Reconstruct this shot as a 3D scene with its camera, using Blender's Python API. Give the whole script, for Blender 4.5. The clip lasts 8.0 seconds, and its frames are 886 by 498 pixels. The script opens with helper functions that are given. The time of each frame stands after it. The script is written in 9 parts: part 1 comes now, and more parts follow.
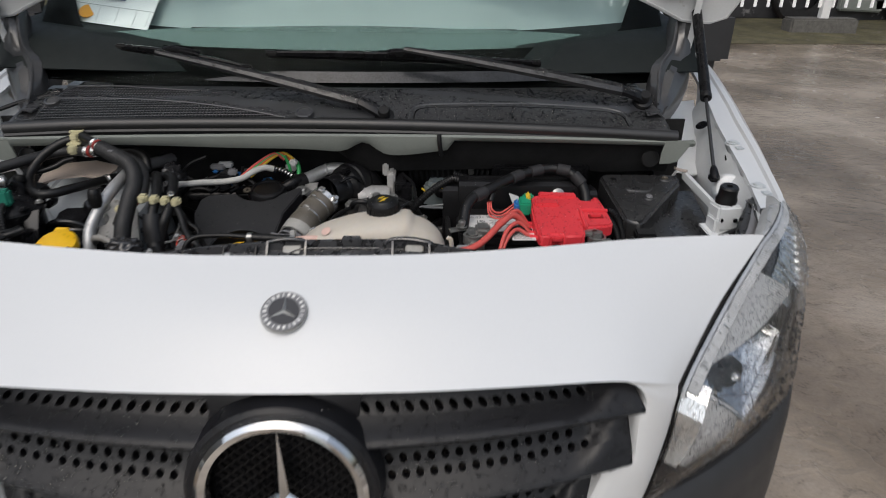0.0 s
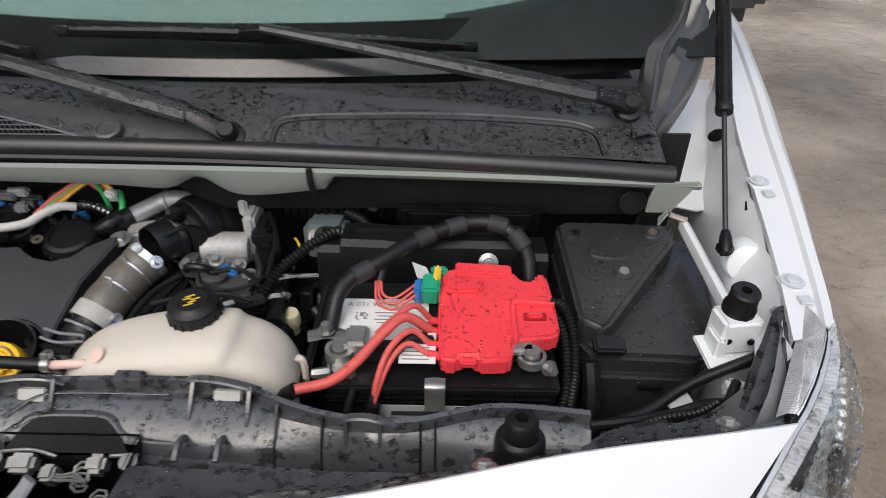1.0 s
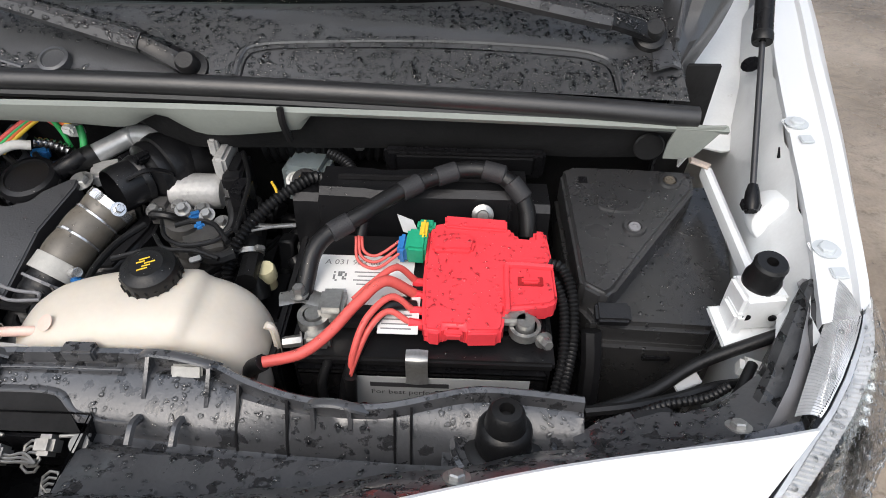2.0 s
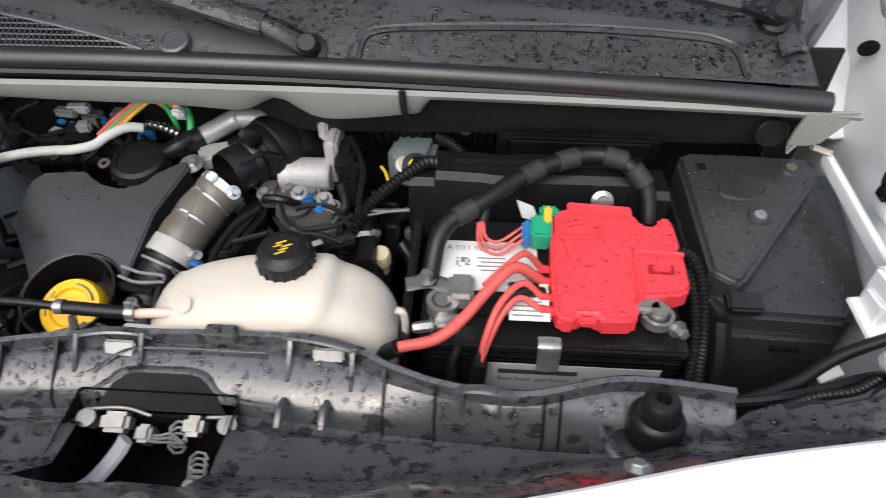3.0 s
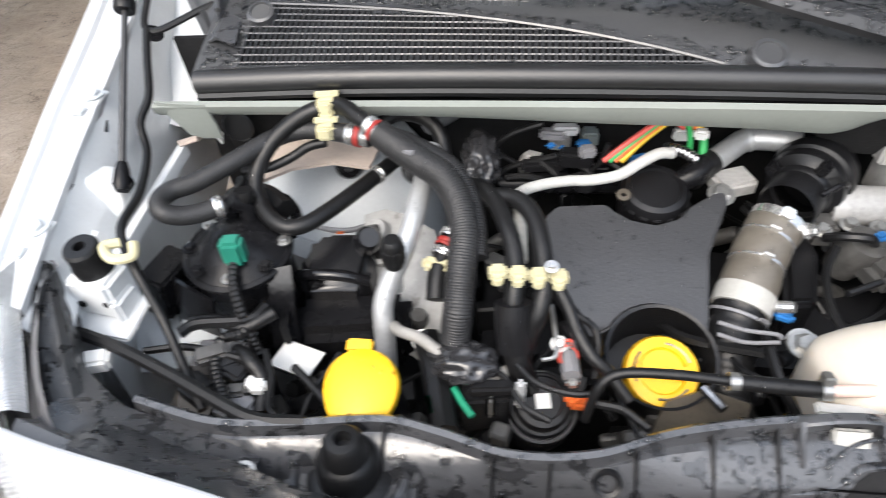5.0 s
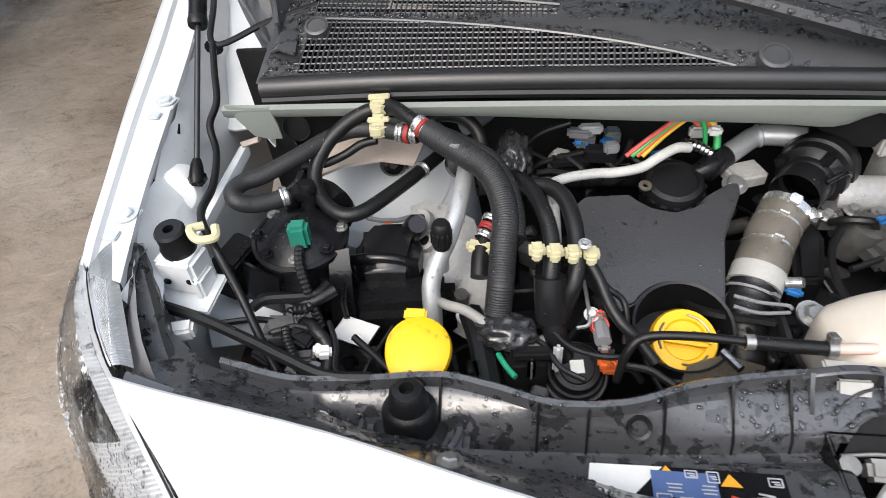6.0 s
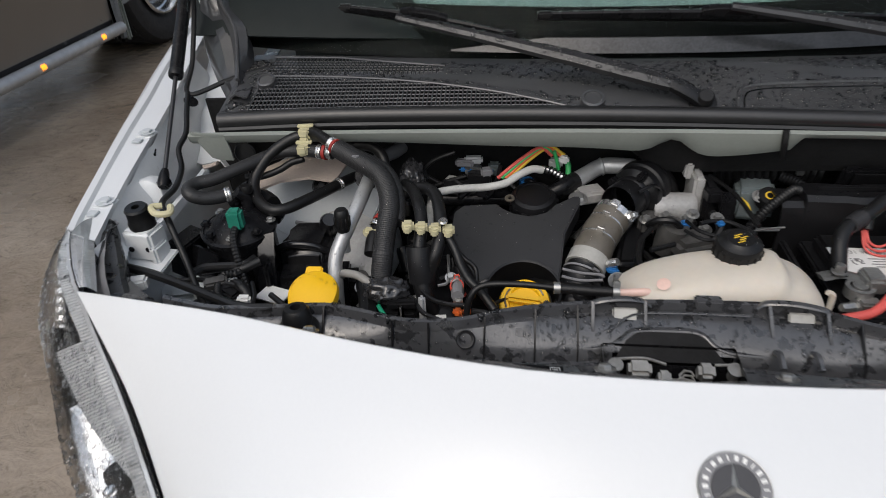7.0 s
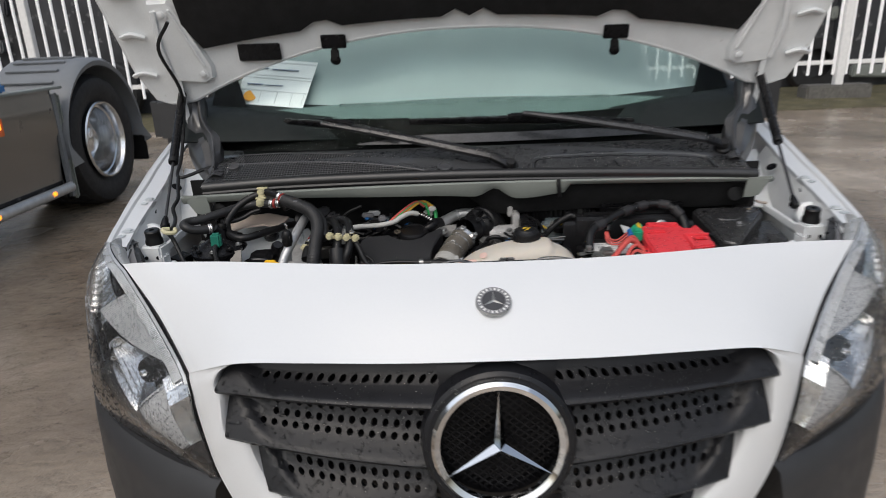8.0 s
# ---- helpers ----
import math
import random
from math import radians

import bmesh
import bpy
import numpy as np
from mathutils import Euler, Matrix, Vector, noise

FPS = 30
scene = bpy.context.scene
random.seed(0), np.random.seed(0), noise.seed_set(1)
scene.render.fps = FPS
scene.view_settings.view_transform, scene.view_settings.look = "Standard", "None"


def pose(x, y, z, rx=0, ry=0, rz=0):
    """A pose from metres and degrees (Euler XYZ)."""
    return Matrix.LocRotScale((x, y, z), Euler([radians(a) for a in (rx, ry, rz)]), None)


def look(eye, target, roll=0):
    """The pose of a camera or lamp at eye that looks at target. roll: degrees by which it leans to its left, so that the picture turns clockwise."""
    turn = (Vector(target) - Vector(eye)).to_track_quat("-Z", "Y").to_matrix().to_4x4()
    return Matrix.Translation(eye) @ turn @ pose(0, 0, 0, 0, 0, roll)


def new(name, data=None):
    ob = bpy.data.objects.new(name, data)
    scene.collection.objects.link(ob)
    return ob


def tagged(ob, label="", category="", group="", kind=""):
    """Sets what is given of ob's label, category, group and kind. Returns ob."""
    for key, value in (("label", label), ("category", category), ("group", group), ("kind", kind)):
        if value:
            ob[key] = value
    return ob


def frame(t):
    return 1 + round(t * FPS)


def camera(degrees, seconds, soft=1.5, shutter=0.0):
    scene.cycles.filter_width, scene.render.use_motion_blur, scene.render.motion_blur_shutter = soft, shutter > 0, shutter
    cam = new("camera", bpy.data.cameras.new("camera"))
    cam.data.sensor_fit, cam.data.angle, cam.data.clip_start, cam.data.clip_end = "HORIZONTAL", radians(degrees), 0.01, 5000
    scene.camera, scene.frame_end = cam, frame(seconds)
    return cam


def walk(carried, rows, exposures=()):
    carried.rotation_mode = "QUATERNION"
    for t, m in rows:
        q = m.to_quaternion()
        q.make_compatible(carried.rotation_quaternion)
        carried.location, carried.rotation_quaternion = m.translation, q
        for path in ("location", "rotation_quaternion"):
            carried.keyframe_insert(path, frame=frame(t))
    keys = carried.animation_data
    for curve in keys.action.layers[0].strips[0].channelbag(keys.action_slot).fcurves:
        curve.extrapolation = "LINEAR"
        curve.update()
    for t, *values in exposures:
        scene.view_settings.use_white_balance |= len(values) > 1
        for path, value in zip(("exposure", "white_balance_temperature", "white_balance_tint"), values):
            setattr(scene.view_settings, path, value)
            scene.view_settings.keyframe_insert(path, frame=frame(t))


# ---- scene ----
cam = camera(68.4, 8.0, soft=0.6, shutter=0.3)
PATH = [
    (0, (0.171, -0.521, 1.383), (0.211, 1.284, 0.524), 0.6),
    (0.5, (0.257, -0.22, 1.435), (0.267, 1.517, 0.443), 0.8),
    (1, (0.355, -0.038, 1.426), (0.358, 1.613, 0.298), 1.1),
    (1.2, (0.379, -0.001, 1.419), (0.374, 1.609, 0.232), 1.3),
    (2.3, (0.387, 0.066, 1.422), (0.325, 1.511, 0.041), 0.1),
    (2.5, (0.365, 0.064, 1.42), (0.292, 1.507, 0.037), -0.1),
    (3, (0.274, 0.062, 1.417), (0.176, 1.497, 0.026), -0.3),
    (3.5, (0.111, 0.065, 1.414), (-0.012, 1.493, 0.019), -0.8),
    (4, (-0.024, 0.091, 1.392), (-0.167, 1.515, -0.006), -1.7),
    (4.5, (-0.141, 0.151, 1.384), (-0.307, 1.568, -0.017), -2.2),
    (5, (-0.304, 0.136, 1.394), (-0.508, 1.539, -0.016), -3.5),
    (5.2, (-0.359, 0.131, 1.399), (-0.562, 1.525, -0.021), -3.7),
    (6.3, (-0.28, 0.006, 1.423), (-0.526, 1.506, 0.123), -4.5),
    (6.5, (-0.233, -0.033, 1.417), (-0.471, 1.519, 0.178), -4.0),
    (7, (-0.166, -0.197, 1.418), (-0.405, 1.464, 0.329), -2.9),
    (7.5, (-0.13, -0.462, 1.406), (-0.282, 1.336, 0.545), -2.6),
    (8, (-0.063, -0.776, 1.381), (-0.086, 1.12, 0.744), -2.1),
]
EXPOSURE = [(0, -0.42, 6250, 10), (0.5, -0.35, 6250, 10), (1, 0.13, 6250, 10), (2.5, 0.52, 6250, 10), (3.5, 0.64, 6250, 10), (4, 0.8, 6250, 10), (4.5, 1.18, 6250, 10), (5.2, 1.18, 6250, 10), (6.5, 0.27, 6250, 10), (7, -0.2, 6250, 10), (7.5, -0.33, 6250, 10), (8, -0.25, 6250, 10)]
walk(cam, [(t, look(eye, target, roll)) for t, eye, target, roll in PATH], EXPOSURE)
SKY, SUN = 0.15, 0.8

# ---- light ----
world = bpy.data.worlds.new("overcast_sky")
scene.world = world
world.use_nodes = True
wn, wl = world.node_tree.nodes, world.node_tree.links
sky = wn.new("ShaderNodeTexSky")
sky.sky_type = "NISHITA"
sky.sun_disc = False
sky.sun_elevation, sky.sun_rotation = radians(52), radians(200)
sky.dust_density, sky.air_density, sky.ozone_density = 6.0, 1.4, 1.0
grey = wn.new("ShaderNodeHueSaturation")
grey.inputs["Saturation"].default_value = 0.68
wl.new(sky.outputs[0], grey.inputs["Color"])
wl.new(grey.outputs[0], wn["Background"].inputs[0])
wn["Background"].inputs[1].default_value = SKY
sun = new("sun", bpy.data.lights.new("sun", "SUN"))
sun.data.energy, sun.data.angle, sun.data.color = SUN, radians(110), (0.945, 0.98, 1.0)
sun.matrix_world = look((-1.2, -2.2, 4.4), (0, 0, 0))


# ---- materials ----
def surf(name, col, rough=0.5, metal=0.0, vary=0.18, scale=18.0, bump=0.12, grain=260.0, coat=0.0, wet=0.0,
         drop=170.0, trans=0.0, ior=1.45, sub=0.0, spot=None, spots=0.0, alpha=1.0, film=0.0, patch=26.0, spec=0.5):
    """A painted, moulded or cast surface: colour in two scales, grain relief, uneven gloss, and rain on it where wet."""
    m = bpy.data.materials.new(name)
    m.use_nodes = True
    n, l = m.node_tree.nodes, m.node_tree.links
    b = n["Principled BSDF"]
    co = n.new("ShaderNodeTexCoord").outputs["Object"]

    def noise_at(s, detail=5.0):
        t = n.new("ShaderNodeTexNoise")
        t.inputs["Scale"].default_value, t.inputs["Detail"].default_value = s, detail
        l.new(co, t.inputs["Vector"])
        return t.outputs["Fac"]

    def maths(op, a, c, clamp=False):
        t = n.new("ShaderNodeMath")
        t.operation, t.use_clamp = op, clamp
        for i, v in enumerate((a, c)):
            if isinstance(v, (int, float)):
                t.inputs[i].default_value = v
            else:
                l.new(v, t.inputs[i])
        return t.outputs[0]

    def blend(fac, a, c):
        t = n.new("ShaderNodeMix")
        t.data_type = "RGBA"
        for i, v in ((0, fac), (6, a), (7, c)):
            if isinstance(v, tuple):
                t.inputs[i].default_value = (*v, 1)
            else:
                l.new(v, t.inputs[i])
        return t.outputs[2]

    big, fine = noise_at(scale), noise_at(grain, 3.0)
    low, high = tuple(c * (1 - vary) for c in col), tuple(min(1, c * (1 + vary)) for c in col)
    mixed = maths("ADD", maths("MULTIPLY", big, 0.7), maths("MULTIPLY", fine, 0.3))
    span = n.new("ShaderNodeMapRange")
    span.inputs[1].default_value, span.inputs[2].default_value = 0.32, 0.68
    l.new(mixed, span.inputs[0])
    shade = blend(span.outputs[0], low, high)
    if spot:
        worn = maths("MULTIPLY", maths("SUBTRACT", noise_at(scale * 2.7, 8.0), 0.58 - spots), 9.0, True)
        shade = blend(worn, shade, spot)
    pool = None
    if film:  # puddled patches: darker, with a smooth skin of water
        pool = maths("MULTIPLY", maths("SUBTRACT", noise_at(patch, 7.0), 0.62 - film * 0.2), 30.0, True)
        shade = blend(pool, shade, tuple(c * 0.45 for c in col))
    l.new(shade, b.inputs["Base Color"])
    b.inputs["Specular IOR Level"].default_value = spec
    gloss = maths("ADD", maths("MULTIPLY", noise_at(scale * 1.9), rough * 0.5), rough * 0.75)
    height = fine
    if film:
        gloss = maths("MULTIPLY", gloss, maths("SUBTRACT", 1.0, maths("MULTIPLY", pool, 0.8)))
    if wet:
        v = n.new("ShaderNodeTexVoronoi")
        v.inputs["Scale"].default_value = drop
        l.new(co, v.inputs["Vector"])
        part_of = n.new("ShaderNodeSeparateColor")
        l.new(v.outputs["Color"], part_of.inputs[0])
        size = maths("MULTIPLY", maths("SUBTRACT", part_of.outputs[0], 1 - wet), 0.42 / max(wet, 0.01), True)
        bead = maths("MULTIPLY", maths("SUBTRACT", size, v.outputs["Distance"]), 5.0, True)
        gloss = maths("MULTIPLY", gloss, maths("SUBTRACT", 1.0, maths("MULTIPLY", bead, 3.0, True)))
        gloss = maths("MAXIMUM", gloss, 0.06)
        height = maths("ADD", maths("MULTIPLY", fine, 0.06), maths("POWER", bead, 0.5))
    l.new(gloss, b.inputs["Roughness"])
    if bump:
        r = n.new("ShaderNodeBump")
        r.inputs["Strength"].default_value = 0.75 if wet else bump
        r.inputs["Distance"].default_value = 0.0012 if wet else 0.001
        l.new(height, r.inputs["Height"])
        l.new(r.outputs[0], b.inputs["Normal"])
    b.inputs["Metallic"].default_value = metal
    b.inputs["Coat Weight"].default_value = coat
    b.inputs["Coat Roughness"].default_value = 0.06
    b.inputs["Transmission Weight"].default_value = trans
    b.inputs["IOR"].default_value = ior
    b.inputs["Alpha"].default_value = alpha
    if sub:
        b.inputs["Subsurface Weight"].default_value = sub
        b.inputs["Subsurface Radius"].default_value = (0.02, 0.015, 0.01)
        b.inputs["Subsurface Scale"].default_value = 0.6
    return m


def glow(name, col, strength):
    m = bpy.data.materials.new(name)
    m.use_nodes = True
    b = m.node_tree.nodes["Principled BSDF"]
    b.inputs["Base Color"].default_value = (*col, 1)
    b.inputs["Emission Color"].default_value = (*col, 1)
    b.inputs["Emission Strength"].default_value = strength
    return m


def water():
    """Standing drops: they darken the wetted surface a little and mirror the sky."""
    m = bpy.data.materials.new("rain_water")
    m.use_nodes = True
    n, l = m.node_tree.nodes, m.node_tree.links
    n.remove(n["Principled BSDF"])
    clear, skin_, both = n.new("ShaderNodeBsdfTransparent"), n.new("ShaderNodeBsdfGlossy"), n.new("ShaderNodeMixShader")
    clear.inputs[0].default_value = (0.86, 0.865, 0.87, 1)
    skin_.inputs["Roughness"].default_value = 0.01
    edge = n.new("ShaderNodeFresnel")
    edge.inputs[0].default_value = 1.5
    l.new(edge.outputs[0], both.inputs[0])
    l.new(clear.outputs[0], both.inputs[1])
    l.new(skin_.outputs[0], both.inputs[2])
    l.new(both.outputs[0], n["Material Output"].inputs[0])
    return m


WHITE = surf("white_car_paint", (0.68, 0.695, 0.71), 0.34, vary=0.02, bump=0.02, coat=0.3, scale=3)
WHITE_IN = surf("white_inner_paint", (0.70, 0.72, 0.73), 0.32, vary=0.06, bump=0.05, coat=0.3, spot=(0.45, 0.45, 0.43), spots=-0.12)
PRIMER = surf("grey_primer", (0.235, 0.253, 0.232), 0.45, vary=0.10, scale=9, bump=0.06, spot=(0.20, 0.21, 0.195), spots=-0.06)
PLASTIC = surf("wet_black_plastic", (0.058, 0.059, 0.063), 0.30, vary=0.25, bump=0.25, grain=300, scale=12, film=0.30, patch=60, spec=1.0, coat=0.3)
FOAM = surf("wet_foam", (0.030, 0.031, 0.033), 0.45, vary=0.5, bump=1.0, grain=110, spec=0.8, film=0.4, patch=90)
TAPE = surf("cloth_tape", (0.022, 0.022, 0.024), 0.6, vary=0.3, bump=0.5, grain=500)
COVER = surf("engine_cover_plastic", (0.026, 0.026, 0.028), 0.36, vary=0.2, bump=0.2, grain=420, scale=9, spec=1.0, coat=0.15)
LIDBLACK = surf("filter_lid_plastic", (0.028, 0.028, 0.029), 0.28, vary=0.25, wet=0.25, drop=160, scale=10, spec=1.0)
PLASTIC_DRY = surf("black_plastic", (0.009, 0.009, 0.010), 0.34, vary=0.35, bump=0.25, grain=420, spec=0.45)
COWL = surf("wet_cowl_plastic", (0.046, 0.047, 0.050), 0.33, vary=0.2, bump=0.2, grain=380, scale=10, spec=1.0, coat=0.35)
MESHBAR = surf("intake_mesh_plastic", (0.05, 0.051, 0.054), 0.30, vary=0.2, bump=0.1, spec=1.0)
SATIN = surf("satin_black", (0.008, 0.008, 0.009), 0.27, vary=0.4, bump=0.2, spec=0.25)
RUBBER = surf("black_rubber", (0.008, 0.008, 0.0085), 0.40, vary=0.35, bump=0.3, grain=330, spec=0.45)
SEAL = surf("cowl_rubber", (0.014, 0.014, 0.015), 0.38, vary=0.25, bump=0.2, spec=0.8)
FELT_AND_SHADE = surf("insulation_and_shade", (0.006, 0.006, 0.0065), 0.85, vary=0.5, bump=0.6, grain=190)
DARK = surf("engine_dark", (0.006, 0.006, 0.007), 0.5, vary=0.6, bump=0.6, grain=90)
GRILLE = surf("grille_plastic", (0.012, 0.0125, 0.015), 0.36, vary=0.15, bump=0.15, grain=480, scale=8, spec=0.38)
BUMPER = surf("bumper_plastic", (0.036, 0.037, 0.040), 0.42, vary=0.12, bump=0.35, grain=520)
RED = surf("red_moulding", (0.74, 0.050, 0.064), 0.30, vary=0.08, wet=0.25, drop=190, scale=14)
RED_CABLE = surf("red_cable", (0.62, 0.10, 0.085), 0.42, vary=0.15, bump=0.1)
CREAM = surf("cream_tank_plastic", (0.585, 0.537, 0.466), 0.5, vary=0.05, bump=0.12, grain=150, scale=9, sub=0.3)
PINK = surf("pink_fitting", (0.72, 0.50, 0.43), 0.4, vary=0.1)
YELLOW = surf("yellow_cap_plastic", (0.86, 0.50, 0.008), 0.36, vary=0.05, bump=0.06)
CLIP = surf("cream_clip_plastic", (0.56, 0.52, 0.33), 0.5, vary=0.12)
GREEN = surf("green_connector", (0.02, 0.30, 0.16), 0.4, vary=0.15)
TEAL = surf("teal_connector", (0.02, 0.17, 0.12), 0.42, vary=0.2)
BLUE = surf("blue_connector", (0.03, 0.16, 0.42), 0.4, vary=0.15)
ORANGE = surf("orange_plastic", (0.66, 0.14, 0.03), 0.4, vary=0.15)
WIRE_Y = surf("yellow_wire", (0.75, 0.50, 0.04), 0.4, vary=0.1)
WIRE_G = surf("green_wire", (0.05, 0.42, 0.12), 0.4, vary=0.1)
WIRE_W = surf("white_tape", (0.44, 0.44, 0.42), 0.6, vary=0.2, bump=0.5)
ALU = surf("cast_aluminium", (0.42, 0.415, 0.405), 0.5, metal=0.3, vary=0.3, bump=0.5, grain=190)
STEEL = surf("zinc_steel", (0.36, 0.36, 0.35), 0.30, metal=0.75, vary=0.3, bump=0.15)
PIPE = surf("drawn_aluminium", (0.50, 0.51, 0.515), 0.42, metal=0.55, vary=0.15, bump=0.1)
CHROME = surf("chrome", (0.82, 0.83, 0.84), 0.07, metal=1.0, vary=0.04, bump=0.0, wet=0.2, drop=210)
POLISHED = surf("polished_aluminium", (0.74, 0.75, 0.76), 0.20, metal=1.0, vary=0.15, bump=0.25, grain=40, scale=9)
WRAP = surf("black_foil_wrap", (0.03, 0.03, 0.032), 0.16, vary=0.4, wet=0.9, drop=130, spec=0.9)
FOIL = surf("crumpled_foil", (0.34, 0.34, 0.35), 0.25, metal=1.0, vary=0.5, bump=1.0, grain=60)
BRONZE = surf("bronze_sleeve", (0.20, 0.175, 0.14), 0.32, metal=0.6, vary=0.25, bump=0.15)
LABEL = surf("white_label", (0.74, 0.74, 0.72), 0.42, vary=0.06, bump=0.03)
LABEL_GREY = surf("silver_label", (0.46, 0.47, 0.48), 0.36, vary=0.05, bump=0.02)
INK = surf("print_ink", (0.05, 0.05, 0.055), 0.5, vary=0.1, bump=0.0)
PRINT = surf("grey_print", (0.20, 0.20, 0.20), 0.5, vary=0.1, bump=0.0)
INK_RED = surf("red_print", (0.66, 0.07, 0.04), 0.5, vary=0.1, bump=0.0)
INK_BLUE = surf("blue_print", (0.07, 0.12, 0.28), 0.5, vary=0.1, bump=0.0)
INK_ORANGE = surf("orange_print", (0.85, 0.36, 0.02), 0.5, vary=0.1, bump=0.0)
ARM = surf("wiper_arm_paint", (0.020, 0.020, 0.022), 0.34, vary=0.15, bump=0.1, spec=0.8)
CHARGE = surf("brown_grey_hose_plastic", (0.125, 0.112, 0.093), 0.34, vary=0.18, bump=0.15, scale=22, spec=0.6)
CUFF = surf("pale_cuff", (0.40, 0.395, 0.37), 0.45, vary=0.15, bump=0.2)
GLOSS = surf("glossy_black_plastic", (0.008, 0.008, 0.009), 0.18, vary=0.4, bump=0.15, spec=0.6)
SLEEVE = surf("braided_sleeve", (0.020, 0.020, 0.021), 0.48, vary=0.3, bump=0.5, grain=420, spec=0.6)
CATCH = surf("worn_zinc", (0.27, 0.265, 0.25), 0.42, metal=0.55, vary=0.35, bump=0.4, grain=160)
PALEHOSE = surf("pale_grey_hose", (0.30, 0.29, 0.27), 0.5, vary=0.15, bump=0.3)
DARKRED = surf("dark_red_band", (0.30, 0.03, 0.025), 0.5, vary=0.2, bump=0.1)
MOUNT = surf("rough_grey_casting", (0.30, 0.30, 0.295), 0.5, vary=0.25, bump=0.6, grain=160, scale=30, spot=(0.16, 0.155, 0.15), spots=-0.04)
CLAMP = surf("bright_crimp_steel", (0.72, 0.72, 0.71), 0.22, metal=0.85, vary=0.2, bump=0.3, grain=140)
BRAKE = surf("cloudy_reservoir_plastic", (0.19, 0.225, 0.235), 0.35, vary=0.1, sub=0.2)
BROWN = surf("tan_sealer", (0.50, 0.42, 0.36), 0.6, vary=0.15, bump=0.3)
WATER = water()
LENS = surf("headlight_lens", (0.97, 0.975, 0.98), 0.02, vary=0.01, bump=0.1, trans=1.0, ior=1.45, wet=0.75, drop=290)
LAMPDARK = surf("lamp_dark_inside", (0.012, 0.012, 0.013), 0.25, vary=0.3, bump=0.1, spec=0.6)
LAMPPALE = surf("lamp_silver_ribs", (0.60, 0.61, 0.62), 0.22, metal=0.45, vary=0.2, bump=0.3, grain=120, spec=0.7)
LAMPGREY = surf("lamp_grey_chin", (0.42, 0.43, 0.44), 0.3, vary=0.1, bump=0.05, spec=0.7)
TOWER = surf("tower_paint", (0.50, 0.53, 0.55), 0.4, vary=0.08, bump=0.1, scale=5, spot=(0.44, 0.46, 0.47), spots=-0.08)
# See-through pale colours for the two sheets added behind the windscreen
PALE_FILM = surf("pale_glass_film", (0.43, 0.52, 0.51), 0.6, vary=0.10, scale=4, bump=0.0, alpha=0.70)
PALE_FILM_THIN = surf("thin_glass_film", (0.20, 0.31, 0.295), 0.6, vary=0.12, scale=4, bump=0.0, alpha=0.40)
FOOT_SHEEN = surf("foot_sheen_gloss", (0.030, 0.032, 0.035), 0.16, vary=0.5, scale=16, bump=0.08, spec=0.5)
PAPER = surf("white_paper", (0.90, 0.90, 0.90), 0.5, vary=0.02, bump=0.02)
ENGREY = surf("grimy_engine_grey", (0.085, 0.083, 0.08), 0.38, metal=0.2, vary=0.5, bump=0.4, grain=120)
GLASS = surf("tinted_windscreen", (0.91, 0.97, 0.95), 0.02, vary=0.02, bump=0.0, trans=1.0, ior=1.06)
REFLECT = surf("headlight_reflector", (0.80, 0.81, 0.82), 0.10, metal=1.0, vary=0.08, bump=0.1, grain=70)
BEZEL = surf("grey_bezel", (0.20, 0.20, 0.21), 0.34, vary=0.1, bump=0.1)
TYRE = surf("tyre_rubber", (0.018, 0.018, 0.019), 0.62, vary=0.3, bump=0.4, grain=160)
TRUCK = surf("truck_paint_grey", (0.21, 0.195, 0.175), 0.30, metal=0.55, vary=0.05, coat=0.6, bump=0.02, scale=2)
MUDGUARD = surf("mudguard_plastic", (0.17, 0.18, 0.19), 0.42, vary=0.1, bump=0.1, scale=4)
FENCE = surf("white_fence_paint", (0.78, 0.78, 0.77), 0.45, vary=0.06, bump=0.1)
FARDARK = surf("far_dark_metal", (0.035, 0.036, 0.04), 0.5, vary=0.5, scale=2.5, bump=0.2, spot=(0.20, 0.20, 0.20), spots=-0.02)
AMBER = glow("amber_lamp", (1.0, 0.32, 0.02), 2.2)
CLOTH = surf("seat_fabric", (0.03, 0.032, 0.035), 0.8, vary=0.2, bump=0.4)
DASH = surf("dashboard_plastic", (0.012, 0.016, 0.016), 0.6, vary=0.1, bump=0.03, spec=0.3)
CERAMIC = surf("ceramic_border", (0.004, 0.004, 0.004), 0.6, vary=0.1, bump=0.0, spec=0.1)


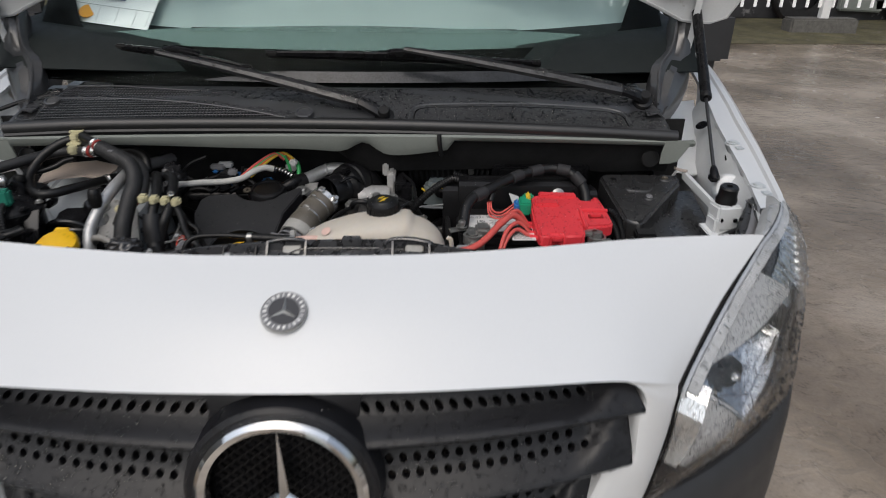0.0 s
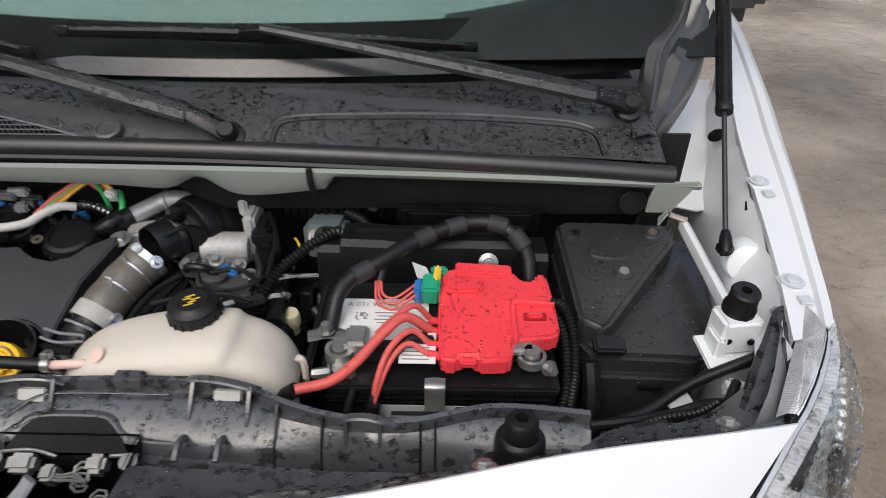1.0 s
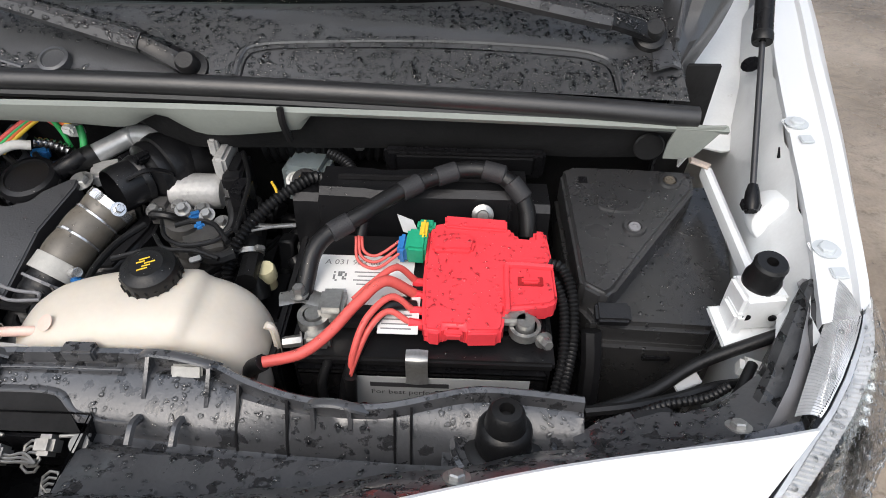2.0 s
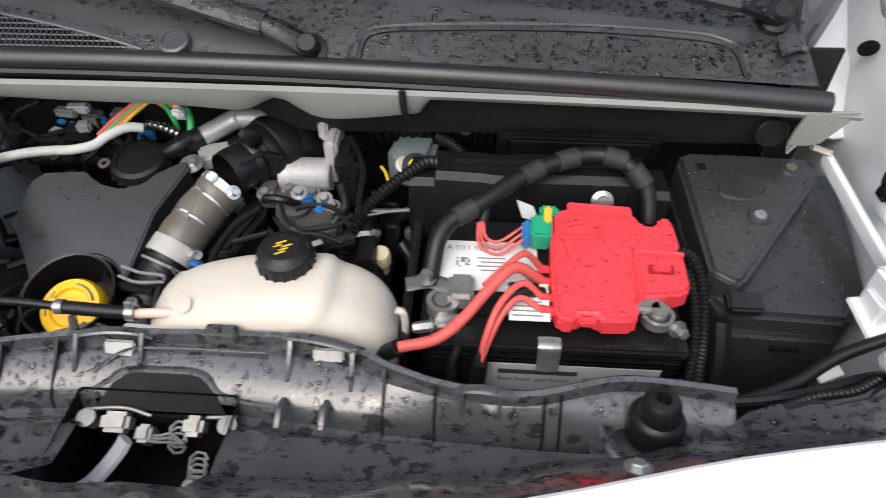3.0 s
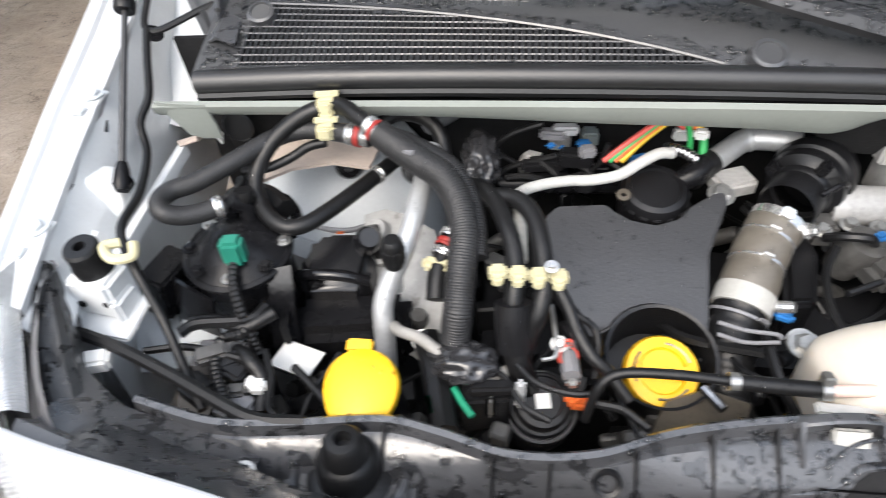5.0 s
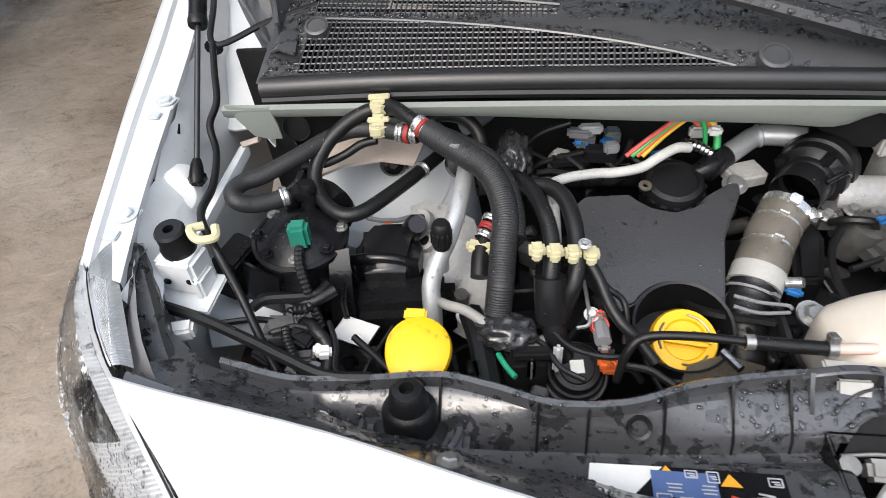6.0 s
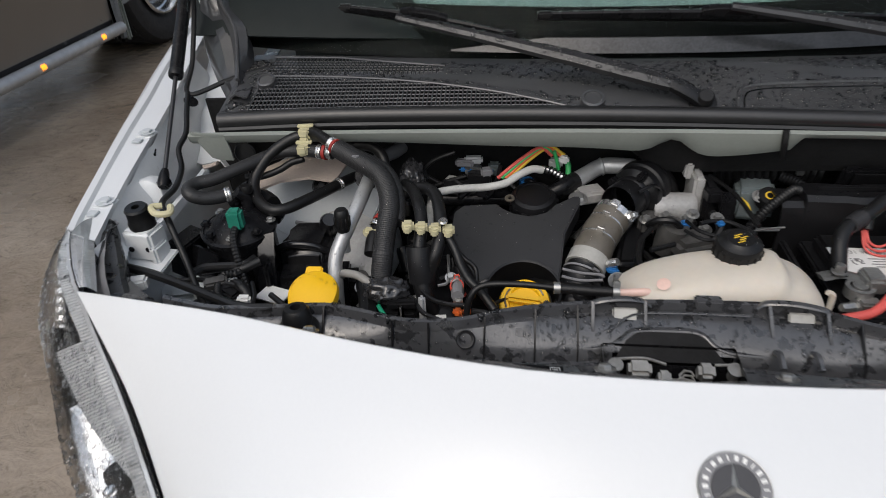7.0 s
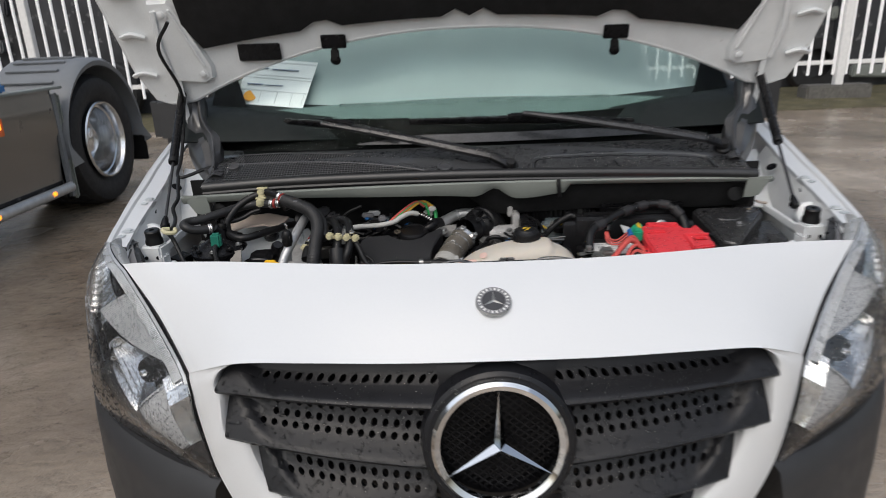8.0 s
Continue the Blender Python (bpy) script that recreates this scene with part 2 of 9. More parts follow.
def wet_ground():
    """Wet, worn asphalt: gravelly grain, brown puddled stretches that mirror the sky."""
    m = bpy.data.materials.new("wet_asphalt")
    m.use_nodes = True
    n, l = m.node_tree.nodes, m.node_tree.links
    b = n["Principled BSDF"]
    co = n.new("ShaderNodeTexCoord").outputs["Object"]

    def tex(s, d=6.0):
        t = n.new("ShaderNodeTexNoise")
        t.inputs["Scale"].default_value, t.inputs["Detail"].default_value = s, d
        l.new(co, t.inputs["Vector"])
        return t.outputs["Fac"]

    def ramp(f, *stops):
        t = n.new("ShaderNodeValToRGB")
        while len(t.color_ramp.elements) < len(stops):
            t.color_ramp.elements.new(0.5)
        for e, (p, c) in zip(t.color_ramp.elements, stops):
            e.position, e.color = p, (*c, 1)
        l.new(f, t.inputs[0])
        return t.outputs[0]

    base = ramp(tex(0.9), (0.30, (0.115, 0.088, 0.062)), (0.50, (0.26, 0.210, 0.158)), (0.70, (0.42, 0.355, 0.285)))
    drift = n.new("ShaderNodeMapping")
    drift.inputs["Scale"].default_value = (4.2, 5.6, 1.0)
    drift.inputs["Rotation"].default_value = (0, 0, 0.06)
    l.new(co, drift.inputs["Vector"])
    streak = n.new("ShaderNodeTexNoise")
    streak.inputs["Scale"].default_value, streak.inputs["Detail"].default_value, streak.inputs["Distortion"].default_value = 2.0, 9.0, 1.6
    l.new(drift.outputs[0], streak.inputs["Vector"])
    speck = n.new("ShaderNodeMath")
    speck.operation = "MULTIPLY_ADD"
    l.new(streak.outputs["Fac"], speck.inputs[0])
    speck.inputs[1].default_value = 0.55
    half = n.new("ShaderNodeMath")
    half.operation = "MULTIPLY"
    l.new(tex(85, 4.0), half.inputs[0])
    half.inputs[1].default_value = 0.45
    l.new(half.outputs[0], speck.inputs[2])
    grit = ramp(speck.outputs[0], (0.34, (0.66, 0.65, 0.64)), (0.44, (0.93, 0.93, 0.93)), (0.68, (1.14, 1.14, 1.15)))
    mul = n.new("ShaderNodeMix")
    mul.data_type, mul.blend_type = "RGBA", "MULTIPLY"
    mul.inputs[0].default_value = 1.0
    l.new(base, mul.inputs[6])
    l.new(grit, mul.inputs[7])
    l.new(mul.outputs[2], b.inputs["Base Color"])
    l.new(ramp(tex(1.6, 8.0), (0.42, (0.12, 0.12, 0.12)), (0.60, (0.27, 0.27, 0.27)), (0.75, (0.40, 0.40, 0.40))), b.inputs["Roughness"])
    r = n.new("ShaderNodeBump")
    r.inputs["Strength"].default_value, r.inputs["Distance"].default_value = 0.55, 0.014
    mixed = n.new("ShaderNodeMath")
    mixed.operation = "ADD"
    l.new(tex(11, 8.0), mixed.inputs[0])
    l.new(tex(5, 4.0), mixed.inputs[1])
    wash = n.new("ShaderNodeMath")
    wash.operation = "MULTIPLY_ADD"
    l.new(streak.outputs["Fac"], wash.inputs[0])
    wash.inputs[1].default_value = 1.1
    l.new(mixed.outputs[0], wash.inputs[2])
    l.new(wash.outputs[0], r.inputs["Height"])
    l.new(r.outputs[0], b.inputs["Normal"])
    return m


ASPHALT = wet_ground()


# ---- shaping ----
def thing(name, at, label, category, group="", kind=""):
    ob = new(name)
    ob.empty_display_size = 0.05
    ob.location = at
    ob.matrix_world = Matrix.Translation(at)
    return tagged(ob, label, category, group, kind)


def part(name, bm, material, parent=None, label="", sharp=38, smooth=True):
    """Links a bmesh, laid out in world metres, as one mesh under a thing or a part."""
    bmesh.ops.recalc_face_normals(bm, faces=bm.faces)
    for f in bm.faces:
        f.smooth = smooth
    for e in bm.edges:
        if len(e.link_faces) == 2 and e.calc_face_angle(0) > radians(sharp):
            e.smooth = False
    me = bpy.data.meshes.new(name)
    bm.to_mesh(me)
    bm.free()
    me.materials.append(material)
    ob = new(name, me)
    if parent is not None:
        ob.parent = parent
        up = Matrix.Identity(4)
        p = parent
        while p is not None:
            up = p.matrix_basis.copy() if p.parent is None else up
            p = p.parent
        ob.matrix_parent_inverse = up.inverted() if parent.parent is None else Matrix.Identity(4)
    if label:
        ob["label"] = label
    return ob


def merge(bm, other, m=None):
    """Adds another bmesh, moved by m."""
    if m is not None:
        other.transform(m)
    me = bpy.data.meshes.new("join")
    other.to_mesh(me)
    other.free()
    bm.from_mesh(me)
    bpy.data.meshes.remove(me)
    return bm


def box(c, s, bevel=0.0, rz=0.0, rx=0.0, ry=0.0, seg=2, bm=None):
    b = bmesh.new()
    bmesh.ops.create_cube(b, size=1.0, matrix=Matrix.Diagonal((*s, 1)))
    if bevel:
        bmesh.ops.bevel(b, geom=b.edges[:], offset=bevel, segments=seg, affect="EDGES", clamp_overlap=True)
    b.transform(pose(*c, rx, ry, rz))
    return merge(bm, b) if bm is not None else b


def lathe(profile, seg=24, m=None, bm=None):
    """Turns (radius, height) pairs round z."""
    b = bmesh.new()
    rings = []
    for r, z in profile:
        if r < 1e-6:
            rings.append([b.verts.new((0, 0, z))])
        else:
            rings.append([b.verts.new((r * math.cos(a), r * math.sin(a), z)) for a in (2 * math.pi * i / seg for i in range(seg))])
    for p, q in zip(rings, rings[1:]):
        for i in range(max(len(p), len(q))):
            quad = [p[i % len(p)], p[(i + 1) % len(p)], q[(i + 1) % len(q)], q[i % len(q)]]
            quad = [v for j, v in enumerate(quad) if v not in quad[:j]]
            if len(quad) > 2:
                b.faces.new(quad)
    if m is not None:
        b.transform(m)
    return merge(bm, b) if bm is not None else b


def aim(at, way, spin=0.0):
    """A pose at a place whose z points along way."""
    return Matrix.Translation(at) @ Vector(way).to_track_quat("Z", "Y").to_matrix().to_4x4() @ pose(0, 0, 0, 0, 0, spin)


def spline(points, steps=6):
    """A smooth run through the points (Catmull-Rom)."""
    p = [Vector(q) for q in points]
    if len(p) < 3:
        return [p[0].lerp(p[-1], i / steps) for i in range(steps + 1)]
    p = [2 * p[0] - p[1]] + p + [2 * p[-1] - p[-2]]
    out = []
    for a, b, c, d in zip(p, p[1:], p[2:], p[3:]):
        for i in range(steps):
            t = i / steps
            out.append(0.5 * ((2 * b) + (c - a) * t + (2 * a - 5 * b + 4 * c - d) * t * t + (3 * b - a - 3 * c + d) * t ** 3))
    return out + [p[-2]]


def tube(points, r, sides=10, steps=6, ridge=0.0, pitch=0.006, flat=1.0, raw=False, bm=None, taper=None):
    """A hose, pipe or cable along a smooth run; ridge: depth of its corrugations, pitch apart."""
    run = [Vector(q) for q in points] if raw else spline(points, steps)
    if ridge:
        total = [0.0]
        for a, b in zip(run, run[1:]):
            total.append(total[-1] + (b - a).length)
        n = max(4, int(total[-1] / pitch) * 4)
        dense, j = [], 0
        for i in range(n + 1):
            s = total[-1] * i / n
            while j < len(run) - 2 and total[j + 1] < s:
                j += 1
            k = (s - total[j]) / max(1e-9, total[j + 1] - total[j])
            dense.append(run[j].lerp(run[j + 1], k))
        run = dense
    b = bmesh.new()
    side, rings = None, []
    for i, q in enumerate(run):
        w = (run[min(i + 1, len(run) - 1)] - run[max(i - 1, 0)])
        w = w.normalized() if w.length > 1e-9 else Vector((0, 0, 1))
        if side is None:
            side = w.orthogonal().normalized() if abs(w.z) > 0.95 else w.cross(Vector((0, 0, 1))).normalized()
        side = (side - w * side.dot(w)).normalized()
        up = w.cross(side)
        rr = r * (taper[0] + (taper[1] - taper[0]) * i / (len(run) - 1)) if taper else r
        if ridge:
            rr = rr + (0, -ridge * 0.3, -ridge, -ridge * 0.3)[i % 4]
        rings.append([b.verts.new(q + side * rr * math.cos(a) + up * rr * flat * math.sin(a)) for a in (2 * math.pi * k / sides for k in range(sides))])
    for p, q in zip(rings, rings[1:]):
        for k in range(sides):
            b.faces.new((p[k], p[(k + 1) % sides], q[(k + 1) % sides], q[k]))
    b.faces.new(rings[0])
    b.faces.new(rings[-1])
    return merge(bm, b) if bm is not None else b


def prism(outline, z0, z1, bevel=0.0, seg=2, slope=None, bm=None):
    """A plate over an outline in plan; slope: (y where it is nought, rise per metre of y) lifts it to the back."""
    b = bmesh.new()
    f = b.faces.new([b.verts.new((x, y, z1)) for x, y in outline])
    low = bmesh.ops.extrude_face_region(b, geom=[f])
    for v in low["geom"]:
        if isinstance(v, bmesh.types.BMVert):
            v.co.z = z0
    if bevel:
        b.normal_update()
        edges = [e for e in b.edges if len(e.link_faces) == 2 and e.calc_face_angle(0) > radians(25) and max(v.co.z for v in e.verts) > z1 - 1e-5]
        bmesh.ops.bevel(b, geom=edges, offset=bevel, segments=seg, affect="EDGES", clamp_overlap=True)
    if slope:
        for v in b.verts:
            v.co.z += (v.co.y - slope[0]) * slope[1]
    bmesh.ops.triangulate(b, faces=[f for f in b.faces if len(f.verts) > 4])
    return merge(bm, b) if bm is not None else b


def loft(rows, thick=0.0, closed=False, skip=None, bm=None):
    """A skin over rows of points; thick gives it a back."""
    b = bmesh.new()
    grid = [[b.verts.new(p) for p in row] for row in rows]
    for i, (p, q) in enumerate(zip(grid, grid[1:])):
        for k in range(len(p) - (0 if closed else 1)):
            if skip and skip(i, k):
                continue
            b.faces.new((p[k], p[(k + 1) % len(p)], q[(k + 1) % len(p)], q[k]))
    bmesh.ops.recalc_face_normals(b, faces=b.faces)
    if thick:
        bmesh.ops.solidify(b, geom=b.faces[:], thickness=thick)
    return merge(bm, b) if bm is not None else b


def even(points, n, steps=8):
    """n points at even steps along the smooth run through points."""
    run = spline(points, steps)
    s = [0.0]
    for a, b in zip(run, run[1:]):
        s.append(s[-1] + (b - a).length)
    out, j = [], 0
    for i in range(n):
        d = s[-1] * i / (n - 1)
        while j < len(run) - 2 and s[j + 1] < d:
            j += 1
        out.append(run[j].lerp(run[j + 1], (d - s[j]) / max(1e-9, s[j + 1] - s[j])))
    return out


def mirror(points):
    return [(-x, y, z) for x, y, z in points]


def hex_bolt(bm, at, way, r=0.008, h=0.006):
    """A flanged hexagon bolt head."""
    lathe([(0, 0.002), (r * 1.55, 0.002), (r * 1.5, 0.0005), (0, 0)], 16, aim(at, way), bm)
    return lathe([(0, h), (r * 0.8, h), (r, h * 0.8), (r, 0.0015), (0, 0.0015)], 6, aim(at, way, random.uniform(0, 60)), bm)


def clamp_band(bm, at, way, r, w=0.008):
    """A hose clamp: a band and its screw housing."""
    lathe([(r, -w / 2), (r + 0.0016, -w / 2), (r + 0.0016, w / 2), (r, w / 2)], 20, aim(at, way), bm)
    b = box((r + 0.004, 0, 0), (0.008, 0.012, w * 1.1), 0.0015)
    return merge(bm, b, aim(at, way, random.uniform(40, 130)))


def crimp(at, way, r, w=0.0075):
    """A pressed ring on a hose end: two ribs and a waist."""
    return lathe([(r, -w / 2), (r + 0.0016, -w / 2), (r + 0.0020, -w / 4), (r + 0.0009, 0), (r + 0.0020, w / 4), (r + 0.0016, w / 2), (r, w / 2)], 20, aim(at, way))


def letters(name, text, size, m, material, parent):
    """Printed words as a flat mesh of the built-in font."""
    cu = bpy.data.curves.new(name, "FONT")
    cu.body, cu.size, cu.resolution_u = text, size, 2
    tmp = bpy.data.objects.new(name, cu)
    me = bpy.data.meshes.new_from_object(tmp)
    bpy.data.objects.remove(tmp)
    b = bmesh.new()
    b.from_mesh(me)
    b.transform(m)
    bpy.data.meshes.remove(me)
    return part(name, b, material, parent, smooth=False)


# ---- ground and surroundings ----
b = bmesh.new()
bmesh.ops.create_grid(b, x_segments=60, y_segments=60, size=150.0)
ground = tagged(part("ground", b, ASPHALT), "wet worn asphalt yard with shallow brown puddles", "ground", kind="structure")

# ---- the van's body ----
van = thing("van", (0, 0.9, 0), "white delivery van with its bonnet open, wet from rain", "van")

NOSE = [  # top edge, middle and lower edge, from the middle outwards
    ((0, 0.213, 1.024), (0, 0.142, 0.984), (0, 0.070, 0.922)),
    ((0.16, 0.219, 1.0235), (0.155, 0.147, 0.983), (0.15, 0.074, 0.921)),
    ((0.31, 0.248, 1.0195), (0.29, 0.168, 0.979), (0.275, 0.083, 0.921)),
    ((0.46, 0.289, 1.0135), (0.415, 0.197, 0.970), (0.385, 0.099, 0.916)),
    ((0.60, 0.319, 1.006), (0.51, 0.230, 0.955), (0.446, 0.118, 0.898)),
    ((0.658, 0.335, 0.999), (0.565, 0.243, 0.936), (0.483, 0.140, 0.880)),
]
cols = [[(-x, y, z) for x, y, z in c] for c in NOSE[:0:-1]] + [list(c) for c in NOSE]
cols = [even(c, 12) for c in cols]
rows = [spline([c[i] for c in cols], 4) for i in range(12)]
# the top edge turns down behind, towards the radiator support
rows = [[p + Vector((0, 0.006, -0.012)) for p in rows[0]], [p + Vector((0, 0.003, -0.002)) for p in rows[0]]] + rows
rows += [[p + Vector((0, 0.012, -0.004)) for p in rows[-1]], [p + Vector((0, 0.035, -0.006)) for p in rows[-1]]]
nose = part("nose_panel", loft(rows), WHITE, van, "glossy white front panel dotted with rain")

OUTER = [(0.485, 0.1415, 0.8805), (0.481, 0.133, 0.862), (0.474, 0.128, 0.80), (0.452, 0.118, 0.70), (0.40, 0.105, 0.60), (0.30, 0.085, 0.52)]
INNER = [(0.385, 0.1085, 0.9135), (0.405, 0.1095, 0.9095), (0.420, 0.1105, 0.900), (0.430, 0.111, 0.886), (0.434, 0.111, 0.872), (0.431, 0.110, 0.864), (0.426, 0.109, 0.855), (0.427, 0.107, 0.822),
         (0.427, 0.106, 0.792), (0.415, 0.106, 0.782), (0.396, 0.106, 0.775), (0.390, 0.104, 0.755), (0.381, 0.102, 0.725), (0.367, 0.099, 0.692), (0.335, 0.092, 0.655), (0.30, 0.085, 0.62), (0.25, 0.075, 0.575)]
for side in (1, -1):
    o, i = even(OUTER, 48), even(INNER, 48)
    sheet = [[Vector((side * q.x, q.y, q.z)) for q in (a + Vector((0.004, 0.02, 0)), a, a.lerp(c, 0.35) + Vector((0, -0.006, 0)),
              a.lerp(c, 0.8) + Vector((0, -0.004, 0)), a.lerp(c, 0.93) + Vector((0, -0.001, 0)), c + Vector((0, 0.004, 0)), c + Vector((-0.002, 0.012, 0)), c + Vector((-0.004, 0.04, 0)))] for a, c in zip(o, i)]
    fold = even([NOSE[-1][2], NOSE[-2][2], NOSE[-3][2]], 21)
    for j, f in ((1, 0), (2, 7), (3, 16), (4, 18), (5, 20)):
        sheet[0][j] = Vector((side * fold[f].x, fold[f].y + 0.001, fold[f].z + 0.001))
    part("grille_surround", loft(sheet), WHITE, van)

# bumper in dark plastic under the lamps
LAMP_LOW = [(0.792, 0.44, 0.86), (0.782, 0.39, 0.785), (0.715, 0.285, 0.722), (0.58, 0.185, 0.70), (0.452, 0.122, 0.692)]
for side in (1, -1):
    top = even(LAMP_LOW, 16)
    sheet = []
    for k, q in enumerate(top):
        out = Vector((0.004 + 0.010 * k / 15, -0.012 - 0.006 * k / 15, 0))
        col = [q + Vector((-0.012, 0.012, 0.0)), q, q + out * 0.6 + Vector((0, 0, -0.012)), q + out + Vector((0, 0, -0.05)),
               q + out * 1.2 + Vector((0, 0, -0.16)), q + out * 0.9 + Vector((0, 0, -0.30)), q + Vector((0, 0.02, -0.42))]
        sheet.append([(side * v.x, v.y, max(0.2, v.z)) for v in col])
    part("bumper", loft(sheet), BUMPER, van, "dark grey grained plastic bumper")
b = box((0, 0.13, 0.44), (0.92, 0.05, 0.28), 0.02)
part("lower_bumper", b, BUMPER, van)

# ---- grille ----
def louvre(side, ot, it, ob_, ib, centres, first, last):
    """One scooped louvre with staggered rows of round holes; corners outer and inner, top and bottom."""
    ot, it, ob_, ib = (Vector((side * p[0], p[1], p[2])) for p in (ot, it, ob_, ib))
    pitch = 0.0176 / (ot.lerp(ob_, 0.5) - it.lerp(ib, 0.5)).length
    half = 0.125 if len(centres) == 1 else 0.085

    def at(u, v):
        p = ot.lerp(it, u).lerp(ob_.lerp(ib, u), v)
        k = max(0.0, min(1.0, (u - 0.03 - 0.13 * v * v) / 0.12))
        k = k * k * (3 - 2 * k)
        dip = 0.0125 * math.sin(math.pi * min(1.0, v * 1.02) ** 0.85) * k
        return p + Vector((0, -0.010 * math.sin(math.pi * u) + 0.55 * dip, -0.80 * dip - (1 - k) * -0.004 * math.sin(math.pi * v)))

    def sheet(b, cols, v0, v1):
        for u0, u1 in zip(cols, cols[1:]):
            b.faces.new([b.verts.new(at(*q)) for q in ((u0, v0), (u1, v0), (u1, v1), (u0, v1))])

    b = bmesh.new()
    plain = [k / 56 for k in range(57)]
    v = 0.0
    for r, mid in enumerate(centres):
        steps = max(1, round((mid - half - v) / 0.07))
        for k in range(steps):
            sheet(b, plain, v + (mid - half - v) * k / steps, v + (mid - half - v) * (k + 1) / steps)
        a, d = mid - half, mid + half
        shift = pitch * 0.5 * (r % 2)
        start = first + 0.030 * (len(centres) - 1 - r) + shift
        n = int((last - start) / pitch)
        cells = [start + pitch * k for k in range(n + 1)]
        sheet(b, [start * k / 16 for k in range(17)], a, d)
        sheet(b, [cells[-1] + (1 - cells[-1]) * k / 4 for k in range(5)], a, d)
        for u0, u1 in zip(cells, cells[1:]):
            mu = (u0 + u1) / 2
            edge = [(u1, mid), (u1, d), (mu, d), (u0, d), (u0, mid), (u0, a), (mu, a), (u1, a)]
            ring = [(mu + 0.30 * (u1 - u0) * math.cos(k * math.pi / 4), mid + 0.78 * half * math.sin(k * math.pi / 4)) for k in range(8)]
            ev, rv = [b.verts.new(at(*q)) for q in edge], [b.verts.new(at(*q)) for q in ring]
            bv = [b.verts.new(at(*q) + Vector((0, 0.014, -0.006))) for q in ring]
            for k in range(8):
                b.faces.new((ev[k], ev[(k + 1) % 8], rv[(k + 1) % 8], rv[k]))
                b.faces.new((rv[k], rv[(k + 1) % 8], bv[(k + 1) % 8], bv[k]))
        v = d
    steps = 5
    for k in range(steps):
        sheet(b, plain, v + (1 - v) * k / steps, v + (1 - v) * (k + 1) / steps)
    for u0, u1 in zip(plain, plain[1:]):  # the front edge turns under
        p, q = at(u0, 1), at(u1, 1)
        for lo, hi in ((Vector((0, 0, 0)), Vector((0, -0.0015, -0.0025))), (Vector((0, -0.0015, -0.0025)), Vector((0, 0.003, -0.009))), (Vector((0, 0.003, -0.009)), Vector((0, 0.045, -0.002)))):
            b.faces.new([b.verts.new(w) for w in (p + lo, q + lo, q + hi, p + hi)])
    for k in range(12):  # outer end
        p, q = at(0, k / 12), at(0, (k + 1) / 12)
        back = Vector((0, 0.03, 0.0))
        b.faces.new([b.verts.new(w) for w in (p, q, q + back, p + back)])
    bmesh.ops.remove_doubles(b, verts=b.verts, dist=1e-5)
    return b


grille = part("grille", box((0, 0.175, 0.76), (0.84, 0.012, 0.30), 0.004), SATIN, van, "dark grey louvred grille with round holes")
for side in (1, -1):
    for ot, it, ob_, ib, centres, first, last in (
        ((0.408, 0.150, 0.908), (0.05, 0.112, 0.916), (0.434, 0.108, 0.868), (0.082, 0.058, 0.856), (0.42,), 0.150, 0.985),
        ((0.424, 0.152, 0.862), (0.085, 0.112, 0.842), (0.427, 0.103, 0.789), (0.100, 0.053, 0.757), (0.20, 0.39, 0.58), 0.15, 0.975),
        ((0.404, 0.150, 0.784), (0.09, 0.112, 0.744), (0.369, 0.096, 0.692), (0.103, 0.050, 0.664), (0.20, 0.39, 0.58), 0.15, 0.975),
        ((0.354, 0.150, 0.690), (0.08, 0.112, 0.650), (0.306, 0.090, 0.620), (0.085, 0.050, 0.590), (0.20, 0.39, 0.58), 0.15, 0.975),
    ):
        part("slat", louvre(side, ot, it, ob_, ib, centres, first, last), GRILLE, grille)
# moulded middle between the louvres, round the emblem
rows = []
for z, w, y in ((0.925, 0.105, 0.105), (0.918, 0.100, 0.080), (0.905, 0.094, 0.066), (0.880, 0.090, 0.061), (0.850, 0.098, 0.060), (0.80, 0.112, 0.058), (0.75, 0.112, 0.056), (0.70, 0.100, 0.055), (0.66, 0.09, 0.060), (0.60, 0.085, 0.07)):
    rows.append([(x * w, y + 0.020 + 0.010 * abs(x) ** 3 + (0.05 if abs(x) == 1 else 0), z) for x in (-1, -0.97, -0.8, -0.4, 0, 0.4, 0.8, 0.97, 1)])
part("grille_middle", loft(rows), GRILLE, grille)
b = lathe([(0.090, 0.004), (0.100, 0.012), (0.108, 0.014), (0.114, 0.010), (0.118, -0.02)], 48, aim((0, 0.055, 0.797), (0, -1, 0.13)))
part("emblem_ring_mount", b, GRILLE, grille)
b = lathe([(0, 0), (0.1, 0)], 40, aim((0, 0.075, 0.797), (0, -1, 0.13)))
part("emblem_backing", b, SATIN, grille)
b = bmesh.new()
m = aim((0, 0.066, 0.797), (0, -1, 0.13))
for k in range(-9, 10):
    half = math.sqrt(max(0, 0.088 ** 2 - (k * 0.0098) ** 2))
    if half > 0.01:
        for a in (38, -38):
            merge(b, box((0, 0, 0), (2 * half, 0.0022, 0.004)), m @ pose(0, 0, 0, 0, 0, a) @ Matrix.Translation((0, k * 0.0098, 0)))
part("mesh", b, SATIN, grille)
b = lathe([(0.086, 0.0), (0.088, 0.010), (0.096, 0.014), (0.101, 0.009), (0.102, -0.002)], 64, aim((0, 0.048, 0.797), (0, -1, 0.13)))
part("chrome_ring", b, CHROME, grille, "chrome ring")


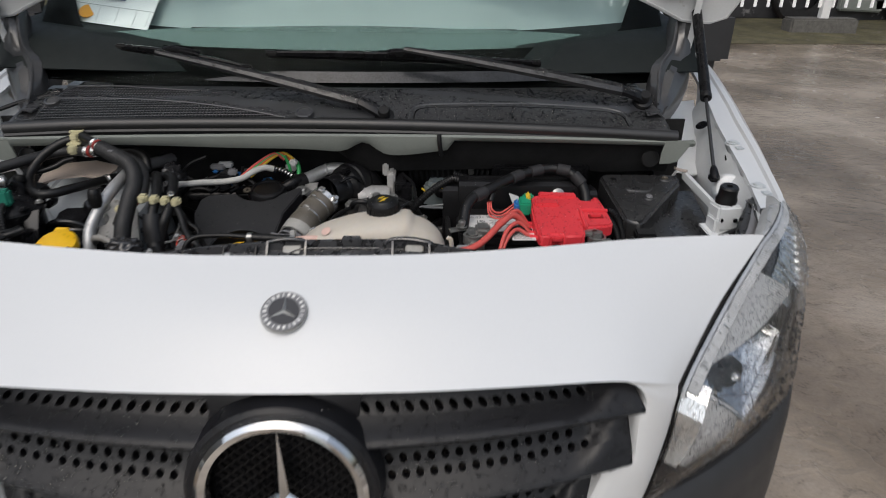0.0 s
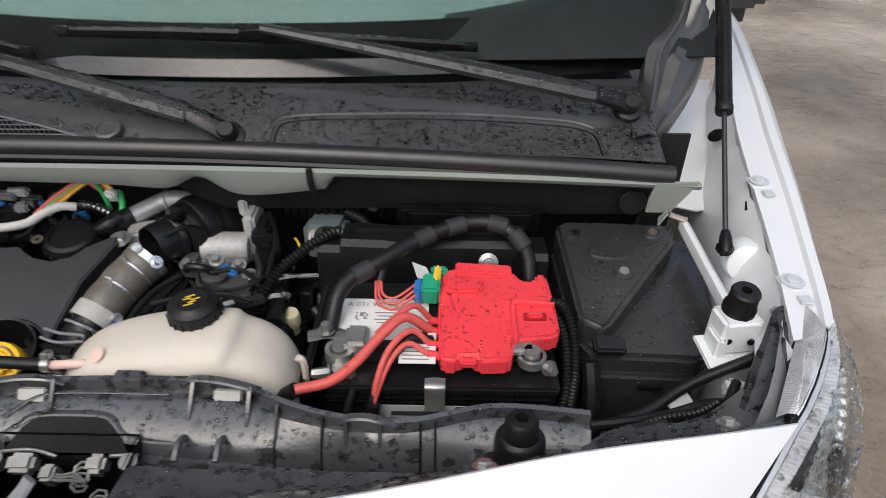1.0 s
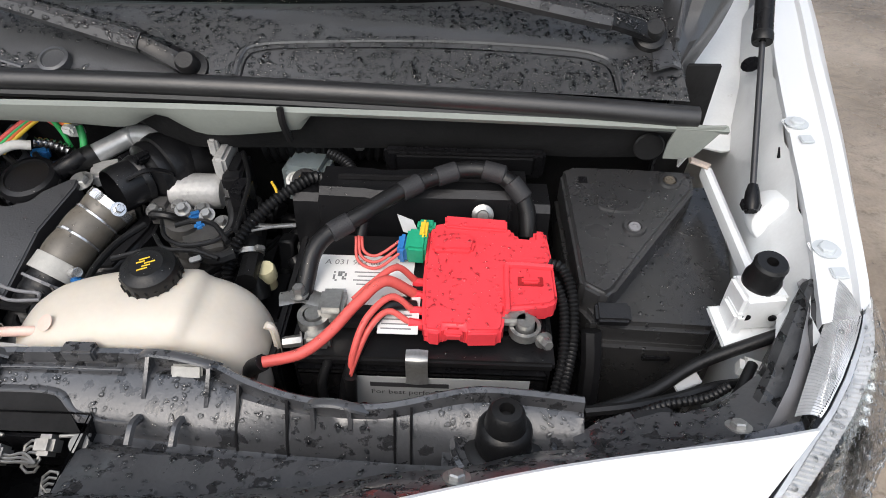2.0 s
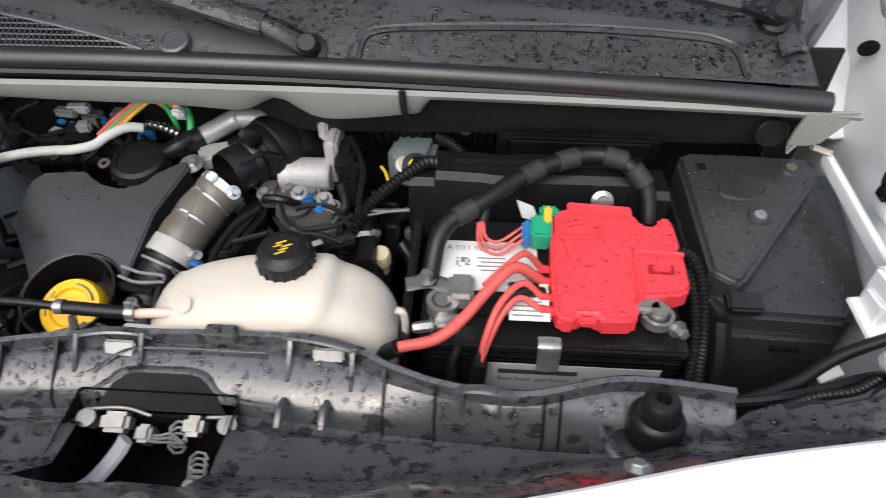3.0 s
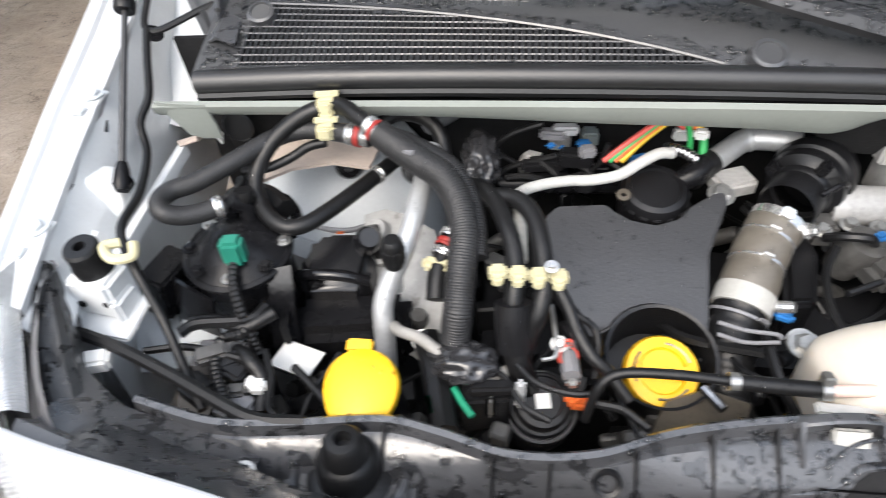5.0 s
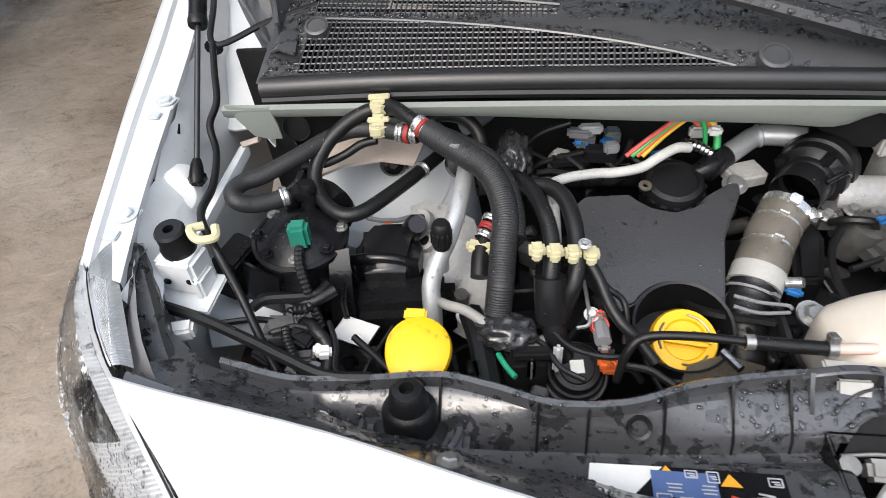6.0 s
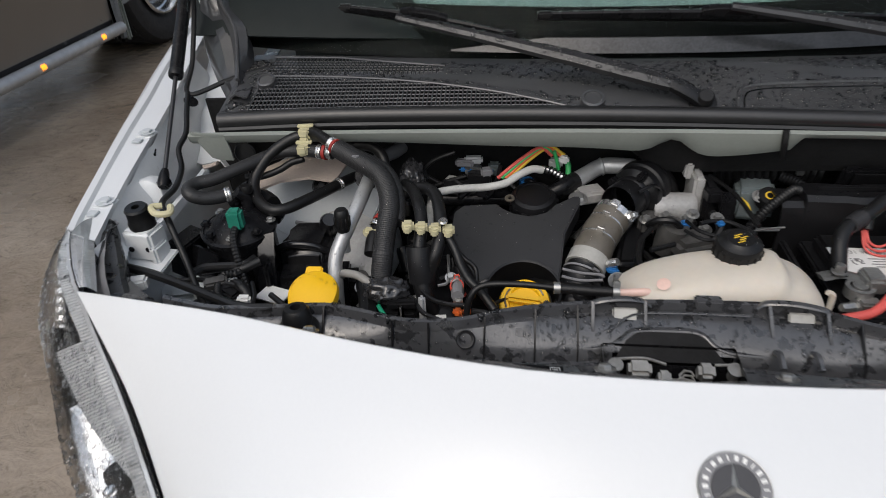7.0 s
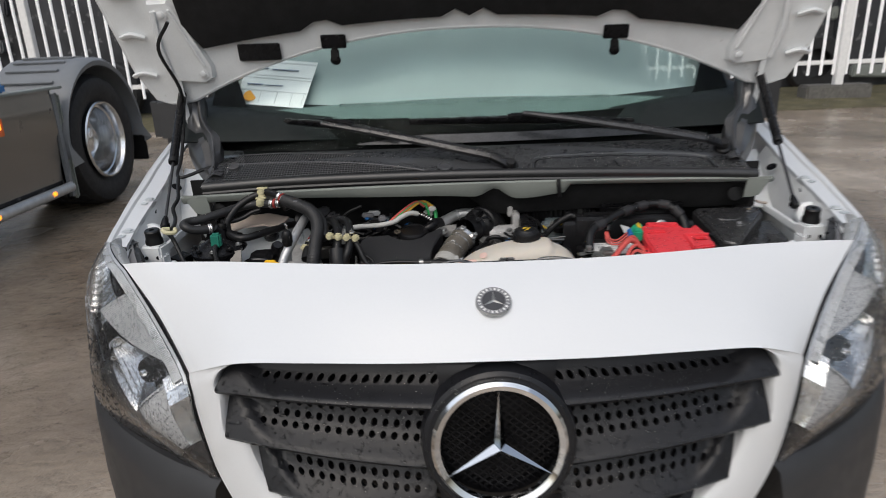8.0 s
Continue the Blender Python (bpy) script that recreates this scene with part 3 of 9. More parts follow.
def three_arms(m, reach, wide, high):
    """A plain three-armed emblem with ridged arms."""
    b = bmesh.new()
    top, low = b.verts.new((0, 0, high)), b.verts.new((0, 0, -0.002))
    rim = []
    for k in range(6):
        a = radians(90 + 60 * k)
        r = reach if k % 2 == 0 else wide
        rim.append(b.verts.new((r * math.cos(a), r * math.sin(a), 0.0 if k % 2 else high * 0.25)))
    for k in range(6):
        b.faces.new((top, rim[k], rim[(k + 1) % 6]))
        b.faces.new((low, rim[(k + 1) % 6], rim[k]))
    b.transform(m)
    return b


part("emblem", three_arms(aim((0, 0.040, 0.797), (0, -1, 0.13)), 0.092, 0.0098, 0.011), CHROME, grille, "chrome three-armed emblem", sharp=10)

# small round badge on the nose
badge_at, badge_way = Vector((0, 0.1405, 0.9865)), Vector((0, -0.47, 0.88))
b = lathe([(0.0275, -0.003), (0.0275, 0.0008), (0.0270, 0.0014), (0.0262, 0.0012), (0, 0.0012)], 40, aim(badge_at, badge_way))
badge = part("badge", b, STEEL, van, "round silver and black badge")
b = lathe([(0.0262, 0.0012), (0.0262, 0.0020), (0.0185, 0.0020), (0.0185, 0.0012)], 40, aim(badge_at, badge_way))
part("badge_band", b, BEZEL, badge)
for k in range(22):
    m = aim(badge_at, badge_way) @ pose(0, 0, 0, 0, 0, 360 / 22 * k)
    part("badge_mark", merge(bmesh.new(), box((0.0223, 0, 0.0022), (0.0042, 0.0030 if k % 3 else 0.0012, 0.0006)), m), LABEL, badge)
b = lathe([(0.0180, 0.0012), (0.0180, 0.0022), (0, 0.0022)], 40, aim(badge_at, badge_way))
part("badge_field", b, INK, badge)
part("badge_star", three_arms(aim(badge_at + badge_way * 0.002, badge_way), 0.0185, 0.0034, 0.0025), STEEL, badge, sharp=10)

# ---- headlamps ----
LAMP_IN = [(0.712, 0.440, 1.004), (0.660, 0.345, 0.991), (0.570, 0.2415, 0.9345), (0.4885, 0.1405, 0.8785), (0.4785, 0.127, 0.80), (0.456, 0.118, 0.697)]
LAMP_OUT = [(0.752, 0.470, 1.004), (0.784, 0.455, 0.955), (0.800, 0.438, 0.870), (0.790, 0.390, 0.785), (0.718, 0.285, 0.724), (0.470, 0.124, 0.695)]
OUTWARD = Vector((0.45, -0.8, 0.25))


def headlamp(side):
    """One headlamp, laid out by k (0 at the top corner, 19 at the low tip) and t (0 at the inner edge, 1 at the outer)."""
    ins, outs = even(LAMP_IN, 20), even(LAMP_OUT, 20)

    def edges(k):
        lo = int(max(0, min(18, k)))
        return ins[lo].lerp(ins[lo + 1], k - lo), outs[lo].lerp(outs[lo + 1], k - lo)

    def at(k, t, sink=0.0):
        p, q = edges(k)
        v = p.lerp(q, t) + OUTWARD * (0.040 * math.sin(math.pi * max(0, min(1, t)) ** 0.9) * min(1, (q - p).length / 0.22) - sink)
        return Vector((side * v.x, v.y, v.z))

    def patch(k0, k1, a, c, sink, n=9, m=None, flute=0.0, rib=0.0, hollow=0.0):
        """A sheet under the lens; flute corrugates it across, rib along; hollow sinks its middle; a and c may vary with k."""
        m = m or int((k1 - k0) * 2) + 2
        sheet = []
        for i in range(m):
            f = i / (m - 1)
            k = k0 + (k1 - k0) * f
            lo, hi = (a(k) if callable(a) else a), (c(k) if callable(c) else c)
            sheet.append([at(k, lo + (hi - lo) * j / (n - 1), sink + flute * (j % 2) + rib * (i % 2)
                             + hollow * (math.sin(math.pi * j / (n - 1)) * math.sin(math.pi * f)) ** 0.6) for j in range(n)])
        return loft(sheet)

    def band(k0, k1, near, far, sink, n=4, m=60, rib=0.0):
        """A ribbon at a set distance from the inner edge."""
        def across(d):
            def t_of(k):
                p, q = edges(k)
                return (d + 0.020 * max(0.0, 1 - k / 4.0)) / max(0.03, (q - p).length)
            return t_of
        return patch(k0, k1, across(near), across(far), sink, n, m, rib=rib)

    lamp = part("headlamp", loft([[at(k, t, 0.075 - 0.045 * abs(2 * t - 1)) for t in (0, 0.2, 0.4, 0.6, 0.8, 1)] for k in range(20)]), BEZEL, van, "clear headlamp beaded with rain")
    # rubber edge, bright ribs and a dark line between them along the nose
    part("edge_seal", band(0, 19, -0.003, 0.0015, 0.0), SATIN, lamp, "black edge seal")
    part("bright_rib", band(0, 13.4, 0.0015, 0.0065, -0.0005, 3), LAMPPALE, lamp, "narrow bright rib")
    part("dark_line", band(0, 13.2, 0.0065, 0.0090, 0.004, 3), LAMPDARK, lamp)
    part("bright_strip", band(0, 13.0, 0.0090, 0.025, 0.001, 7, 190, rib=0.0007), LAMPPALE, lamp, "bright ribbed strip", smooth=False)
    # fine-ribbed plate at the top, between the foam strip and the lens
    foam = even([(0.735, 0.494, 1.000), (0.700, 0.436, 0.992), (0.672, 0.388, 0.984), (0.654, 0.358, 0.980)], 90)
    rows = []
    for i, p in enumerate(foam):
        k = 3.3 * i / 89
        q = at(k, (0.020 * (1 - k / 4.0) - 0.001) / max(0.03, (edges(k)[1] - edges(k)[0]).length), -0.0005)
        p = Vector((side * p.x, p.y, p.z))
        rows.append([p.lerp(q, j / 4) + Vector((0, 0, 0.0008 * (i % 2) + 0.004 * math.sin(math.pi * j / 4))) for j in range(5)])
    part("ribbed_plate", loft(rows), LAMPPALE, lamp, "pale fine-ribbed plate", smooth=False)
    # indicator above, black pod and thin blade beside it
    part("turn_reflector", patch(1.6, 6.4, 0.22, 0.84, 0.012, 31, 26, 0.0022, 0.0016, 0.020), REFLECT, lamp, "silver indicator reflector", smooth=False)
    part("side_blade", patch(4.2, 7.6, 0.60, 0.65, 0.008, 3), LAMPGREY, lamp, "thin pale blade")
    part("pod", patch(6.2, 9.0, 0.42, 0.74, 0.006, 9, 9, hollow=-0.004), SATIN, lamp, "black pod")
    part("ribbed_shelf", patch(5.6, 12.6, lambda k: 0.085, lambda k: 0.42 - 0.052 * (k - 5.6), 0.010, 9, 110, rib=0.0012), LAMPGREY, lamp, "grey ribbed shelf", smooth=False)
    # main reflector round the bulb, fluted reflector beside the grille, grey chin below
    part("main_reflector", patch(7.8, 12.8, lambda k: max(0.09, 0.34 - 0.062 * (k - 7.8)), lambda k: 0.46 + 0.03 * (k - 7.8), 0.014, 25, 14, 0.0030, 0.0, 0.030), REFLECT, lamp, "fluted silver reflector", smooth=False)
    c = at(11.2, 0.27, 0.020)
    b = lathe([(0.0, -0.004), (0.012, 0.000), (0.017, 0.004), (0.020, 0.003), (0.022, -0.004), (0.022, -0.02)], 22, aim(c, (side * 0.40, -0.9, 0.10)))
    part("bulb_shield", b, LAMPDARK, lamp, "dark bulb opening")
    part("bulb", lathe([(0, 0.016), (0.004, 0.015), (0.006, 0.011), (0.006, 0.0)], 12, aim(c, (side * 0.40, -0.9, 0.10))), REFLECT, lamp)
    part("side_reflector", patch(12.4, 16.7, 0.03, lambda k: 0.17 + 0.025 * (k - 12.4), 0.007, 21, 12, 0.0026), REFLECT, lamp, "fluted silver reflector", smooth=False)
    part("chin", patch(12.6, 16.4, lambda k: 0.18 + 0.025 * (k - 12.6), lambda k: 0.60 + 0.03 * (k - 12.6), 0.018, 9), LAMPGREY, lamp, "smooth grey chin")
    part("black_mask", patch(4.5, 17.4, lambda k: 0.72 if k < 9 else 0.62 + 0.008 * (k - 9), 1.0, 0.005, 7), SATIN, lamp)
    part("black_mask", patch(16.6, 19, 0.0, 1.0, 0.006, 7), SATIN, lamp)
    outer = [[at(k / 2, t / 8) for t in range(9)] for k in range(39)]
    pane = part("lens", loft(outer, 0.0025), LENS, lamp, "clear wet plastic lens")
    pane.visible_shadow = False


for side in (1, -1):
    headlamp(side)

# ---- wings ----
FLANGE = [(0.700, 0.440, 0.998), (0.716, 0.50, 1.001), (0.732, 0.573, 1.009), (0.755, 0.70, 1.022), (0.786, 0.852, 1.034), (0.815, 0.98, 1.048), (0.87, 1.25, 1.075), (0.90, 1.45, 1.09)]
CREST = [(0.745, 0.455, 1.002), (0.760, 0.50, 1.004), (0.779, 0.582, 1.013), (0.806, 0.70, 1.026), (0.838, 0.852, 1.040), (0.866, 0.98, 1.053), (0.918, 1.25, 1.078), (0.945, 1.45, 1.09)]
for side in (1, -1):
    f, c = even(FLANGE, 30), even(CREST, 30)
    sheet = []
    for k, (p, q) in enumerate(zip(f, c)):
        o = Vector((1, -0.25 * (1 - k / 29), 0)) * (0.25 + 0.75 * min(1, k / 12))
        col = [p + Vector((0, 0, -0.010)), p, p.lerp(q, 0.72) + Vector((0, 0, -0.003)), p.lerp(q, 0.80) + Vector((0, 0, 0.002)), q + Vector((0, 0, 0.003)),
               q + o * 0.010 + Vector((0, 0, -0.004)), q + o * 0.022 + Vector((0, 0, -0.035)), q + o * 0.034 + Vector((0, 0, -0.12)),
               q + o * 0.045 + Vector((0, 0, -0.28)), q + o * 0.030 + Vector((0, 0, -0.50))]
        sheet.append([(side * v.x, v.y, v.z) for v in col])
    part("wing", loft(sheet), WHITE, van, "white front wing with its bolted flange")
    for at in ((0.768, 0.720, 1.022), (0.7355, 0.529, 1.0015)):
        b = hex_bolt(bmesh.new(), (side * at[0], at[1], at[2] + 0.002), (0, 0, 1), 0.0085)
        part("wing_bolt", b, TOWER, van)
        part("wing_clip", box((side * (at[0] + 0.001), at[1] - 0.030, at[2] + 0.0015), (0.014, 0.014, 0.003), 0.001, ry=side * -4), TOWER, van)
        part("bolt_pad", box((side * at[0], at[1] - 0.001, at[2] + 0.0006), (0.026, 0.028, 0.0024), 0.001, ry=side * -4), WHITE_IN, van)
    # inner wing, from the flange down into the bay
    sheet = []
    for k in range(24):
        y = 0.43 + 0.62 * k / 23
        p = min(f, key=lambda v: abs(v.y - y))
        w = 0.0
        deep = 0.006 * math.exp(-((y - 0.80) / 0.05) ** 4)
        foot = 0.696 + 0.20 * max(0, y - 0.557)
        col = [(p.x, y, p.z - 0.008), (p.x - 0.006, y, p.z - 0.020), (p.x - 0.020 + w, y, p.z - 0.040 - deep), (foot + 0.010, y, 0.968 - deep),
               (foot, y, 0.945), (foot - 0.004, y, 0.90), (foot - 0.01, y, 0.75)]
        sheet.append([(side * x, yy, z) for x, yy, z in col])
    part("inner_wing", loft(sheet), WHITE_IN, van, "white painted inner wing with rain on it")
    # shelf of the wing behind the strut, up to the hinge
    rows = [[(side * (0.684 + 0.012 * math.sin(y * 31) + (xo - 0.684) * k / 4), y, z + 0.004 * math.sin(k * 1.6) - (0.03 if k == 0 else 0)) for k in range(5)] for y, xo, z in ((0.80, 0.755, 0.935), (0.86, 0.770, 0.955), (0.93, 0.79, 0.975), (1.00, 0.81, 0.995), (1.12, 0.84, 1.020))]
    part("hinge_shelf", loft(rows, 0.003), WHITE_IN, van)
    # black end of the scuttle, turned down beside the hinge
    rows = [[(side * (x + dx), y + 0.01 * k, z) for k, (x, z) in enumerate(((0.612, 1.074), (0.636, 1.076), (0.650, 1.066), (0.655, 1.03), (0.657, 0.93), (0.660, 0.80)))] for y, dx in ((0.745, -0.012), (0.79, -0.004), (0.84, 0.0), (0.90, 0.006), (0.97, 0.014), (1.04, 0.024))]
    part("scuttle_end", loft(rows, 0.003), PLASTIC, van, "wet black end of the scuttle")
    b = lathe([(0.0, 0.006), (0.017, 0.006), (0.023, 0.004), (0.026, -0.001), (0.027, -0.03)], 24, aim((side * 0.724, 0.606, 0.972), (side * -0.25, -1, 0.35)))
    part("strut_dome", b, WHITE_IN, van)
    b = bmesh.new()
    for at, r in (((0.749, 0.599, 0.984), 0.009), ((0.765, 0.872, 1.018), 0.010), ((0.752, 0.690, 1.003), 0.008)):
        lathe([(0, 0.0012), (r * 1.3, 0.0012), (r * 1.3, 0)], 4 if at[1] == 0.690 else 12, aim((side * at[0], at[1], at[2] + 0.002), (side * -0.5, -0.2, 0.8)), b)
        part("wing_hole", b, SATIN, van)
        b = bmesh.new()
    b.free()
    # lamp-side edge strip behind the nose
    outer_ = even([(-0.732, 0.497, 0.998), (-0.698, 0.436, 0.985), (-0.669, 0.388, 0.968), (-0.649, 0.364, 0.958)], 14)
    inner_ = even([(-0.707, 0.498, 0.990), (-0.673, 0.446, 0.978), (-0.645, 0.399, 0.958), (-0.621, 0.366, 0.945)], 14)
    strip = []
    for k, (p, q) in enumerate(zip(outer_, inner_)):
        w = 0.004 * noise.noise((k * 0.7, 3.1, 0.0))
        row = [p + Vector((-0.035, 0.0, -0.10)), p + Vector((-0.030, -0.004, -0.022)), p + Vector((w, 0, -0.002)), p.lerp(q, 0.25) + Vector((0, 0, 0.003)), p.lerp(q, 0.5) + Vector((0, 0, 0.001 + w)), p.lerp(q, 0.78) + Vector((0, 0, 0.004)), q + Vector((w, 0, 0)), q + Vector((0, 0, -0.22))]
        strip.append([(-side * v.x, v.y, v.z) for v in row])
    part("foam_strip", loft(strip), FOAM, van, "wet black foam strip")
    # bump stop on its folded bracket
    b = box((side * 0.672, 0.499, 0.962), (0.044, 0.036, 0.044), 0.004, rz=side * 8)
    box((side * 0.668, 0.488, 0.938), (0.062, 0.050, 0.004), 0.002, rz=side * 8, rx=10, bm=b)
    box((side * 0.653, 0.492, 0.948), (0.012, 0.030, 0.030), 0.003, rz=side * 8, bm=b)
    bracket = part("stop_bracket", b, WHITE_IN, van, "folded white bracket")
    b = lathe([(0.017, -0.02), (0.0175, -0.002), (0.0155, 0.003), (0.0150, 0.014), (0.0155, 0.018), (0.0135, 0.021), (0.0055, 0.021), (0.005, 0.010), (0, 0.010)], 24, aim((side * 0.672, 0.501, 0.994), (0, -0.12, 1)))
    part("bump_stop", b, RUBBER, bracket, "black rubber bump stop")
    b = bmesh.new()
    for dx in (-0.012, 0.012):
        lathe([(0, 0.001), (0.004, 0.001), (0.004, 0)], 10, aim((side * (0.672 + dx), 0.4800, 0.960), (0, -1, 0)), b)
    part("bracket_hole", b, SATIN, bracket)

# ---- gas struts ----
for side in (1, -1):
    foot, joint, top = Vector((side * 0.694, 0.611, 0.995)), Vector((side * 0.714, 0.755, 1.104)), Vector((side * 0.742, 0.955, 1.255))
    strut = part("gas_strut", tube([joint, top], 0.0105, 14, raw=True), SATIN, van, "black gas strut holding the bonnet")
    part("piston_rod", tube([foot, joint], 0.0034, 10, raw=True), ARM, strut, "dark piston rod")
    b = lathe([(0, -0.012), (0.009, -0.012), (0.011, -0.004), (0.009, 0.014), (0.006, 0.024), (0, 0.024)], 14, aim(foot, joint - foot) @ Matrix.Scale(0.8, 4))
    box((foot.x, foot.y, foot.z - 0.004), (0.018, 0.018, 0.016), 0.004, bm=b)
    part("ball_socket", b, SATIN, strut)
    b = lathe([(0.0108, 0), (0.0115, 0.003), (0.0115, 0.009), (0.0108, 0.012)], 14, aim(joint, top - joint))
    part("strut_collar", b, RUBBER, strut)

# ---- open bonnet ----
def bonnet_at(x, s, off=0.0):
    """A place on the open bonnet: s along it from the hinge, off above its inner face."""
    a, s = radians(69), s * 0.919 * 1.03
    bow = 0.03 * (1 - (x / 0.85) ** 2)
    return Vector((1.03 * x, 0.986 + 1.03 * ((off + bow) * math.sin(a) - s * math.cos(a)), 1.112 + 1.03 * (s * math.sin(a) + (off + bow) * math.cos(a))))


def rear_edge(x):
    a = abs(x)
    return 0.29 - 0.168 * min(1.0, a / 0.70) ** 2.2 + 0.26 * (max(0.0, a - 0.755) / 0.085) ** 2.6


xs = [-0.842 + 1.684 * k / 56 for k in range(57)]
for name, off, mat_, note in (("inner_panel", 0.0, PRIMER, "pale grey inner frame"), ("outer_skin", 0.022, WHITE, "white outer skin")):
    sheet = [[bonnet_at(x, rear_edge(x) + (0.78 - 0.06 * (x / 0.84) ** 2 - rear_edge(x)) * k / 14, off) for x in xs] for k in range(15)]
    if name == "inner_panel":
        inner_rows = sheet
        sheet = [[p + Vector((0, 0.010, 0.006)) for p in sheet[0]]] + sheet
        bonnet = part("bonnet", loft(sheet, 0.0), WHITE_IN, van, "open white bonnet with a pale inner frame")
    else:
        part("outer_skin", loft(sheet, 0.002), WHITE, bonnet)
rim = [bonnet_at(x, rear_edge(x), 0.006) for x in xs]
part("hem", tube(rim, 0.007, 8, raw=True), WHITE_IN, bonnet)
# insulation pad with its scalloped lower edge
pad = []
for k in range(41):
    x = -0.665 + 1.33 * k / 40
    low = 0.325 - 0.048 * (abs(x) / 0.6) ** 2 + 0.16 * max(0, (abs(x) - 0.63) / 0.035) ** 2 * 0.4 + (0.018 if k in (9, 10, 19, 21, 30, 31) else 0.0)
    pad.append([bonnet_at(x, low + (0.74 - low) * j / 6, -0.016 + (0.014 if j == 0 else 0.0)) for j in range(7)])
part("insulation_pad", loft(pad, 0.012), FELT_AND_SHADE, bonnet, "black felt insulation pad")
for x, s, w, h in ((-0.325, 0.268, 0.062, 0.034), (0.350, 0.268, 0.062, 0.034), (-0.505, 0.250, 0.105, 0.042)):
    b = bmesh.new()
    p = bonnet_at(x, s, -0.006)
    m = aim(p, bonnet_at(x, s, -1) - bonnet_at(x, s, 0), 0)
    merge(b, box((0, 0, 0), (w, h, 0.006), 0.002), Matrix.Translation(p) @ pose(0, 0, 0, 106, 0, 0) @ pose(0, 0, 0, 0, 0, 0))
    plate = part("bracket_plate", b, SATIN, bonnet)
    if h == 0.034:
        b = bmesh.new()
        q = bonnet_at(x, s - 0.034, -0.008)
        box(q, (0.020, 0.014, 0.030), 0.003, bm=b)
        lathe([(0, 0.006), (0.013, 0.004), (0.013, 0), (0, 0)], 14, aim(bonnet_at(x, s - 0.046, -0.010), (0, -0.88, -0.47)), b)
        for dx in (-0.024, 0.024):
            for ds in (-0.010, 0.010):
                lathe([(0, 0.002), (0.004, 0.001), (0.004, 0)], 8, aim(bonnet_at(x + dx, s + ds, -0.010), (0, -0.88, -0.47)), b)
        part("hook", b, SATIN, plate)
for side in (1, -1):
    rim_ = [(0.732, 0.385), (0.690, 0.385), (0.678, 0.370), (0.626, 0.222), (0.630, 0.192), (0.650, 0.182), (0.716, 0.190), (0.730, 0.215)]
    b = bmesh.new()
    top_, low_v = [b.verts.new(bonnet_at(side * x, s0, -0.014)) for x, s0 in rim_], [b.verts.new(bonnet_at(side * (x + (x - 0.69) * 0.10), s0 + (s0 - 0.28) * 0.06, 0.002)) for x, s0 in rim_]
    b.faces.new(top_)
    for k in range(len(rim_)):
        b.faces.new((top_[k], top_[(k + 1) % len(rim_)], low_v[(k + 1) % len(rim_)], low_v[k]))
    plate = part("strut_reinforcement", b, WHITE_IN, bonnet, "raised three-cornered plate")
    part("plate_web", tube([bonnet_at(side * 0.722, 0.37, -0.018), bonnet_at(side * 0.728, 0.28, -0.020), bonnet_at(side * 0.722, 0.20, -0.018)], 0.007, 8, flat=0.6), WHITE_IN, plate)
    part("plate_edge", tube([bonnet_at(side * 0.688, 0.37, -0.016), bonnet_at(side * 0.640, 0.225, -0.016)], 0.004, 8, raw=True), WHITE_IN, plate)
    for s0, xa in ((0.205, 0.648), (0.360, 0.706)):
        part("plate_bolt", hex_bolt(bmesh.new(), bonnet_at(side * xa, s0, -0.0145), bonnet_at(0, 0.3, -1) - bonnet_at(0, 0.3, 0), 0.009), WHITE_IN, plate)
    for s0 in (0.20, 0.30, 0.40, 0.50):
        b = tube([bonnet_at(side * 0.765, s0, -0.002), bonnet_at(side * 0.79, s0 + 0.012, -0.007), bonnet_at(side * 0.815, s0 + 0.004, -0.002)], 0.012, 8, flat=0.5)
        part("pressing", b, WHITE_IN, bonnet)
    rows = [[p + Vector((side * d, e, 0)) for d, e in ((0, 0), (side * 0.0 + 0.012, -0.004), (0.014, 0.012))] for p in spline([(side * 0.728, 0.905, 1.330), (side * 0.728, 0.925, 1.26), (side * 0.730, 0.945, 1.19), (side * 0.722, 0.955, 1.12), (side * 0.716, 0.965, 1.06)], 6)]
    part("hinge", loft(rows, 0.003), WHITE_IN, bonnet, "white hinge arm")
# cable that runs up to the bonnet beside the strut
b = tube([(-0.60, 0.86, 1.085), (-0.66, 0.83, 1.075), (-0.725, 0.80, 1.06), (-0.735, 0.86, 1.10), (-0.735, 0.92, 1.20), (-0.725, 0.89, 1.27), (-0.74, 0.84, 1.36), (-0.70, 0.82, 1.42)], 0.0042, 8)
part("bonnet_cable", b, RUBBER, bonnet)

# ---- windscreen, scuttle and cabin ----
def screen_at(u, v):
    """u across from -1 to 1, v up from the scuttle."""
    x = u * (0.712 - 0.07 * v)
    return Vector((x, 0.806 + 0.14 * u * u + v * 0.52, 1.112 - 0.006 * u * u + v * 0.58 + 0.02 * math.sin(math.pi * v)))


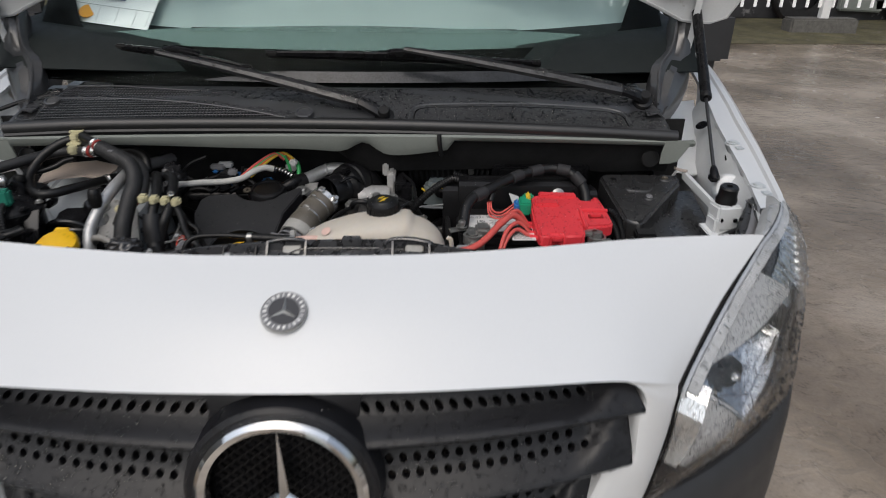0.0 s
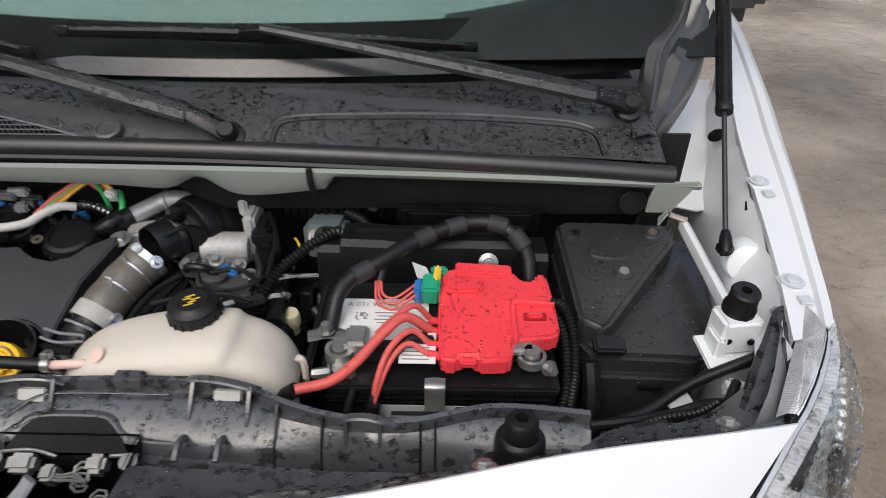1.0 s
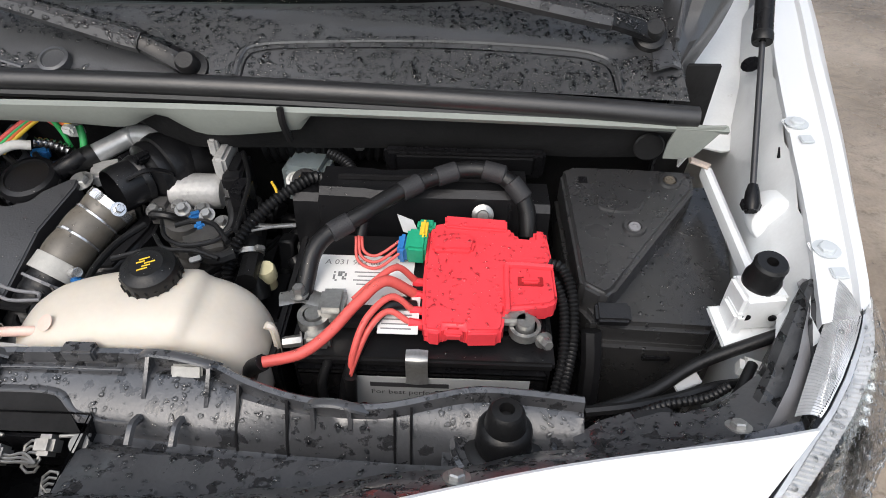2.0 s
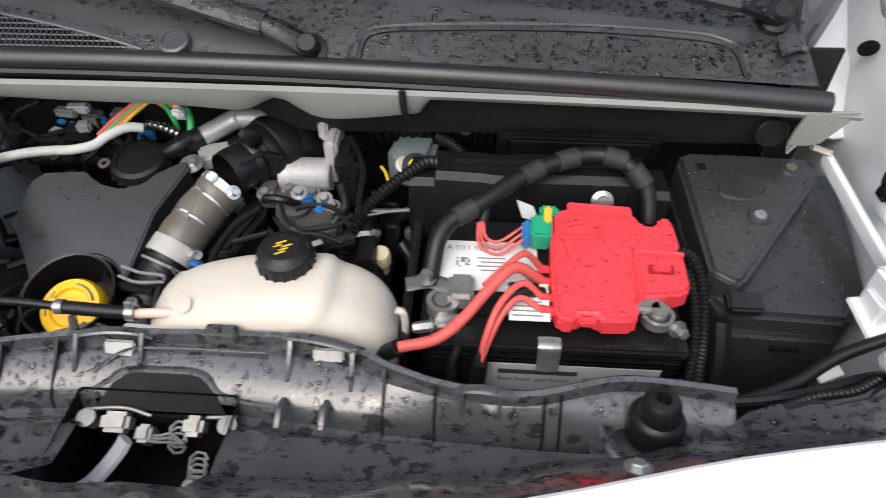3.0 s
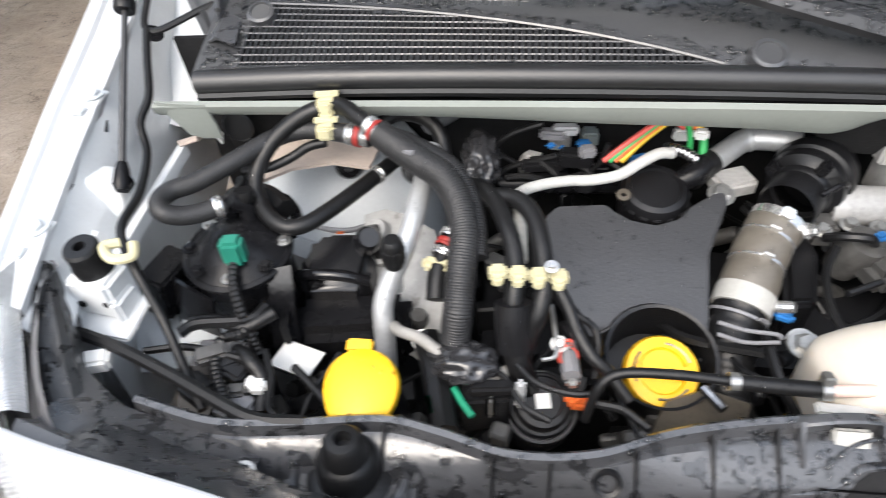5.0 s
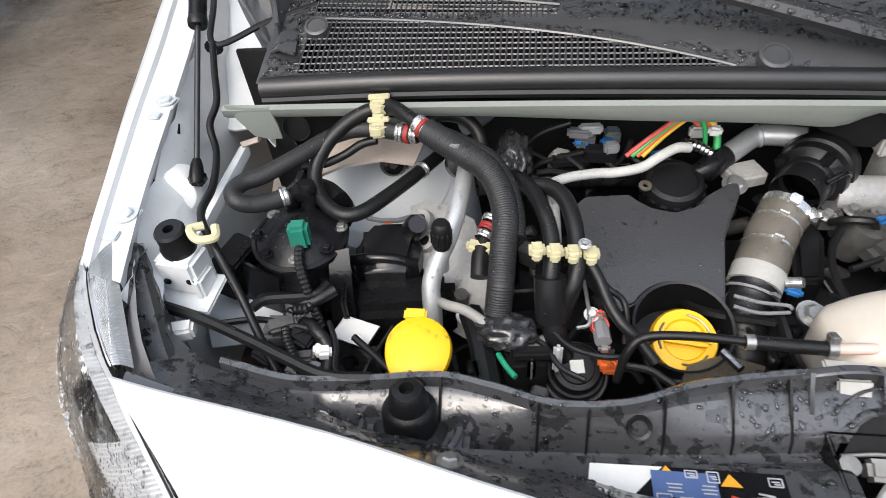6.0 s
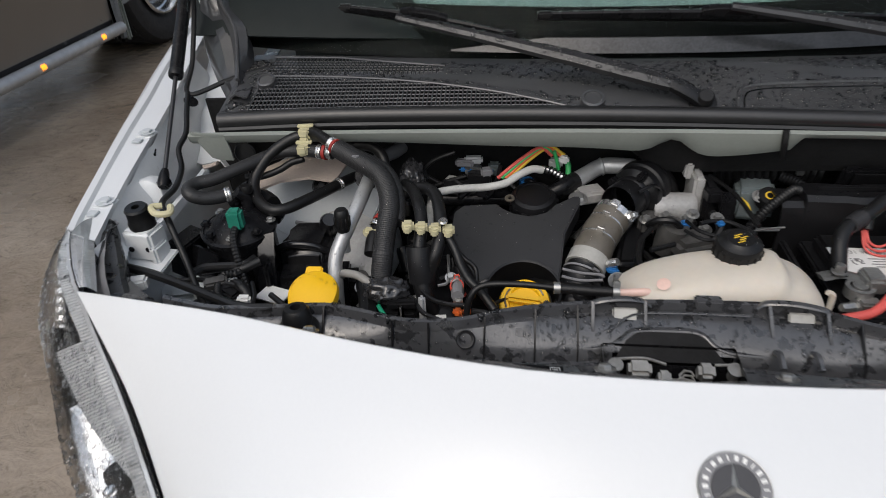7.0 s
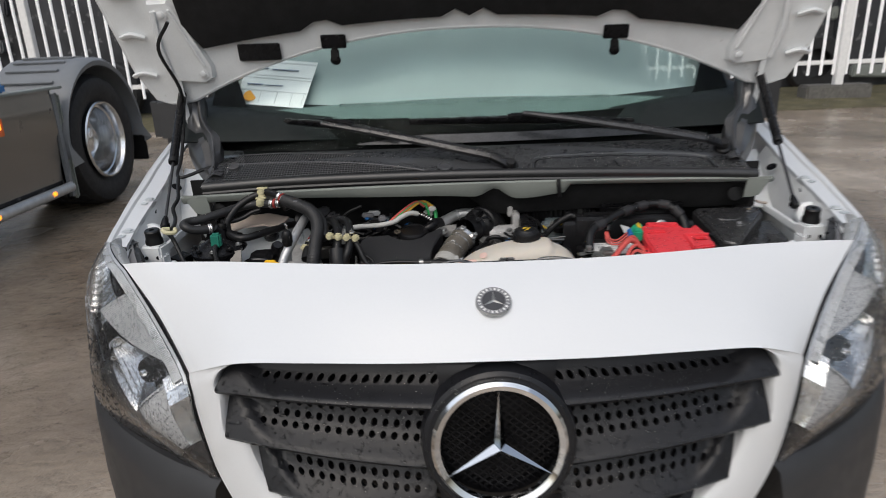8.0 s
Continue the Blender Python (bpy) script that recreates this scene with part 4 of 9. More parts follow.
pane = part("windscreen", loft([[screen_at(-1 + 2 * k / 24, v / 12) for k in range(25)] for v in range(13)], 0.005), GLASS, van, "green tinted windscreen beaded with rain")
pane.visible_shadow = False
lo = [screen_at(-1 + 2 * k / 40, 0.0) for k in range(41)]
hi = [screen_at(-1 + 2 * k / 40, 0.106 + 0.02 * (2 * k / 40 - 1) ** 2 + 0.10 * max(0, abs(2 * k / 40 - 1) - 0.62) ** 1.2 + 0.16 * min(1, max(0, abs(2 * k / 40 - 1) - 0.78) / 0.14) ** 2.6) for k in range(41)]
dn = Vector((0, 0.005, -0.006))
part("black_border", loft([[p + dn for p in lo], [p + dn for p in hi]], 0.001), CERAMIC, van, "black ceramic border of the glass")
for side in (1, -1):
    sheet = [[screen_at(side * u, v / 10) + dn for u in (0.90 + 0.03 * v / 10, 0.95, 1.0)] for v in range(11)]
    part("black_border", loft(sheet, 0.001), CERAMIC, van)
    sheet = [[screen_at(side, v / 10) + Vector((side * dx, dy, dz)) for dx, dy, dz in ((-0.012, -0.006, 0.008), (0.02, -0.012, 0.016), (0.07, 0.0, 0.01), (0.12, 0.06, -0.02))] for v in range(3, 11)]
    part("pillar", loft(sheet, 0.004), WHITE, van)
b = loft([[(x, 0.90 + 0.12 * (x / 0.7) ** 2 * 0.4 + d, z) for x in (-0.75, -0.5, -0.25, 0, 0.25, 0.5, 0.75)] for d, z in ((-0.05, 1.13), (0.0, 1.180), (0.05, 1.200), (0.12, 1.212), (0.28, 1.222), (0.42, 1.20), (0.46, 1.10), (0.46, 0.9))], 0.004)
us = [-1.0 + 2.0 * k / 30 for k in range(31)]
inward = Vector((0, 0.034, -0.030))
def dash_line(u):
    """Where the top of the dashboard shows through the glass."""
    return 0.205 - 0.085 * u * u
# pale sheet added inside the glass for its milky look, thinner over the dashboard
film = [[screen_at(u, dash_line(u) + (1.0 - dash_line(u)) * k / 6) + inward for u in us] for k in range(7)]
pale_sheet = part("pale_film", loft(film), PALE_FILM, van, "pale translucent film added behind the glass")
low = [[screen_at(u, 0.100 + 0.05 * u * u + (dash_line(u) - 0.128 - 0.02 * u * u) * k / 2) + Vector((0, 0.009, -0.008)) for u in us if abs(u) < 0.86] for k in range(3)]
thin = part("pale_film", loft(low), PALE_FILM_THIN, van, "thin translucent film added over the dashboard")
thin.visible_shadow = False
pale_sheet.visible_shadow = False
# streaky gloss strip added before the glass, for the sky mirrored at its foot
foot = [[screen_at(-0.40 + 1.04 * k / 40, 0.004 + c * 0.030 * min(1.0, 0.12 + k / 9, 0.12 + (40 - k) / 9)) + Vector((0, -0.004, 0.006)) for k in range(41)] for c in (0, 1)]
part("glass_foot", loft(foot, 0.001), FOOT_SHEEN, van, "strip added for the sky reflection on the wet windscreen foot")
dash = part("dashboard", b, DASH, van, "dark dashboard top under the glass")
b = bmesh.new()
for x0, x1 in ((-0.34, -0.03), (0.02, 0.36)):
    box(((x0 + x1) / 2, 0.945 + 0.05 * ((x0 + x1) / 1.4) ** 2, 1.204), (x1 - x0, 0.010, 0.006), 0.002, rx=14, bm=b)
part("vent_slot", b, SATIN, dash)
for x in (-0.38, 0.38):
    b = box((x, 1.95, 1.05), (0.48, 0.14, 0.70), 0.05, rx=-8)
    seat = part("cabin_seat", b, CLOTH, van)
    part("headrest", box((x, 1.99, 1.47), (0.26, 0.09, 0.17), 0.04, rx=-8), CLOTH, seat)
b = box((0, 2.25, 1.2), (1.6, 0.03, 1.4), 0.01)
part("cabin_bulkhead", b, DASH, van)
b = loft([[(x, y, 1.69 + 0.04 * math.cos(x * 1.6)) for x in (-0.66, -0.3, 0, 0.3, 0.66)] for y in (1.30, 1.8, 2.3, 3.8)], 0.02)
part("roof", b, WHITE, van)
for side in (1, -1):
    b = loft([[(side * (0.90 - 0.10 * max(0, (z - 1.0))), y, z) for z in (0.35, 0.7, 1.0, 1.08)] for y in (1.45, 2.0, 3.0, 4.1)], 0.01)
    part("door_panel", b, WHITE, van)
    b = loft([[(side * (0.87 - 0.28 * (z - 1.1)), y, z) for z in (1.09, 1.68)] for y in (2.3, 3.0, 4.1)], 0.01)
    part("side_panel", b, WHITE, van)
for side in (1, -1):
    b = loft([[(side * (0.88 - 0.28 * (z - 1.1)), y + 0.62 * max(0, z - 1.1) * (1 if y < 1.6 else 0), z) for z in (1.085, 1.25, 1.45, 1.66)] for y in (1.46, 1.9, 2.3)], 0.004)
    part("door_window", b, GLASS, van, "side window of the cab door")
    part("door_frame", tube([(side * 0.885, 1.45, 1.085), (side * 0.80, 1.78, 1.38), (side * 0.725, 1.86, 1.66), (side * 0.72, 2.3, 1.67), (side * 0.88, 2.31, 1.085)], 0.018, 8, raw=True), WHITE, van)
    part("door_mirror", box((side * 1.0, 1.52, 1.12), (0.16, 0.10, 0.20), 0.04), BUMPER, van)
part("rear_panel", box((0, 4.1, 1.0), (1.7, 0.02, 1.36), 0.005), WHITE, van)
for sx in (1, -1):
    for wy in (0.95, 3.55):
        b = lathe([(0.20, -0.1), (0.30, -0.1), (0.32, -0.06), (0.32, 0.06), (0.30, 0.1), (0.2, 0.1), (0.19, 0.03), (0.05, 0.02), (0, 0.02)], 32, aim((sx * 0.76, wy, 0.32), (sx, 0, 0)))
        part("wheel", b, TYRE, van)

# scuttle panel under the glass
def scuttle_at(x, v):
    """v from the rubber seal back to the glass."""
    k = abs(x) / 0.65
    front = Vector((x, 0.712 + 0.006 * k, 1.066 - 0.016 * k * k))
    back = Vector((x, 0.822 + 0.10 * k * k, 1.112 - 0.024 * k * k))
    return front.lerp(back, v) + Vector((0, 0, 0.006 * math.sin(math.pi * v)))


def hole_zone(x, v):
    """Where the intake mesh is let into the panel."""
    if x > -0.108 or x < -0.600:
        return False
    t = (x + 0.60) / 0.492
    return 0.05 < v < 0.06 + 0.50 * (1 - t ** 2.4) or (x < -0.30 and 0.62 < v < 0.92 - 0.5 * max(0, t - 0.25))


nx, nv = 132, 14
scut_x = [-0.645 + 1.285 * k / nx for k in range(nx + 1)]
sheet = [[scuttle_at(x, j / nv) for x in scut_x] for j in range(nv + 1)]
b = loft(sheet, skip=lambda j, k: hole_zone((scut_x[k] + scut_x[k + 1]) / 2, (j + 0.5) / nv))
scuttle = part("scuttle_panel", b, COWL, van, "black plastic scuttle panel beaded with rain")
# intake mesh: bars both ways
b = bmesh.new()
for k in range(76):
    x = -0.603 + 0.0066 * k
    zone = [v / 40 for v in range(41) if hole_zone(min(x, -0.109), v / 40)]
    for lo_, hi_ in ((0.0, 0.6), (0.6, 1.0)):
        z_ = [v for v in zone if lo_ <= v < hi_]
        if len(z_) > 1:
            lo_, hi_ = z_[0] - 0.03, z_[-1] + 0.03
            tube([scuttle_at(x, lo_ + (hi_ - lo_) * k / 5) + Vector((0, 0, 0.0002)) for k in range(6)], 0.0012, 4, raw=True, bm=b)
for j in range(17):
    v = 0.04 + 0.055 * j
    run = [x for x in scut_x if hole_zone(x, v)]
    if len(run) > 2:
        tube([scuttle_at(run[0] - 0.008, v) + Vector((0, 0, -0.0005)), scuttle_at((run[0] + run[-1]) / 2, v) + Vector((0, 0, -0.0005)), scuttle_at(run[-1] + 0.008, v) + Vector((0, 0, -0.0005))], 0.0011, 4, bm=b)
part("intake_mesh", b, MESHBAR, scuttle, "black intake mesh", smooth=False)
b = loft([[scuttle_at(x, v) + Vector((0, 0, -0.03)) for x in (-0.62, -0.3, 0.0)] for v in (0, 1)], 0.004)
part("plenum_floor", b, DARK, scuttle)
arc = [-0.600 + 0.492 * k / 24 for k in range(25)]
part("mesh_border", tube([scuttle_at(x, 0.075 + 0.50 * (1 - ((x + 0.60) / 0.492) ** 2.4)) + Vector((0, 0, 0.0005)) for x in arc], 0.0030, 6, flat=0.6, raw=True), COWL, scuttle)
part("mesh_border", tube([scuttle_at(x, 0.045) + Vector((0, 0, 0.0005)) for x in arc], 0.0030, 6, flat=0.6, raw=True), COWL, scuttle)
part("mesh_border", tube([scuttle_at(x, 0.945 - 0.5 * max(0, (x + 0.60) / 0.492 - 0.25)) + Vector((0, 0, 0.001)) for x in arc[:16]], 0.0035, 6, flat=0.6, raw=True), COWL, scuttle)
# low oblong lid, outlined by a groove
b = bmesh.new()
path = [(0.132, 0.04), (0.136, 0.26), (0.150, 0.36), (0.20, 0.41), (0.36, 0.45), (0.50, 0.40), (0.545, 0.34), (0.560, 0.25), (0.565, 0.04)]
tube([scuttle_at(x, v) + Vector((0, 0, 0.001)) for x, v in path], 0.0032, 6, flat=0.7, bm=b)
part("lid_ridge", b, COWL, scuttle)
b = tube([scuttle_at(x * 0.97 + 0.011, v * 0.82) + Vector((0, 0, 0.0003)) for x, v in path], 0.0014, 6, flat=0.5)
part("lid_groove", b, SATIN, scuttle)
for x, v, r in ((-0.070, 0.12, 0.017), (-0.585, 0.45, 0.015)):
    b = lathe([(0, 0.008), (r * 0.72, 0.008), (r * 0.78, 0.010), (r, 0.009), (r * 1.05, 0.0), (r * 1.05, -0.01)], 24, aim(scuttle_at(x, v), (0, -0.4, 0.9)))
    part("round_plug", b, COWL, scuttle)
# rubber seal along the front
seal = [(-0.632, 0.704, 1.052), (-0.45, 0.706, 1.060), (-0.2, 0.707, 1.063), (0.05, 0.706, 1.062), (0.3, 0.703, 1.057), (0.5, 0.70, 1.050), (0.645, 0.696, 1.043)]
part("rubber_seal", tube(seal, 0.0125, 12, steps=8), SEAL, scuttle, "black rubber bonnet seal")
part("seal_foot", tube([(x, y - 0.004, z - 0.012) for x, y, z in seal], 0.0070, 8, steps=8), SEAL, scuttle)
# painted flange under the seal, with its wavy lower edge
sheet = []
for k in range(101):
    x = -0.68 + 1.36 * k / 100
    z0 = 1.047 - 0.010 * (x / 0.65) ** 2
    drop = 0.018 + 0.022 * math.exp(-((x - 0.10) / 0.13) ** 2) + 0.010 * math.exp(-((x + 0.15) / 0.2) ** 2)
    drop -= 0.024 * math.exp(-((x - 0.045) / 0.028) ** 2)
    if x > 0.205:
        drop = 0.012
    sheet.append([(x, 0.690, z0 + 0.001), (x, 0.6835, z0 - 0.002), (x, 0.686, z0 - drop * 0.6), (x, 0.694, z0 - drop)])
part("bulkhead_flange", loft(sheet, 0.002), PRIMER, van, "grey-green painted flange")
b = tube([(0.188, 0.682, 1.050), (0.189, 0.680, 1.032), (0.193, 0.684, 1.008)], 0.0045, 6)
part("flange_joint", b, RUBBER, van)
sheet = [[(x, 0.712 + d, z + (1.044 - z) * 0.80 * max(0, min(1, (0.04 - x) / 0.08)) + 0.006 * noise.noise((x * 9, z * 9, 0))) for x in [-0.64 + 1.29 * k / 40 for k in range(41)]] for d, z in ((0, 1.044), (0.010, 1.00), (0.03, 0.965), (0.08, 0.95))]
part("bulkhead_mat", loft(sheet, 0.006), FELT_AND_SHADE, van, "black bulkhead insulation")
sheet = [[(x, y + 0.012 * noise.noise((x * 7, z * 7, 3)), z) for x in [-0.70 + 1.40 * k / 30 for k in range(31)]] for y, z in ((0.81, 1.05), (0.82, 0.95), (0.83, 0.8), (0.84, 0.6))]
part("bulkhead", loft(sheet, 0.006), FELT_AND_SHADE, van)
for side in (1, -1):
    b = lathe([(0, 0.003), (0.016, 0.002), (0.018, 0)], 18, aim((side * 0.605, 0.708, 0.996), (0, -1, 0.1)))
    part("grommet", b, RUBBER, van)
    # folded end gusset
    rows = [[(0.676, 0.6875, 1.040), (0.650, 0.6865, 1.039), (0.622, 0.6865, 1.038)], [(0.665, 0.690, 1.020), (0.643, 0.688, 1.016), (0.618, 0.690, 1.014)], [(0.652, 0.694, 0.996), (0.637, 0.694, 0.992), (0.620, 0.698, 0.990)]]
    b = loft([[(side * x, y, z) for x, y, z in row] for row in rows], 0.003)
    part("gusset", b, PRIMER, van, "grey-green folded end of the flange")
    # bright upstand along the inner wing
    rows = []
    for k in range(13):
        t = k / 12
        x, y, z = 0.676 + 0.006 * t, 0.712 - 0.170 * t, 0.968 - 0.012 * t
        rows.append([(side * (x - 0.001), y, z - 0.014), (side * (x - 0.001), y, z - 0.004), (side * x, y, z), (side * (x + 0.006), y, z + 0.001), (side * (x + 0.012), y, z - 0.004), (side * (x + 0.016), y, z - 0.03)])
    part("wing_upstand", loft(rows), WHITE_IN, van)
    b = tube([(side * 0.660, 0.716, 0.974), (side * 0.672, 0.715, 0.970), (side * 0.682, 0.708, 0.970)], 0.006, 8, flat=0.5)
    part("sealer_bead", b, BROWN, van, "tan seam sealer")
    # moulded cover at the foot of the pillar
    inner_e = even([(0.700, 0.985, 1.245), (0.692, 0.955, 1.195), (0.680, 0.935, 1.165), (0.644, 0.897, 1.138), (0.638, 0.850, 1.088), (0.628, 0.795, 1.062), (0.622, 0.765, 1.052)], 18)
    outer_e = even([(0.745, 0.985, 1.255), (0.738, 0.950, 1.197), (0.738, 0.925, 1.135), (0.714, 0.888, 1.095), (0.680, 0.838, 1.076), (0.645, 0.785, 1.060), (0.634, 0.755, 1.050)], 18)
    rows = []
    for k, (p, q) in enumerate(zip(inner_e, outer_e)):
        lift = 0.016 * math.sin(math.pi * min(1, k / 14))
        fold = 0.006 * math.sin(k * 0.8)
        col = [p + Vector((-0.004, 0.004, -0.03)), p, p.lerp(q, 0.22) + Vector((0, -0.006, 0.010 + 0.3 * lift)), p.lerp(q, 0.40) + Vector((0, -0.002, 0.002 + 0.2 * lift)), p.lerp(q, 0.65) + Vector((0, -0.006, lift * 0.6 + fold)), p.lerp(q, 0.9) + Vector((0, -0.002, 0.002)), q, q + Vector((0.004, 0.004, -0.03))]
        rows.append([(side * v.x, v.y, v.z) for v in col])
    part("pillar_cover", loft(rows), COWL, van, "moulded black cover at the pillar foot")
    part("cover_ridge", tube([(side * v.x, v.y, v.z) for v in [p.lerp(q, 0.22) + Vector((0, -0.007, 0.011)) for p, q in zip(inner_e, outer_e)][2:15]], 0.0035, 8, raw=True), COWL, van)

# ---- wipers ----
def wiper(pivot, elbow, tip, b0, b1, label):
    at = thing("wiper", pivot, label, "wiper", "windscreen wipers")
    piv, elb, tip = Vector(pivot), Vector(elbow), Vector(tip)
    up = Vector((0, -0.62, 0.78))
    b = lathe([(0, 0.012), (0.0095, 0.012), (0.0120, 0.009), (0.0125, -0.004), (0.019, -0.006), (0.020, -0.014), (0, -0.014)], 20, aim(piv, up))
    part("pivot_cap", b, RUBBER, at)

    def bar(stations):
        """A ridged bar: (place, half width, height) from end to end."""
        b, rings = bmesh.new(), []
        for i, (p, w, h) in enumerate(stations):
            d = (stations[min(i + 1, len(stations) - 1)][0] - stations[max(i - 1, 0)][0]).normalized()
            across = d.cross(up).normalized()
            rings.append([b.verts.new(p + across * w * x + up * h * y) for x, y in ((-1, 0), (-0.92, 0.7), (-0.25, 1.0), (0.45, 0.92), (1, 0.25), (1, 0))])
        for p, q in zip(rings, rings[1:]):
            for k in range(6):
                b.faces.new((p[k], p[(k + 1) % 6], q[(k + 1) % 6], q[k]))
        b.faces.new(rings[0])
        b.faces.new(rings[-1])
        return b

    head = bar([(piv - up * 0.004, 0.0135, 0.010), (piv.lerp(elb, 0.3) - up * 0.002, 0.0125, 0.013), (piv.lerp(elb, 0.75), 0.0115, 0.013), (elb, 0.0105, 0.012)])
    part("arm_head", head, PLASTIC_DRY, at, "ribbed arm head")
    part("arm", bar([(elb + up * 0.001, 0.0125, 0.013), (elb.lerp(tip, 0.04) + up * 0.002, 0.0135, 0.013), (elb.lerp(tip, 0.35) + up * 0.004, 0.0115, 0.012), (elb.lerp(tip, 0.7) + up * 0.003, 0.0085, 0.010), (tip, 0.0060, 0.007)]), ARM, at, sharp=20)
    b0, b1 = Vector(b0), Vector(b1)
    sag = -up * 0.006
    blade = part("blade", bar([(b0, 0.0045, 0.007), (b0.lerp(b1, 0.25) + up * 0.004, 0.0060, 0.010), (b0.lerp(b1, 0.5) + up * 0.005, 0.0065, 0.012), (b0.lerp(b1, 0.75) + up * 0.004, 0.0060, 0.010), (b1, 0.0045, 0.007)]), SATIN, at)
    part("rubber_lip", tube([b0 + sag, b0.lerp(b1, 0.5) + sag * 0.6, b1 + sag], 0.0026, 5), RUBBER, blade)
    for e, f in ((b0, b1), (b1, b0)):
        part("end_cap", box(e.lerp(f, 0.02) + up * 0.004, (0.022, 0.012, 0.010), 0.003), PLASTIC_DRY, blade)
    mid = b0.lerp(b1, 0.5) + up * 0.014
    way = (b1 - b0).normalized()
    part("bridge", bar([(mid - way * 0.038, 0.007, 0.006), (mid - way * 0.02, 0.0085, 0.011), (mid + way * 0.02, 0.0085, 0.011), (mid + way * 0.038, 0.007, 0.006)]), SATIN, blade)
    return at


wiper((0.083, 0.719, 1.080), (0.036, 0.728, 1.099), (-0.362, 0.800, 1.178), (-0.462, 0.868, 1.178), (-0.189, 0.812, 1.146), "black windscreen wiper resting low on the wet glass")
wiper((0.604, 0.796, 1.096), (0.552, 0.785, 1.112), (0.120, 0.803, 1.186), (-0.152, 0.815, 1.174), (0.399, 0.852, 1.152), "long black windscreen wiper resting low on the wet glass")
# sheet of paper behind the glass
paper = thing("paper_sheet", (-0.5, 1.10, 1.21), "white form with an orange dot lying behind the glass", "paper")
def paper_at(a, c, lift=0.0):
    """a across the sheet, c up it; it leans on the inside of the glass."""
    u = -0.91 + 0.285 * a + 0.025 * c + 0.015 * a * c
    v = 0.189 - 0.024 * a + 0.185 * c - 0.010 * a * c
    return screen_at(u, v) + Vector((0, 0.0135, -0.0162)) + Vector((0, -0.64, 0.77)) * lift


part("sheet", loft([[paper_at(k / 8, j / 4) for k in range(9)] for j in range(5)], 0.0006), PAPER, paper)
b = lathe([(0, 0.0012), (0.019, 0.0012), (0.019, 0)], 20, aim(paper_at(0.2, 0.17, 0.0015), (0, -0.64, 0.77)))
part("orange_dot", b, INK_ORANGE, paper)
b = bmesh.new()
for c in (0.30, 0.57, 0.63, 0.93):
    tube([paper_at(k / 6, c, 0.001) for k in range(7)][(1 if c > 0.6 else 0):], 0.0006, 4, raw=True, bm=b)
for a in (0.34, 0.58, 0.8, 0.96):
    tube([paper_at(a, 0.04, 0.001), paper_at(a, 0.30, 0.001)], 0.0005, 4, raw=True, bm=b)
part("ruled_lines", b, LABEL_GREY, paper)
b = bmesh.new()
for c, a0, a1 in ((0.42, 0.10, 0.33), (0.42, 0.38, 0.62), (0.77, 0.10, 0.34), (0.77, 0.40, 0.78)):
    tube([paper_at(a0, c, 0.0015), paper_at(a1, c + 0.01, 0.0015)], 0.0038, 6, flat=0.2, raw=True, bm=b)
part("handwriting_bar", b, INK_BLUE, paper)


# ---- radiator support ----
support = thing("radiator_support", (0, 0.34, 0.90), "black plastic radiator support, wet, across the front of the bay", "radiator support")
LIP = [(-0.60, 0.395, 0.945), (-0.53, 0.380, 0.945), (-0.463, 0.384, 0.945), (-0.397, 0.392, 0.945), (-0.351, 0.384, 0.945), (-0.296, 0.370, 0.945),
       (-0.235, 0.375, 0.945), (-0.175, 0.397, 0.945), (-0.092, 0.414, 0.945), (0.005, 0.422, 0.945), (0.127, 0.423, 0.945), (0.167, 0.414, 0.945),
       (0.210, 0.394, 0.945), (0.262, 0.379, 0.945), (0.325, 0.375, 0.945), (0.398, 0.394, 0.945), (0.447, 0.394, 0.945), (0.50, 0.390, 0.943)]
lip = spline(LIP, 6)


def nose_back(x):
    """The hidden rear edge of the nose panel."""
    a = abs(x) / 0.6
    return Vector((x, 0.217 + 0.105 * a ** 1.67, 1.017 - 0.018 * a ** 1.4))


def step_at(x):
    """The foot of the sloping shelf."""
    return Vector((x, 0.354 + 0.018 * math.exp(-(x / 0.16) ** 2), 0.914 - 0.008 * math.exp(-((abs(x) - 0.40) / 0.12) ** 2)))


def on_panel(x, y, lift=0.002):
    """A place on the flat panel in front of the shelf."""
    return Vector((x, y, 0.922 + 0.05 * max(0, (0.33 - y)) + lift))


def lip_at(x):
    return min(lip, key=lambda q: abs(q.x - x))


sheet = []
for p in lip:
    s, n_ = step_at(p.x), nose_back(p.x)
    w = Vector((0, 0.002 * math.sin(p.x * 60), 0))
    rise = n_ + Vector((0, 0.050, -0.050))
    sheet.append([p + Vector((0, 0.006, -0.05)), p + Vector((0, 0.005, 0.002)), p + Vector((0, 0.002, 0.005)), p + Vector((0, -0.003, 0.004)), p + Vector((0, -0.005, -0.008)),
                  p.lerp(s, 0.30) + Vector((0, 0, 0.002)), p.lerp(s, 0.85) + Vector((0, 0, 0.004)), s, s + Vector((0, -0.003, -0.010)), s + Vector((0, -0.012, -0.010)),
                  Vector((p.x, 0.338, 0.921)), on_panel(p.x, max(0.30, rise.y + 0.008)), rise + w, n_ + Vector((0, 0.018, -0.012)) + w, n_ + Vector((0, 0.006, -0.002)), n_ + Vector((0, -0.010, -0.024))])
xs_lip = [p.x for p in lip]
b = loft(sheet, skip=lambda i, k: -0.070 < xs_lip[i] < 0.068 and 7 <= k <= 11)
part("shelf", b, PLASTIC, support)
